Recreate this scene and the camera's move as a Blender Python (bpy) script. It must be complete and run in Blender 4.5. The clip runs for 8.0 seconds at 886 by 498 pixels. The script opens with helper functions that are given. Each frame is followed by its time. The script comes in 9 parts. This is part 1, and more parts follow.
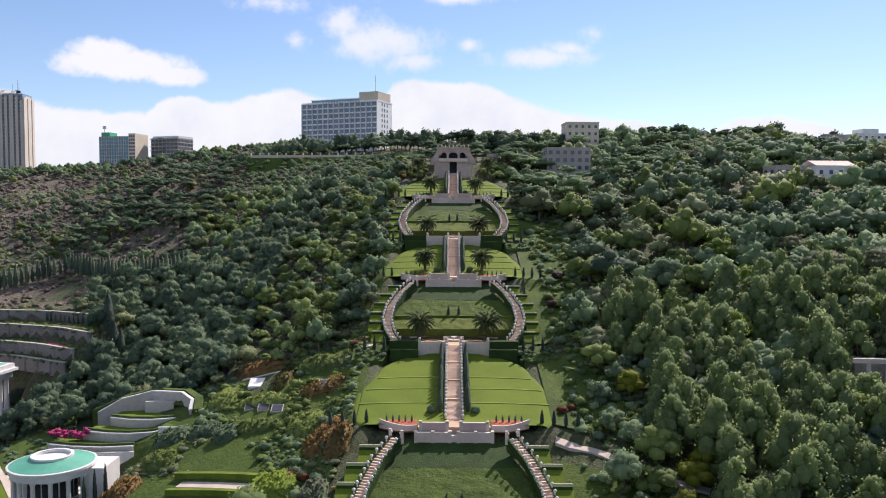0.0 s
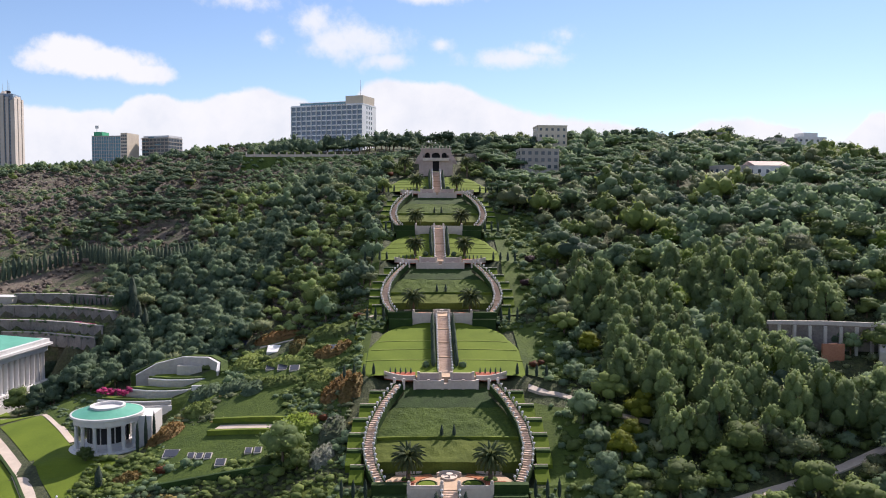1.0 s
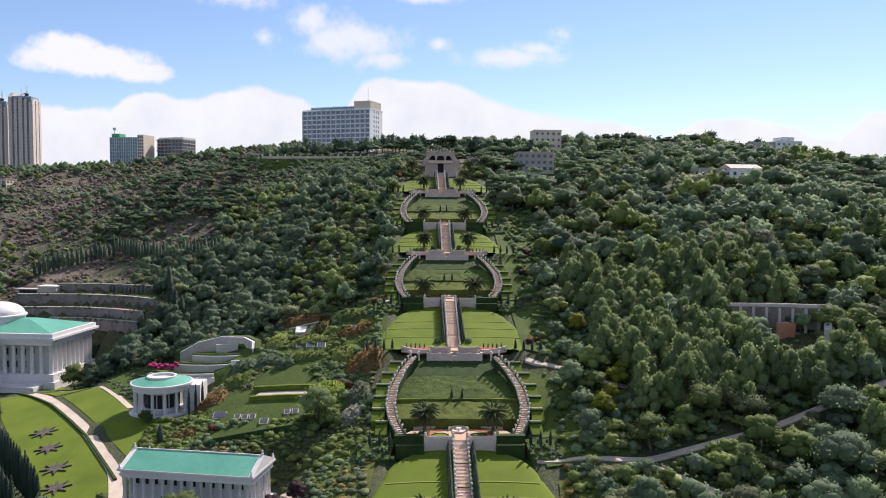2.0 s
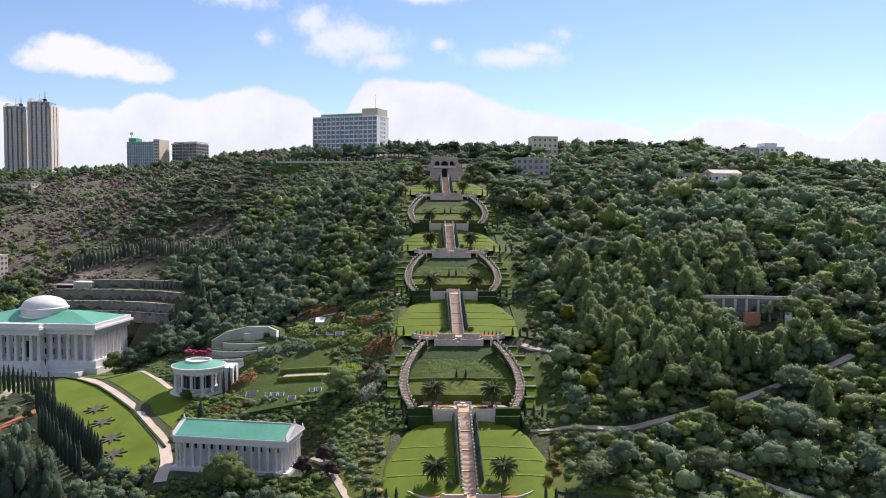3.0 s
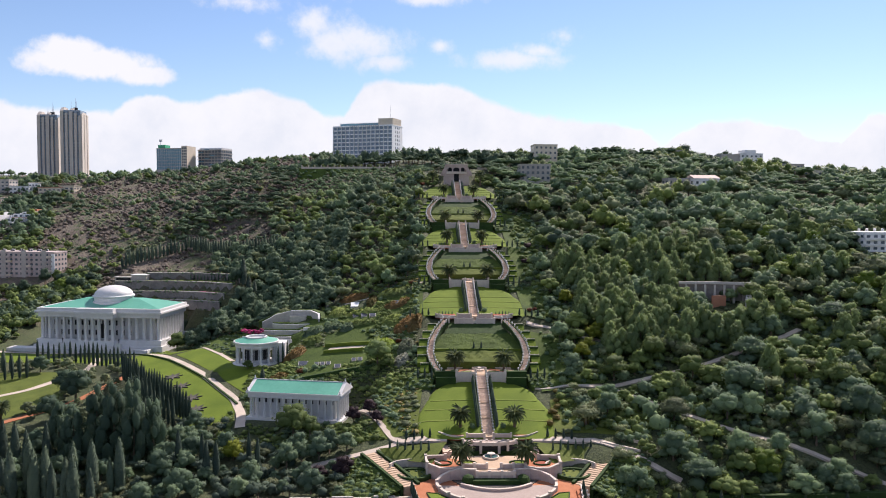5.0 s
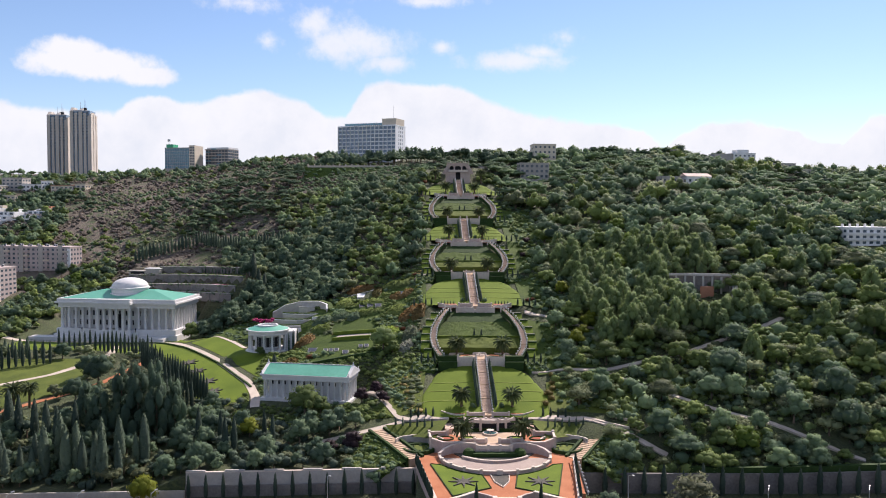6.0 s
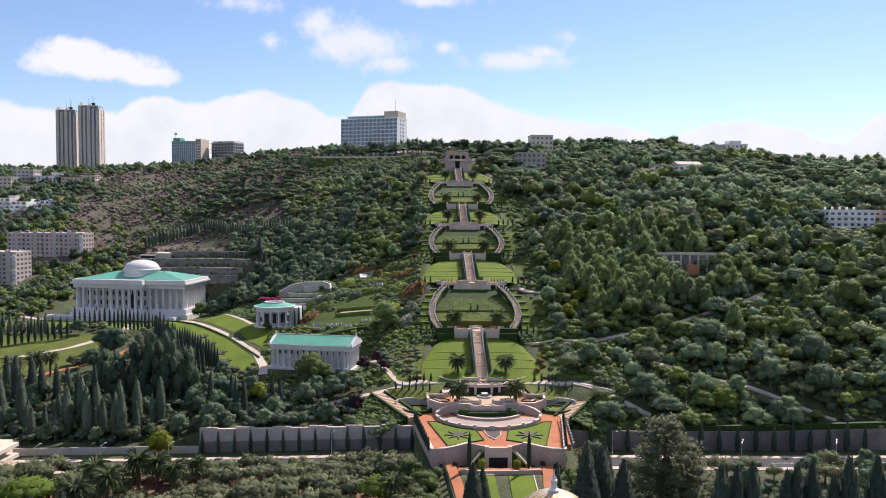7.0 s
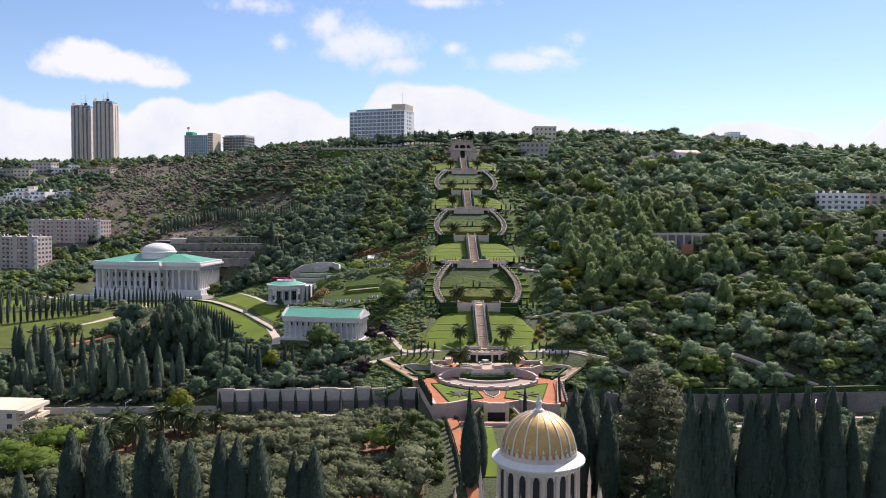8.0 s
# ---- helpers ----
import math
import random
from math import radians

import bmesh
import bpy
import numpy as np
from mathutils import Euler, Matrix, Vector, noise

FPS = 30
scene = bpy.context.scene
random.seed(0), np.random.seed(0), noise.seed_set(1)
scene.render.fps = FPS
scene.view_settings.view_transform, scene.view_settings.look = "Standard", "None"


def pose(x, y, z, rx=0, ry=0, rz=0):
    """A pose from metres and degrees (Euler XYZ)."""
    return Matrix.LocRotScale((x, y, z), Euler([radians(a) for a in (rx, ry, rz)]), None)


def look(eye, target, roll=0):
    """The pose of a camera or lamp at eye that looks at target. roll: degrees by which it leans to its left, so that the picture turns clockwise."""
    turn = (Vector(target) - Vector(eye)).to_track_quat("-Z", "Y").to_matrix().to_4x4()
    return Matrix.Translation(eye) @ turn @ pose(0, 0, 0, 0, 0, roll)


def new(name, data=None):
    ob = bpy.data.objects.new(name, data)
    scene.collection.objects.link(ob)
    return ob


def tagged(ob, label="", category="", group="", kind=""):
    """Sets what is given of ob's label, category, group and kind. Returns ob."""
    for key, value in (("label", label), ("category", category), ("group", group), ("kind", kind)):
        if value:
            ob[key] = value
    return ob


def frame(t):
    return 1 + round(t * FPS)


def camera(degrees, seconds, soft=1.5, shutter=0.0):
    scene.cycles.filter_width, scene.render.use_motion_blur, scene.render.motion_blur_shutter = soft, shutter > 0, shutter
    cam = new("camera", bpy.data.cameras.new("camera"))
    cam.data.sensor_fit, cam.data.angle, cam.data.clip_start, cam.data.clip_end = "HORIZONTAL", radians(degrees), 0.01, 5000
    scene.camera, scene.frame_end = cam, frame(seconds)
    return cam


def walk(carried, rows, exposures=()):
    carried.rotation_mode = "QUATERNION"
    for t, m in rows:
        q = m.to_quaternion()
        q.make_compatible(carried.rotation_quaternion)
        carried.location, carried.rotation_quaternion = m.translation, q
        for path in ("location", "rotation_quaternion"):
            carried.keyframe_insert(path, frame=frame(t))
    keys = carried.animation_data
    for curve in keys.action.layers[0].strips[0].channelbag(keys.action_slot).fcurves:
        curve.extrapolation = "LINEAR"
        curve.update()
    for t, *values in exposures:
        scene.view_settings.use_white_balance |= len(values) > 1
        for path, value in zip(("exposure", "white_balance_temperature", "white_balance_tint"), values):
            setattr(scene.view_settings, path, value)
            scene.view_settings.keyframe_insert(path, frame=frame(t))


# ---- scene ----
cam = camera(58.5, 8.0, 1.02)
PATH = [
    (0, (-0.861, -0.03, 102.88), (-0.881, 1.967, 102.771), 0.2),
    (0.5, (-3.15, -19.69, 101.61), (-3.167, -17.693, 101.502), 0.2),
    (0.7, (-4.37, -27.52, 101.12), (-4.385, -25.52, 101.012), 0.2),
    (0.8, (-4.98, -31.435, 100.87), (-4.961, -29.435, 100.762), 0.25),
    (0.9, (-5.59, -35.35, 100.62), (-5.551, -33.35, 100.512), 0.3),
    (1, (-6.2, -39.26, 100.375), (-6.15, -37.264, 100.266), 0.3),
    (1.5, (-8.735, -57.73, 99.994), (-8.679, -55.734, 99.882), 0.4),
    (2, (-10.785, -74.693, 100.027), (-10.728, -72.697, 99.916), 0.4),
    (3.5, (-15.205, -122.677, 101.367), (-15.152, -120.681, 101.257), 0.4),
    (4, (-18.249, -137.649, 101.26), (-18.195, -135.653, 101.148), 0.4),
    (4.5, (-20.761, -151.719, 101.024), (-20.708, -149.723, 100.915), 0.3),
    (6, (-23.195, -181.82, 98.109), (-23.146, -179.823, 98.006), 0.4),
    (6.5, (-22.202, -190.776, 94.025), (-22.156, -188.779, 93.922), 0.4),
    (7, (-21.52, -199.896, 89.627), (-21.478, -197.899, 89.524), 0.4),
    (7.5, (-20.733, -208.675, 85.143), (-20.701, -206.678, 85.041), 0.4),
    (8, (-19.788, -217.262, 80.402), (-19.767, -215.265, 80.301), 0.4),
]
walk(cam, [(t, look(eye, target, roll)) for t, eye, target, roll in PATH], [(0.0, 0.60, 6400, 20), (8.0, 0.60, 6400, 20)])

# ---- world, sun, exposure ----
SUN_AZ, SUN_EL = 35.0, 44.0          # degrees from +y towards +x, and above the horizon
sun = new("sun", bpy.data.lights.new("sun", "SUN"))
sun.data.energy, sun.data.angle, sun.data.color = 4.7, radians(0.5), (1.0, 0.92, 0.80)
a, e = radians(SUN_AZ), radians(SUN_EL)
sun.matrix_world = look(Vector((math.sin(a) * math.cos(e), math.cos(a) * math.cos(e), math.sin(e))) * 100, (0, 0, 0))


class Nodes:
    """Short hand for a node tree: every call gives an output socket."""

    def __init__(self, tree):
        self.tree = tree
        tree.nodes.clear()

    def feed(self, n, out, sockets):
        for key, value in sockets.items():
            s = n.inputs[int(key[1:])] if key[0] == "i" and key[1:].isdigit() else n.inputs[key.replace("_", " ")]
            if isinstance(value, bpy.types.NodeSocket):
                self.tree.links.new(value, s)
            else:
                s.default_value = value
        return n.outputs[out]

    def put(self, kind, out=0, **sockets):
        return self.feed(self.tree.nodes.new(kind), out, sockets)

    def math(self, op, a, b=0.0):
        n = self.tree.nodes.new("ShaderNodeMath")
        n.operation = op
        return self.feed(n, 0, {"i0": a, "i1": b})

    def noise(self, vec, scale, detail=4.0, rough=0.55):
        return self.put("ShaderNodeTexNoise", 0, Vector=vec, Scale=scale, Detail=detail, Roughness=rough)

    def step(self, v, a, b):
        n = self.tree.nodes.new("ShaderNodeMapRange")
        n.interpolation_type = "SMOOTHSTEP"
        return self.feed(n, 0, {"Value": v, "From_Min": a, "From_Max": b})

    def mix(self, f, a, b):
        n = self.tree.nodes.new("ShaderNodeMix")
        n.data_type = "RGBA"
        return self.feed(n, 2, {"i0": f, "i6": a, "i7": b})

    def layer(self, name):
        n = self.tree.nodes.new("ShaderNodeAttribute")
        n.attribute_name = name
        return n.outputs[2]

    def end(self, shader, kind="ShaderNodeOutputMaterial"):
        self.tree.links.new(shader, self.tree.nodes.new(kind).inputs[0])


world = bpy.data.worlds.new("sky")
scene.world = world
world.use_nodes = True
N = Nodes(world.node_tree)
sky_node = world.node_tree.nodes.new("ShaderNodeTexSky")
sky_node.sky_type, sky_node.sun_disc, sky_node.sun_elevation, sky_node.sun_rotation = "NISHITA", False, e, a
sky_node.altitude, sky_node.air_density, sky_node.dust_density, sky_node.ozone_density = 150.0, 1.0, 0.1, 3.5
sky = sky_node.outputs[0]
way = N.put("ShaderNodeTexCoord", 0)
sep = world.node_tree.nodes.new("ShaderNodeSeparateXYZ")
world.node_tree.links.new(way, sep.inputs[0])
az = N.math("MULTIPLY", N.math("ARCTAN2", sep.outputs[0], sep.outputs[1]), 57.2958)
el = N.math("MULTIPLY", N.math("ARCSINE", sep.outputs[2]), 57.2958)
n1 = N.math("SUBTRACT", N.noise(way, 9.0, 6.0, 0.6), 0.5)
n2 = N.math("SUBTRACT", N.noise(way, 22.0, 7.0, 0.65), 0.5)
n4 = N.math("SUBTRACT", N.noise(way, 60.0, 6.0, 0.6), 0.5)
puff = N.math("ADD", N.math("ADD", N.math("MULTIPLY", n1, 2.6), N.math("MULTIPLY", n2, 2.4)), N.math("MULTIPLY", n4, 1.4))


def heap(az0, el0, ra, re, soft, rough):
    """One heap of cloud round a bearing and a height, in degrees."""
    u = N.math("DIVIDE", N.math("SUBTRACT", az, az0), ra)
    v = N.math("DIVIDE", N.math("SUBTRACT", el, el0), re)
    d = N.math("SQRT", N.math("ADD", N.math("MULTIPLY", u, u), N.math("MULTIPLY", v, v)))
    return N.step(N.math("ADD", N.math("SUBTRACT", 1.0, d), N.math("MULTIPLY", puff, rough)), 0.0, soft)


# a bank of cumulus all round the horizon, its top by bearing: heaps with gaps between them
TOPS_AZ = (-180, -120, -60, -36, -27.5, -23.4, -21, -18.5, -16.3, -14.1, -12.6, -9.9, -7.5, -5.9, -5.3, -4.3, -1.9, 1.3, 3.7, 7, 10.2, 13.3, 16.4, 17.4, 18, 19.8, 21.9, 24.4, 26.5, 27.7, 28.4, 30.5, 40, 60, 120, 180)
TOPS_EL = (7, 9, 8, 8.2, 6.6, 6.3, 6.4, 7.6, 7.2, 7.7, 8.2, 7.8, 7.1, 6.4, 7.6, 8.6, 9, 8.9, 8.1, 7, 6.4, 6, 5.6, 4.2, 5.4, 6, 6.1, 5.6, 5, 4.3, 5.5, 6.3, 6, 8, 7, 7)
curve = world.node_tree.nodes.new("ShaderNodeFloatCurve")
dots = curve.mapping.curves[0].points
for x_, y_ in zip(TOPS_AZ, TOPS_EL):
    spot_ = (x_ / 360 + 0.5, y_ / 10)
    if x_ in (-180, 180):
        dots[0 if x_ < 0 else -1].location = spot_
    else:
        dots.new(*spot_)
for q in dots:
    q.handle_type = "AUTO_CLAMPED"
curve.mapping.update()
world.node_tree.links.new(N.math("ADD", N.math("DIVIDE", az, 360.0), 0.5), curve.inputs["Value"])
top = N.math("ADD", N.math("MULTIPLY", curve.outputs[0], 10.0), N.math("MULTIPLY", puff, 0.34))
bank = N.step(N.math("SUBTRACT", top, el), -0.05, N.math("ADD", 0.42, N.math("MULTIPLY", n1, 0.7)))
cover = bank
for az0, el0, ra, re, soft, rough in (
        (-22.3, 9.2, 5.0, 1.3, 0.42, 0.34), (-19.4, 8.7, 2.8, 0.9, 0.5, 0.34), (-23.6, 10.0, 2.6, 1.0, 0.5, 0.34), (-35.0, 8.0, 5.0, 2.6, 0.5, 0.4),
        (60, 11, 14, 4, 0.5, 0.4), (-70, 11, 18, 4, 0.5, 0.4), (120, 10, 20, 5, 0.5, 0.4), (-140, 10, 20, 5, 0.5, 0.4)):
    cover = N.math("MAXIMUM", cover, heap(az0, el0, ra, re, soft, rough))
wisp = heap(-4.4, 11.6, 4.2, 1.7, 1.2, 0.75)
for az0, el0, ra, re in ((-12.6, 13.8, 3.8, 0.9), (-8.0, 12.7, 2.4, 1.1), (-6.2, 11.4, 2.2, 1.3), (-2.6, 10.2, 2.6, 0.7), (0.2, 14.4, 5.0, 0.6), (1.3, 11.4, 1.1, 0.7), (6.4, 10.4, 4.4, 0.75), (8.4, 11.0, 2.0, 0.7), (9.8, 12.0, 1.7, 1.0), (-11.0, 11.5, 1.2, 0.9), (40, 25, 12, 3), (-40, 30, 14, 3), (100, 30, 20, 4), (-110, 24, 20, 4), (175, 28, 24, 5)):
    wisp = N.math("MAXIMUM", wisp, heap(az0, el0, ra, re, 1.2, 0.75))
cover = N.math("MAXIMUM", cover, N.math("MULTIPLY", wisp, 0.85))
# unseen scattered clouds above the camera's view, added to brighten the shade
fill_clouds = N.math("MULTIPLY", N.step(N.math("ADD", N.noise(way, 3.4, 6.0, 0.55), N.math("MULTIPLY", n2, 0.3)), 0.48, 0.62), N.step(el, 19.0, 30.0))
cover = N.math("MAXIMUM", cover, fill_clouds)
lump = N.math("ADD", N.math("MULTIPLY", n1, 1.9), N.math("MULTIPLY", n2, 1.5))
shade = N.mix(N.step(N.math("ADD", lump, N.math("MULTIPLY", N.math("SUBTRACT", top, el), 0.09)), -0.3, 1.0), (0.96, 1.0, 1.0, 1), (0.80, 0.87, 0.92, 1))
clear = N.put("ShaderNodeBackground", 0, Color=sky, Strength=0.09)
cloud = N.put("ShaderNodeBackground", 0, Color=shade, Strength=0.635)
both = N.put("ShaderNodeMixShader", 0, i0=cover, i1=clear, i2=cloud)
N.end(both, "ShaderNodeOutputWorld")

# ---- materials ----
def surface(name, c1, c2, rough=0.8, fine=2.0, broad=0.12, bump=0.15, metal=0.0, spread=0.5, island=0.0):
    """A real surface: two colours mixed at a fine and a broad scale (per metre), with relief."""
    m = bpy.data.materials.new(name)
    m.use_nodes = True
    n = Nodes(m.node_tree)
    p = n.put("ShaderNodeNewGeometry", 0)
    a = n.noise(p, fine, 5.0, 0.65)
    b = n.noise(p, broad, 3.0, 0.5)
    f = n.math("ADD", n.math("MULTIPLY", a, spread), n.math("MULTIPLY", b, 1.0 - spread))
    if island:
        f = n.math("ADD", f, n.math("MULTIPLY", n.math("SUBTRACT", n.put("ShaderNodeObjectInfo", 5), 0.5), island))
    f = n.step(f, 0.28, 0.72)
    col = n.mix(f, (*c1, 1), (*c2, 1))
    h = n.put("ShaderNodeBump", 0, Strength=bump, Distance=0.4 / max(fine, 0.4), Height=a)
    r = n.math("ADD", rough - 0.06, n.math("MULTIPLY", a, 0.12))
    s = n.put("ShaderNodeBsdfPrincipled", 0, Base_Color=col, Roughness=r, Metallic=metal, Normal=h, Specular_IOR_Level=0.5 if rough < 0.6 else 0.2)
    n.end(s)
    return m


def foliage(name, dark, mid, light, glow=0.3, fine=1.3):
    """Leaves: three colours by plant (tint), by tree, by patch and by leaf-gap shade, with light shining through."""
    m = bpy.data.materials.new(name)
    m.use_nodes = True
    n = Nodes(m.node_tree)
    p = n.put("ShaderNodeNewGeometry", 0)
    t = n.layer("tint")
    o = n.put("ShaderNodeObjectInfo", 5)
    a = n.noise(p, fine, 3.0, 0.6)
    k = n.put("ShaderNodeNewGeometry", 8)
    # fine noise darkens the colour like shaded gaps between leaves, and gives relief
    leaf_gaps = n.noise(p, fine * 2.6, 2.0, 0.6)
    f = n.math("ADD", n.math("MULTIPLY", a, 0.45), n.math("ADD", n.math("MULTIPLY", t, 0.6), n.math("MULTIPLY", o, 0.25)))
    f = n.math("ADD", n.math("SUBTRACT", f, 0.42), n.math("ADD", n.math("MULTIPLY", k, 0.12), n.math("MULTIPLY", leaf_gaps, 0.5)))
    col = n.mix(n.step(f, 0.05, 0.55), (*dark, 1), (*mid, 1))
    col = n.mix(n.step(f, 0.5, 1.0), col, (*light, 1))
    rel = n.put("ShaderNodeBump", 0, Strength=0.35, Distance=0.4, Height=leaf_gaps)
    s = n.put("ShaderNodeBsdfPrincipled", 0, Base_Color=col, Roughness=0.72, Specular_IOR_Level=0.2, Normal=rel)
    tr = n.put("ShaderNodeBsdfTranslucent", 0, Color=n.mix(0.5, col, (*light, 1)))
    x = n.put("ShaderNodeMixShader", 0, i0=glow, i1=s, i2=tr)
    n.end(x)
    return m


LAWN = surface("lawn_grass", (0.075, 0.118, 0.010), (0.135, 0.185, 0.018), 0.9, 3.0, 0.09, 0.25)
LAWN_PALE = surface("pale_lawn_strip", (0.16, 0.20, 0.04), (0.24, 0.28, 0.07), 0.9, 3.0, 0.2, 0.2)
MEADOW = surface("clipped_grass", (0.056, 0.078, 0.012), (0.120, 0.148, 0.026), 0.85, 1.6, 0.12, 0.5)
COVER = surface("ground_cover", (0.030, 0.056, 0.010), (0.082, 0.122, 0.020), 0.85, 1.2, 0.10, 0.9)
HEDGE = surface("clipped_hedge", (0.014, 0.034, 0.008), (0.035, 0.07, 0.014), 0.8, 3.0, 0.3, 1.0)
HEDGE_MASS = surface("rounded_hedge", (0.030, 0.060, 0.012), (0.085, 0.125, 0.028), 0.8, 1.6, 0.25, 1.0)
HEDGE_LIGHT = surface("pale_hedge", (0.07, 0.11, 0.012), (0.15, 0.19, 0.02), 0.8, 3.0, 0.3, 1.0)
STONE = surface("pale_limestone", (0.50, 0.42, 0.36), (0.63, 0.545, 0.475), 0.75, 1.2, 0.15, 0.08)
WALLSTONE = surface("grey_limestone", (0.36, 0.33, 0.30), (0.50, 0.47, 0.43), 0.85, 0.9, 0.12, 0.3)
# grey lowered so the stone colour carries the shade on these walls
RUBBLE_PALE = surface("shade_toned_wall", (0.13, 0.12, 0.115), (0.25, 0.23, 0.215), 0.9, 1.2, 0.15, 0.5)
RUBBLE = surface("shaded_rubble_wall", (0.17, 0.15, 0.14), (0.28, 0.26, 0.24), 0.9, 1.4, 0.2, 0.5)
MARBLE = surface("white_marble", (0.54, 0.53, 0.525), (0.66, 0.65, 0.64), 0.5, 0.7, 0.1, 0.03)
PINK = surface("pink_stone", (0.42, 0.32, 0.28), (0.54, 0.43, 0.38), 0.75, 1.0, 0.2, 0.1)
STEPS = surface("stair_stone", (0.50, 0.35, 0.26), (0.66, 0.50, 0.40), 0.8, 1.8, 0.25, 0.1)
GRAVEL = surface("red_gravel", (0.33, 0.12, 0.06), (0.45, 0.19, 0.10), 0.95, 4.0, 0.2, 0.4)
PAVING = surface("tan_paving", (0.40, 0.28, 0.19), (0.52, 0.385, 0.275), 0.8, 1.5, 0.2, 0.1)
PATHWAY = surface("path_paving", (0.42, 0.35, 0.29), (0.56, 0.48, 0.41), 0.85, 1.5, 0.2, 0.15)
ASPHALT = surface("asphalt", (0.04, 0.04, 0.043), (0.065, 0.065, 0.068), 0.9, 3.0, 0.1, 0.2)
COPPER = surface("green_copper", (0.06, 0.27, 0.19), (0.105, 0.36, 0.265), 0.5, 0.6, 0.08, 0.03)
GOLD = surface("gilded_tile", (0.42, 0.26, 0.09), (0.58, 0.38, 0.15), 0.5, 1.5, 0.3, 0.12, 0.6)
# near-black: paints the shade inside openings, and colours plain dark parts
SHADOW = surface("black_and_opening_shade", (0.02, 0.02, 0.022), (0.035, 0.035, 0.04), 0.6, 1.0, 0.2, 0.0)
GLASS = surface("window_glass", (0.05, 0.07, 0.09), (0.08, 0.11, 0.14), 0.12, 0.3, 0.1, 0.0)
GLASS_BLUE = surface("blue_curtain_glass", (0.07, 0.19, 0.25), (0.13, 0.29, 0.36), 0.15, 0.3, 0.05, 0.0)
CONCRETE = surface("weathered_concrete", (0.34, 0.31, 0.28), (0.47, 0.44, 0.40), 0.85, 0.8, 0.06, 0.15)
CREAM = surface("cream_render", (0.55, 0.47, 0.37), (0.68, 0.60, 0.49), 0.8, 0.5, 0.06, 0.05)
WHITE = surface("white_render", (0.66, 0.65, 0.64), (0.80, 0.79, 0.78), 0.7, 0.8, 0.1, 0.05)
ROOFTILE = surface("red_roof_tile", (0.36, 0.15, 0.09), (0.50, 0.24, 0.15), 0.85, 2.0, 0.2, 0.4)
METAL = surface("grey_metal", (0.42, 0.43, 0.44), (0.55, 0.56, 0.57), 0.4, 2.0, 0.3, 0.02, 0.6)
GREENPAINT = surface("green_paint", (0.03, 0.30, 0.15), (0.05, 0.38, 0.20), 0.5, 1.0, 0.2, 0.02)
BARK = surface("bark", (0.09, 0.065, 0.045), (0.19, 0.145, 0.10), 0.9, 5.0, 0.6, 0.8)
# pink paving with the shade of the sunken crescent put into its colour
CRESCENT = surface("shade_dark_pink_paving", (0.30, 0.235, 0.205), (0.40, 0.325, 0.285), 0.85, 1.5, 0.2, 0.1)
WATER = surface("pool_water", (0.06, 0.14, 0.15), (0.10, 0.20, 0.20), 0.08, 1.0, 0.2, 0.05)
REDBED = surface("red_bedding", (0.20, 0.05, 0.03), (0.40, 0.12, 0.07), 0.85, 3.0, 0.4, 0.8)
STARBED = surface("star_bed_plants", (0.055, 0.055, 0.05), (0.13, 0.115, 0.10), 0.9, 3.0, 0.4, 0.8)
PANEL = surface("dark_skylight_glass", (0.02, 0.024, 0.038), (0.04, 0.048, 0.07), 0.4, 0.5, 0.2, 0.0)
# leaf blues raised, most in pine, oak and cypress, to carry distance haze
L_PINE = foliage("pine_needles", (0.085, 0.134, 0.088), (0.179, 0.260, 0.150), (0.305, 0.402, 0.204), 0.5)
L_YOUNG = foliage("light_pine_needles", (0.109, 0.162, 0.073), (0.247, 0.330, 0.128), (0.415, 0.497, 0.200), 0.55)
L_OLIVE = foliage("olive_leaves", (0.094, 0.114, 0.063), (0.180, 0.214, 0.110), (0.291, 0.335, 0.173), 0.42)
L_CYPRESS = foliage("cypress_leaves", (0.033, 0.054, 0.041), (0.064, 0.095, 0.069), (0.121, 0.163, 0.101), 0.25)
L_BROAD = foliage("broad_leaves", (0.067, 0.101, 0.034), (0.140, 0.194, 0.059), (0.255, 0.321, 0.092), 0.42)
L_SCRUB = foliage("scrub_leaves", (0.089, 0.073, 0.066), (0.158, 0.132, 0.112), (0.241, 0.201, 0.170), 0.35)
L_PALM = foliage("palm_fronds", (0.045, 0.066, 0.030), (0.095, 0.13, 0.055), (0.20, 0.225, 0.09), 0.35)
L_YELLOW = foliage("yellow_leaves", (0.12, 0.145, 0.014), (0.23, 0.26, 0.028), (0.37, 0.39, 0.05), 0.4)
L_GOLD = foliage("golden_leaves", (0.13, 0.10, 0.03), (0.24, 0.19, 0.06), (0.36, 0.29, 0.11), 0.3)
L_RED = foliage("rust_leaves", (0.09, 0.035, 0.02), (0.20, 0.07, 0.03), (0.34, 0.13, 0.05), 0.3)
L_PURPLE = foliage("purple_leaves", (0.030, 0.018, 0.022), (0.060, 0.034, 0.040), (0.10, 0.055, 0.055), 0.25)
L_GROVE = foliage("grove_olive_leaves", (0.074, 0.085, 0.045), (0.144, 0.164, 0.088), (0.236, 0.259, 0.141), 0.42)
L_RUSSET = foliage("russet_leaves", (0.06, 0.075, 0.02), (0.15, 0.12, 0.04), (0.27, 0.15, 0.06), 0.3)
L_WHITE = foliage("white_flowering_leaves", (0.05, 0.075, 0.04), (0.11, 0.14, 0.08), (0.55, 0.55, 0.5), 0.3, 2.0)
L_MAGENTA = foliage("bougainvillea_bracts", (0.25, 0.03, 0.10), (0.48, 0.05, 0.18), (0.66, 0.12, 0.32), 0.3)
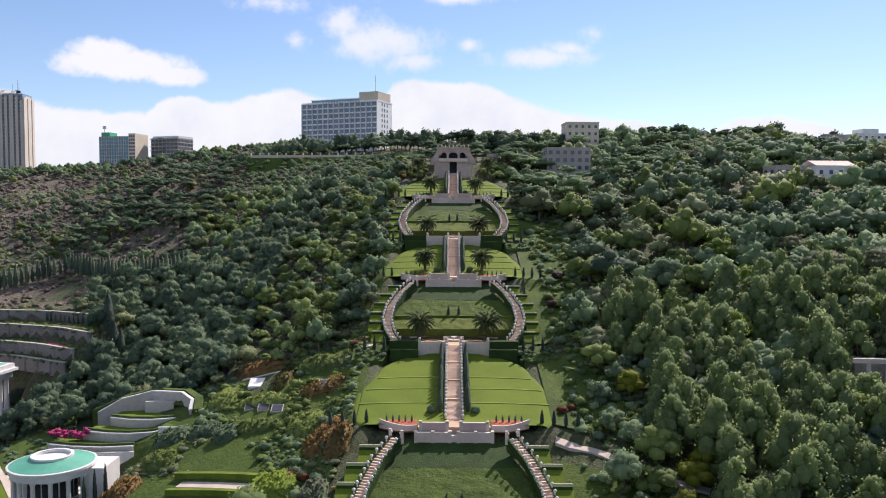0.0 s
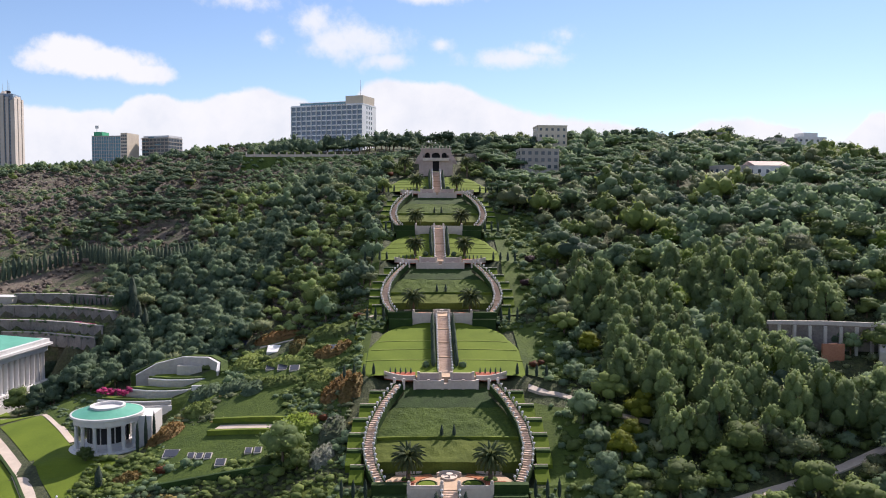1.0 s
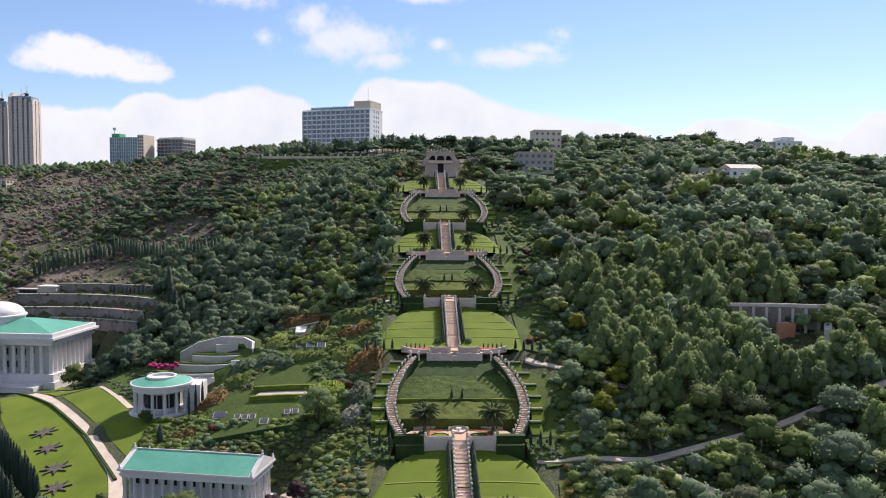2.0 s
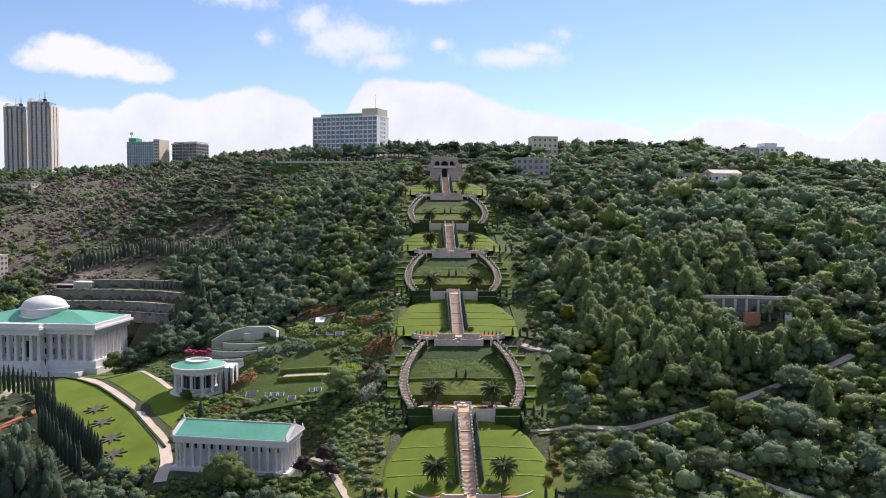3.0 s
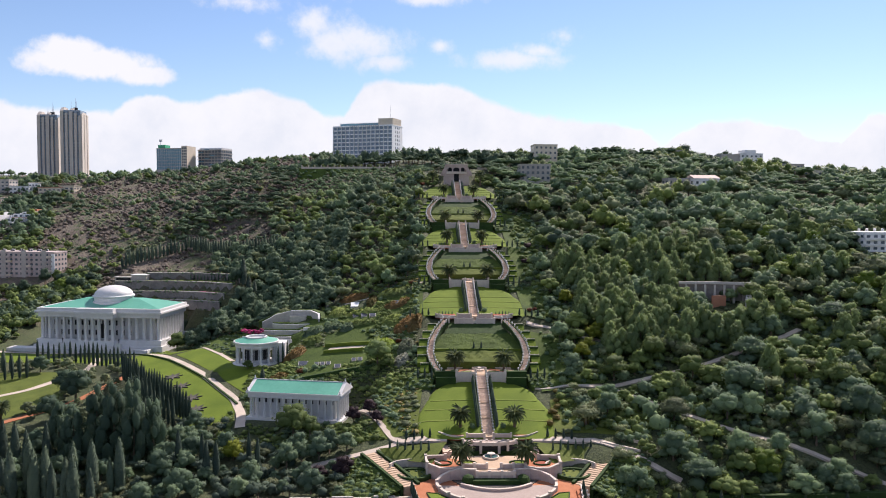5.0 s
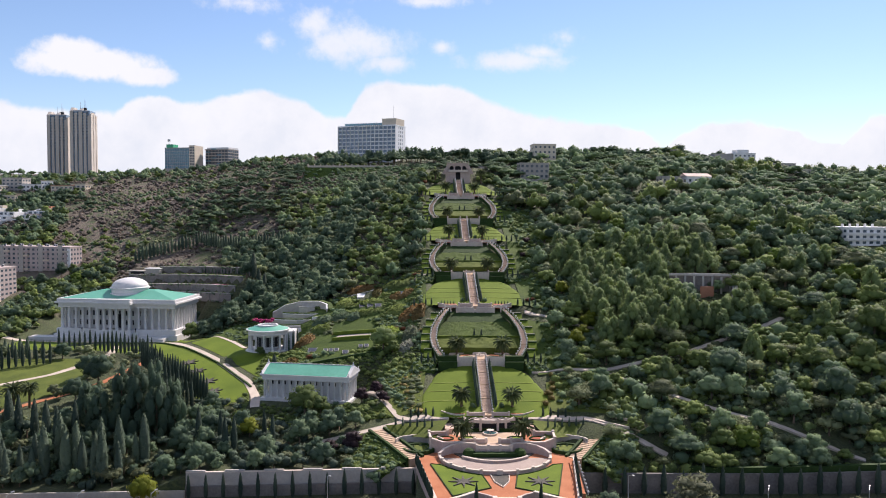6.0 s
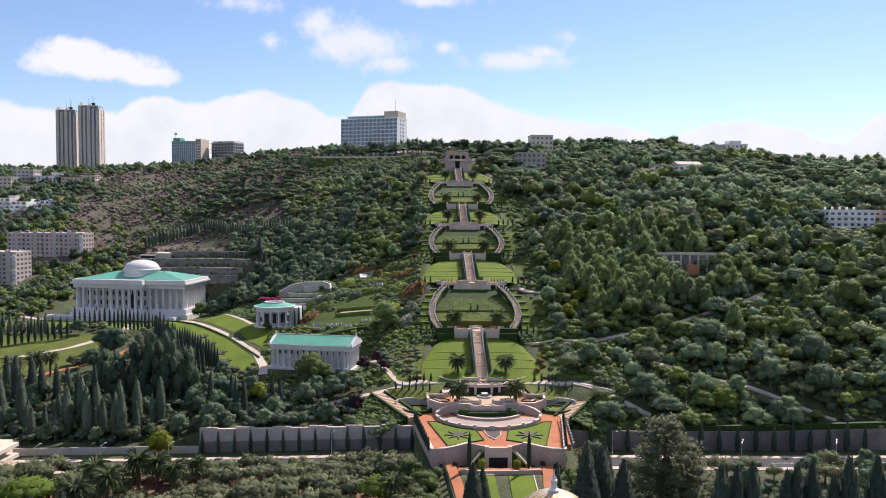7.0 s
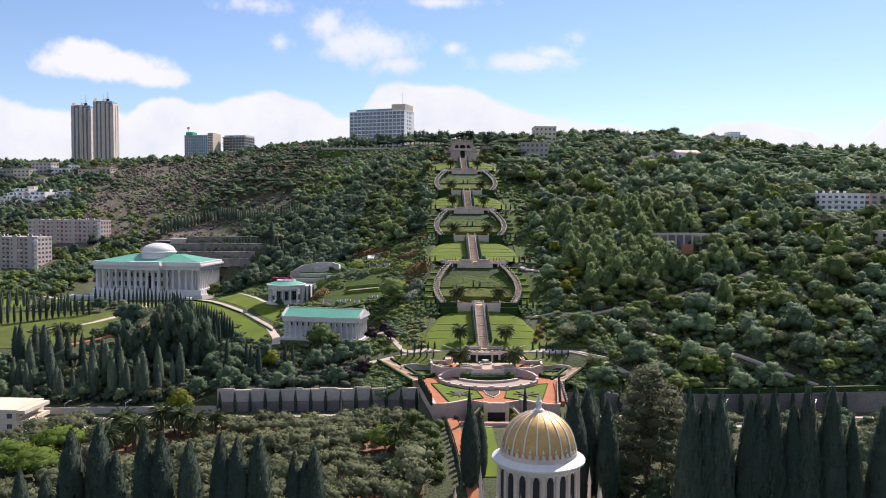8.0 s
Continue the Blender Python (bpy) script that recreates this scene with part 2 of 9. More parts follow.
EARTH = surface("grove_earth", (0.16, 0.085, 0.055), (0.27, 0.16, 0.11), 0.95, 3.0, 0.15, 0.5)
HOTEL_GLASS = surface("curtained_glass", (0.12, 0.18, 0.25), (0.22, 0.29, 0.37), 0.2, 0.8, 0.2, 0.0)
L_DARK = foliage("holm_oak_leaves", (0.056, 0.093, 0.065), (0.114, 0.172, 0.105), (0.202, 0.272, 0.147), 0.45)
L_CEDAR = foliage("cedar_needles", (0.088, 0.098, 0.058), (0.164, 0.180, 0.105), (0.248, 0.268, 0.158), 0.45)
L_LIME = foliage("bright_pine_needles", (0.085, 0.135, 0.022), (0.175, 0.26, 0.040), (0.30, 0.40, 0.07), 0.45)

# ---- mesh tools ----
class Shape:
    """Points and faces of one mesh."""

    def __init__(self):
        self.v, self.f = [], []

    def add(self, v, f):
        k = len(self.v)
        self.v += [tuple(p) for p in v]
        self.f += [tuple(k + i for i in face) for face in f]
        return self

    def box(self, x0, y0, z0, x1, y1, z1):
        return self.add([(x, y, z) for z in (z0, z1) for y in (y0, y1) for x in (x0, x1)],
                        [(0, 2, 3, 1), (4, 5, 7, 6), (0, 1, 5, 4), (2, 6, 7, 3), (0, 4, 6, 2), (1, 3, 7, 5)])

    def prism(self, poly, z0, z1):
        """A plan outline (anticlockwise) raised from z0 to z1; either may be a list along the outline."""
        n = len(poly)
        lo = z0 if isinstance(z0, (list, tuple)) else [z0] * n
        hi = z1 if isinstance(z1, (list, tuple)) else [z1] * n
        v = [(*p, z) for p, z in zip(poly, lo)] + [(*p, z) for p, z in zip(poly, hi)]
        return self.add(v, [tuple(range(n - 1, -1, -1)), tuple(range(n, 2 * n))] + [(i, (i + 1) % n, n + (i + 1) % n, n + i) for i in range(n)])

    def lathe(self, profile, n=16, x=0.0, y=0.0, a0=0.0, a1=360.0):
        """Radius and height pairs turned round an upright axis."""
        full = a1 - a0 >= 360
        m = n if full else n + 1
        v = [(x + r * math.cos(radians(a0 + (a1 - a0) * i / n)), y + r * math.sin(radians(a0 + (a1 - a0) * i / n)), z) for r, z in profile for i in range(m)]
        f = [(k * m + i, k * m + (i + 1) % m, (k + 1) * m + (i + 1) % m, (k + 1) * m + i) for k in range(len(profile) - 1) for i in range(n)]
        return self.add(v, f)

    def wall(self, line, width, low, high):
        """An upright wall along a plan line; low and high: numbers or one for each point."""
        n = len(line)
        lo = low if isinstance(low, (list, tuple)) else [low] * n
        hi = high if isinstance(high, (list, tuple)) else [high] * n
        side = []
        for i, p in enumerate(line):
            a, b = Vector(line[max(i - 1, 0)]), Vector(line[min(i + 1, n - 1)])
            d = (b - a).normalized()
            side.append((Vector(p) + Vector((-d.y, d.x)) * width / 2, Vector(p) - Vector((-d.y, d.x)) * width / 2))
        v = [(*q, z) for (s, t), l, h in zip(side, lo, hi) for q, z in ((s, l), (s, h), (t, h), (t, l))]
        f = [(4 * i + j, 4 * i + (j + 1) % 4, 4 * i + 4 + (j + 1) % 4, 4 * i + 4 + j) for i in range(n - 1) for j in range(4)]
        return self.add(v, f + [(3, 2, 1, 0), tuple(4 * n - 4 + j for j in range(4))])

    def sheet(self, rows):
        """A surface through rows of points."""
        m = len(rows[0])
        return self.add([p for r in rows for p in r], [(j * m + i, j * m + i + 1, (j + 1) * m + i + 1, (j + 1) * m + i) for j in range(len(rows) - 1) for i in range(m - 1)])

    def mesh(self, name, material, smooth=False):
        me = bpy.data.meshes.new(name)
        me.from_pydata(self.v, [], self.f)
        me.materials.append(material)
        if smooth:
            me.shade_smooth()
        me.update()
        return me


def part(name, shape, material, parent, label="", smooth=False, at=None):
    """One mesh object under a thing or under a part."""
    ob = new(name, shape if isinstance(shape, bpy.types.Mesh) else shape.mesh(name, material, smooth))
    ob.parent = parent
    if at is not None:
        ob.matrix_local = at
    return tagged(ob, label)


def thing(name, label, category, at=None, group="", kind=""):
    ob = new(name)
    ob.empty_display_size = 0.5
    ob.matrix_world = at if at is not None else Matrix()
    return tagged(ob, label, category, group, kind)


def solid(name, shape, material, label, category, group="", kind="", smooth=False, at=None):
    """A thing that is one mesh."""
    ob = new(name, shape.mesh(name, material, smooth))
    if at is not None:
        ob.matrix_world = at
    return tagged(ob, label, category, group, kind)


# ---- the lie of the land ----
GX = np.array([-420, -260, -160, -90, -35, 35, 90, 160, 300], float)
GY = np.array([-150, -60, 20, 62, 120, 180, 250, 330, 450, 600, 850], float)
GZ = np.array([
    [-8, -6, -4, 0, 2, 2, 0, -2, -4],
    [-4, -2, 1, 4, 5, 5, 5, 5, 4],
    [0, 3, 6, 8, 9, 10, 11, 12, 14],
    [4, 7, 9, 11, 14, 16, 18, 21, 24],
    [14, 18, 19, 21, 30, 34, 37, 47, 56],
    [22, 25, 26, 33, 48, 57, 62, 71, 80],
    [30, 30, 30, 50, 70, 80, 92, 98, 100],
    [40, 47, 62, 82, 103, 106, 112, 120, 114],
    [74, 90, 112, 126, 131.5, 134, 137, 138, 122],
    [122, 130, 146, 150, 153, 150, 146, 140, 122],
    [138, 146, 150, 148, 148, 146, 142, 136, 130]], float)
# profile along the axis of the terraces
AY = np.array([-150, -60, 22, 34, 58, 66, 90, 93, 132, 134, 138, 168, 171, 176, 211, 213, 217, 243, 247, 252, 279, 281, 285, 315, 319, 324, 356, 370, 450, 600, 850], float)
AZ = np.array([2, 7, 14.6, 15.0, 15.2, 17, 20, 24.5, 35.2, 37.6, 38, 51, 54.5, 54.8, 62.5, 65, 65.4, 77, 80.5, 80.8, 88.5, 91, 91.4, 103, 106.5, 107, 115, 122, 132, 151, 147], float)

def cubic(t):
    return t * t * (3 - 2 * t)

def base(x, y):
    x, y = np.asarray(x, float), np.asarray(y, float)
    def cell(v, g):
        i = np.clip(np.searchsorted(g, v) - 1, 0, len(g) - 2)
        return i, np.clip((v - g[i]) / (g[i + 1] - g[i]), 0, 1)
    i, u = cell(x, GX); j, v = cell(y, GY)
    return (GZ[j, i] * (1 - u) + GZ[j, i + 1] * u) * (1 - v) + (GZ[j + 1, i] * (1 - u) + GZ[j + 1, i + 1] * u) * v

def height(x, y):
    """smoothed relief: mean over a small star of samples"""
    x, y = np.asarray(x, float), np.asarray(y, float)
    z = 0
    for dx, dy in ((0, 0), (18, 0), (-18, 0), (0, 14), (0, -14), (12, 10), (-12, 10), (12, -10), (-12, -10)):
        z = z + base(x + dx, y + dy) / 9
    w = cubic(np.clip((34 - np.abs(x)) / 12, 0, 1))
    return z * (1 - w) + np.interp(y, AY, AZ) * w


UHJ = (-183.4, 252.9)      # middle of the domed building
ARCHIVE = (-66.8, 124.0)   # middle of the long temple
ROUND = (-94.8, 183.0)     # middle of the round pavilion
SHRINE = (0.0, -70.5)


# plan lines of the four garden walls on the slope behind the domed building, top height at both ends, lowest first
TIERS = (([(-181, 292), (-160, 284), (-145, 274), (-132, 265)], 47.2, 49.2), ([(-200, 301), (-170, 293), (-148, 281), (-130, 267)], 50.8, 53.4),
         ([(-204, 309), (-170, 301), (-145, 289), (-127, 274)], 56.0, 58.0), ([(-187, 315), (-160, 308), (-137, 296), (-126, 286), (-121.5, 277)], 60.5, 62.0))


def tier_at(k, x):
    """Plan y and top height of wall k over x."""
    line, za, zb = TIERS[k]
    px, py = zip(*line)
    return np.interp(x, px, py), np.interp(x, (px[0], px[-1]), (za, zb))


def road_level(x):
    return np.interp(x, [-300, -150, -96, -24, 24, 90, 160, 300], [4.5, 6.8, 7.6, 9, 8.6, 8.2, 8.6, 10])


def land(x, y):
    """The height of the ground sheet, with the road cutting and the level pads of the buildings."""
    x, y = np.asarray(x, float), np.asarray(y, float)
    z = height(x, y)

    def pad(z, px, py, rx, ry, level, soft):
        d = np.maximum(np.abs(x - px) - rx, np.abs(y - py) - ry)
        w = cubic(np.clip(1 - d / soft, 0, 1))
        return z * (1 - w) + level * w

    z = pad(z, UHJ[0], UHJ[1], 36, 20, 27.5, 26)
    z = pad(z, ARCHIVE[0], ARCHIVE[1], 18, 8.5, 24.0, 11)
    z = pad(z, ROUND[0], ROUND[1], 9, 9, 32.2, 10)
    z = pad(z, SHRINE[0], SHRINE[1], 26, 26, 6.0, 24)
    inside = np.maximum(np.maximum(-206 - x, x + 121), 0) * 1.3
    y0, z0 = tier_at(0, x)
    z = np.where((y < y0) & (x > -152), np.maximum(z, z0 - 5.0 - 1.5 * (y0 - y) - inside), z)
    for k in range(4):
        yk, zk = tier_at(k, x)
        z = np.where(y >= yk + 0.4, np.maximum(z, zk - 0.8 + (0.06 * (y - yk) if k == 3 else 0) - inside), z)
    out = np.abs(x) > 25
    r = road_level(x)
    w = cubic(np.clip((y - 24) / 14, 0, 1))
    z = np.where(out & (y < 63.2), z * (1 - w) + r * w, z)
    up = np.interp(x, [-150, -110, -96, -24, 24, 90, 160, 300], [9, 9, 14.2, 15.2, 14, 14, 16, 17])
    w = cubic(np.clip((y - 63.2) / 22, 0, 1))
    z = np.where(out & (y >= 63.2), np.maximum(up * (1 - w) + z * w, np.minimum(up, z)), z)
    return z


def spot(x, y):
    return float(land(x, y))


def axis(y):
    return float(np.interp(y, AY, AZ))


def lines(*runs):
    return np.concatenate([np.arange(a, b, s) for a, b, s in runs])


XS = np.unique(np.r_[lines((-2600, -640, 120), (-640, -300, 10), (-300, -60, 5), (-60, 60, 2.5), (60, 240, 5), (240, 480, 10), (480, 2700, 120)), -25.01, -24.99, 24.99, 25.01])
YS = np.unique(np.r_[lines((-2600, -300, 120), (-300, -120, 10), (-120, 20, 5), (20, 380, 2.5), (380, 640, 7), (640, 1000, 14), (1000, 4000, 150)), 63.15, 63.25])
gx, gy = np.meshgrid(XS, YS)
gz = land(gx, gy)
rough = np.sin(gx * 0.11 + 2 * np.sin(gy * 0.07)) * np.sin(gy * 0.13 + 1.7 * np.sin(gx * 0.05))
wild = np.clip((np.abs(gx) - 30) / 20, 0, 1) * np.clip((gy - 200) / 60, 0, 1)
gz = gz + 0.9 * rough * wild - (0.35 * (np.abs(gx) < 27) + 1.5 * (np.abs(gx) < 18.6)) * (gy > 20) * (gy < 372)
gz = np.where((gy > 950) | (gy < -260), gz - 0.03 * np.minimum(np.abs(gy - np.where(gy > 0, 950, -260)), 1200), gz)
nx, ny = len(XS), len(YS)
ground_shape = Shape()
ground_shape.v = np.stack([gx, gy, gz], -1).reshape(-1, 3).tolist()
ground_shape.f = [(j * nx + i, j * nx + i + 1, (j + 1) * nx + i + 1, (j + 1) * nx + i) for j in range(ny - 1) for i in range(nx - 1)]

SOIL = bpy.data.materials.new("hillside_soil")
SOIL.use_nodes = True
n = Nodes(SOIL.node_tree)
p = n.put("ShaderNodeNewGeometry", 0)
fine, mid, broad = n.noise(p, 1.1, 6.0, 0.7), n.noise(p, 0.16, 5.0, 0.6), n.noise(p, 0.025, 3.0, 0.5)
dry = n.mix(n.step(n.math("ADD", n.math("MULTIPLY", fine, 0.5), n.math("MULTIPLY", mid, 0.5)), 0.36, 0.66), (0.080, 0.063, 0.048, 1), (0.20, 0.158, 0.125, 1))
herb = n.mix(n.step(fine, 0.35, 0.7), (0.028, 0.042, 0.014, 1), (0.075, 0.095, 0.030, 1))
col = n.mix(n.step(n.math("ADD", mid, n.math("MULTIPLY", broad, 0.7)), 0.74, 0.98), dry, herb)
xyz = n.tree.nodes.new("ShaderNodeSeparateXYZ")
n.tree.links.new(p, xyz.inputs[0])
green = n.math("MAXIMUM", n.step(n.math("ADD", xyz.outputs[0], n.math("MULTIPLY", broad, 60.0)), -75.0, -40.0), n.step(xyz.outputs[1], 292.0, 268.0))
col = n.mix(n.math("MULTIPLY", green, 0.85), col, herb)
relief = n.put("ShaderNodeBump", 0, Strength=0.8, Distance=0.8, Height=fine)
n.end(n.put("ShaderNodeBsdfPrincipled", 0, Base_Color=col, Roughness=0.92, Normal=relief))
ground = solid("ground", ground_shape, SOIL, "hillside of dry brown soil and low green herbs", "ground", kind="structure", smooth=True)

# ---- the terraces on the axis ----
OVALS = ((132.0, 37.8, 170.0, 54.6), (212.0, 65.2, 246.0, 80.6), (280.0, 91.2, 318.0, 106.7))   # front wall y, floor z; plaza wall y, floor z
LAWNS = ((97.0, 131.4), (176.0, 211.4), (252.0, 279.4), (324.0, 354.0))
BOW = ([0, 0.2, 0.45, 0.68, 0.85, 1.0], [12.4, 15.8, 18.4, 19.0, 18.0, 15.8])


def post_mesh():
    s = Shape().lathe([(0.001, 0), (0.2, 0), (0.14, 0.2), (0.13, 0.5), (0.32, 0.7), (0.36, 0.95), (0.22, 1.15), (0.001, 1.22)], 6)
    return s.mesh("post", MARBLE, True)


POST = post_mesh()


def lawn(y0, y1, n):
    """A sloping lawn in three banks with a rounded top, parted by the stairs."""
    owner = thing("lawn", "mown bright green lawn in shallow banks beside the stairs", "lawn", kind="structure")
    def half(y):
        k = max(0.0, (y - (y1 - 13)) / 13)
        low = 19.2 + 3.3 * min(1.0, max(0.0, (y1 - 13 - y) / 10))
        return (5.4 + (18.6 - 5.4) * math.sqrt(max(0.0, 1 - k * k)) if k > 0 else low) - 3.0 * max(0.0, 1 - (y - y0 + 4) / 7) ** 2

    for sgn in (-1, 1):
        rows = []
        for y in np.unique(np.r_[np.linspace(y0 - 4, y1, 44), y1 - 13 + 13 * np.sin(np.linspace(0, math.pi / 2, 16)), y1 - 13.05]):
            h, z = half(y), axis(y) + 0.12
            rows.append([(sgn * x, y, z - 0.02 * max(0, x - 18)) for x in np.linspace(1.9, h, 7)] + [(sgn * (h + 0.9), y, z - 0.35), (sgn * (h + 1.8), y, z - 1.4)])
        part("bank", Shape().sheet(rows if sgn > 0 else [r[::-1] for r in rows]), LAWN, owner, smooth=True)
        for f in (0.22, 0.43, 0.61):
            y = y0 + (y1 - y0) * f
            h = half(y) - 0.2
            curve = [(sgn * x, y - 0.9 * (x / h) ** 3) for x in np.linspace(2.2, h, 9)]
            part("edge_strip", Shape().wall(curve, 0.42, [axis(q[1]) - 0.2 for q in curve], [axis(q[1]) + 0.22 for q in curve]), LAWN_PALE, owner, "thin pale strip across the lawn")
    return owner


def stairs(y0, y1, z0, z1, half=1.75):
    """Straight stairs with landings, low side walls and urns on posts."""
    owner = thing("straight_stairs", "straight reddish stone stairs between low hedges and white urns", "stairs")
    edge = 4
    n = max(20, int((y1 - y0) / 0.5))
    step = Shape().box(-half, 0, -1.0, half, (y1 - y0) / n, 0).mesh("step", STEPS)
    for i in range(n):
        part("step", step, None, owner, at=pose(0, y0 + (y1 - y0) * i / n, z0 + (z1 - z0) * (i + 1) / n))
    for k in range(1, edge):
        y = y0 + (y1 - y0) * k / edge
        z = z0 + (z1 - z0) * k / edge
        part("landing", Shape().box(-half, y - 0.5, z - 0.6, half, y + 0.5, z + 0.22), PAVING, owner)
    m = int((y1 - y0) / 1.6)
    for sgn in (-1, 1):
        line = [(sgn * (half + 0.2), y0 + (y1 - y0) * i / 10) for i in range(11)]
        zz = [z0 + (z1 - z0) * i / 10 for i in range(11)]
        part("side_wall", Shape().wall(line, 0.5, [z - 1 for z in zz], [z + 0.45 for z in zz]), HEDGE, owner, "low clipped hedge edge")
        for i in range(m + 1):
            f = i / m
            part("post", POST, None, owner, at=pose(sgn * (half + 0.2), y0 + (y1 - y0) * f, z0 + (z1 - z0) * f + 0.45))
    return owner


def curved_stairs(sgn, yw, zw, yk, zk):
    """Stairs that bow outwards round the oval."""
    owner = thing("curved_stairs", "curved stone stairs with white urns round the oval garden", "stairs")
    n = 46
    cx = lambda f: sgn * float(np.interp(f, *BOW))  # noqa: E731
    pt = lambda f: Vector((cx(f), yk - 4 + (yw + 3.5 - yk + 4) * f))  # noqa: E731
    zz = lambda f: zk - 1.2 + (zw + 0.3 - zk + 1.2) * f  # noqa: E731

    def sides(f, w):
        d = (pt(min(f + 0.03, 1)) - pt(max(f - 0.03, 0))).normalized()
        nrm = Vector((-d.y, d.x))
        return pt(f) + nrm * w, pt(f) - nrm * w

    for i in range(n):
        a, b = i / n, (i + 1) / n
        (p, q), (r, t) = sides(a, 1.0), sides(b, 1.0)
        poly = [tuple(p), tuple(r), tuple(t), tuple(q)]
        area = sum(poly[k - 1][0] * poly[k][1] - poly[k][0] * poly[k - 1][1] for k in range(4))
        part("step", Shape().prism(poly if area > 0 else poly[::-1], zz(a) - 1.2, zz(a)), STEPS, owner)
    for f in (0.25, 0.5, 0.75):
        p, q = sides(f, 1.0)
        part("landing", Shape().wall([tuple(p), tuple(q)], 1.0, zz(f) - 0.5, zz(f) + 0.2), PAVING, owner)
    for w in (1.22, -1.22):
        fs = [i / 16 for i in range(17)]
        part("side_wall", Shape().wall([tuple(sides(f, w)[0]) for f in fs], 0.5, [zz(f) - 1.4 for f in fs], [zz(f) + 0.42 for f in fs]), HEDGE, owner, "low clipped hedge edge")
        for i in range(20):
            f = i / 19
            p = sides(f, w)[0]
            part("post", POST, None, owner, at=pose(p.x, p.y, zz(f) + 0.42))
    # gate piers at the top
    for w in (1.5, -1.5):
        p = sides(0.0, w)[0]
        part("pier", Shape().box(p.x - 0.3, p.y - 0.3, zz(0) - 1, p.x + 0.3, p.y + 0.3, zz(0) + 1.9), STONE, owner)
    return owner


def hedge(name, shape, label, material=None, group="clipped hedges"):
    return solid(name, shape, material or HEDGE, label, "hedge", group)


def oval(yw, zw, yk, zk):
    """The oval garden under a plaza wall: slope, curved stairs, stepped hedges, plaza and fountain."""
    owner = thing("oval_garden", "oval garden slope of clipped green cover", "garden bed", kind="structure")
    rows = {}
    ring = yw + 0.47 * (yk - yw)
    # dark hedge on the bank also carries the plaza wall's shadow in its colour
    for name, ya, yb, mat_ in (("lower_slope", yw + 10.5, ring, MEADOW), ("upper_slope", ring + 0.5, yk - 9.0, COVER), ("bank", yk - 9.0, yk - 1.0, HEDGE)):
        rows = []
        for y in np.linspace(ya, yb, 18):
            f = (yk - 4 - y) / (yk - 4 - yw - 3.5)
            half = float(np.interp(f, *BOW)) - 1.25
            if name == "lower_slope":
                half = min(half, 19)
            z = zw + (zk - 2.6 - zw) * ((y - yw - 4) / (yk - yw - 4)) + (0.45 if name != "lower_slope" else 0.05)
            rows.append([(x, y, z + 0.25 * noise.noise((x * 0.5, y * 0.5, 3.0)) * (name != "bank")) for x in np.linspace(-half, half, 33)])
        first = [(x, y - 0.3, z - 3.6) for x, y, z in rows[0]]
        part(name, Shape().sheet([first] + rows), mat_, owner, smooth=False)
    f = (yk - 4 - ring) / (yk - 4 - yw - 3.5)
    half = float(np.interp(f, *BOW)) - 1.3
    z = zw + (zk - 2.6 - zw) * ((ring - yw - 4) / (yk - yw - 4))
    arc = [(x, ring + 0.9 - 0.9 * (x / half) ** 2) for x in np.linspace(-half, half, 17)]
    hedge("hedge", Shape().wall(arc, 0.7, z - 0.6, z + 0.75), "thin pale green hedge line across the oval", HEDGE_LIGHT)
    for sgn in (-1, 1):
        curved_stairs(sgn, yw, zw, yk, zk)
        # stepped hedges outside the stairs
        for i in range(6):
            f = 0.08 + 0.155 * i
            x = sgn * (float(np.interp(f, *BOW)) + 1.6)
            y = yk - 4 + (yw + 3.5 - yk + 4) * f
            zt = zk - 1.2 + (zw + 0.3 - zk + 1.2) * f
            w = 4.6 - 0.25 * i
            gap_y, gap_z = 0.155 * (yk - yw - 7.5), 0.155 * (zk - zw - 1.5)
            xa, xb = sorted((x, x + sgn * w))
            hedge("planted_step", Shape().prism([(xa, y - gap_y + 0.86), (xb, y - gap_y + 0.86), (xb, y - 0.85), (xa, y - 0.85)], zt - 5.0, [zt - gap_z + 0.1, zt - gap_z + 0.1, zt - 0.35, zt - 0.35]), "planted green step beside the curved stairs", LAWN, "planted steps")
            hedge("hedge", Shape().box(xa + 0.1, y - 0.9, zt - 0.56, xb - 0.1, y + 0.58, zt + 0.25), "dark clipped hedge step beside the curved stairs")
            solid("kerb_wall", Shape().box(xa, y + 0.6, zt - 1.0, xb, y + 0.85, zt + 0.34), STONE, "low pale stone kerb behind a hedge", "wall", "hedge kerbs")
        # hedges in two tiers beside the front wall
        for d, (ya, za, zb, xa, xb) in enumerate(((yw - 0.3, zw - 1.6, zw + 1.2, 9.5, 17.4), (yw - 2.6, zw - 4.4, zw - 0.7, 9.5, 17.0))):
            x0, x1 = sorted((sgn * xa, sgn * xb))
            hedge("hedge", Shape().box(x0, ya, za, x1, ya + 2.0, zb), "dark clipped hedge beside the terrace wall")
        x0, x1 = sorted((sgn * 17.2, sgn * 27.0))
        hedge("ground_cover_bed", Shape().prism([(x0 + (sgn > 0) * 1.5, yw - 5.5), (x1 - (sgn < 0) * 1.5, yw - 5.5), (x1, yw + 1.5), (x0, yw + 1.5)], [axis(yw - 5.5) - 1] * 4, [axis(yw - 5) + 0.5, axis(yw - 5) + 0.3, zw - 0.4, zw - 0.2]), "sloping bed of grey-green cover plants", COVER, "cover beds")
    front_wall(yw, zw)
    plaza(yk, zk)


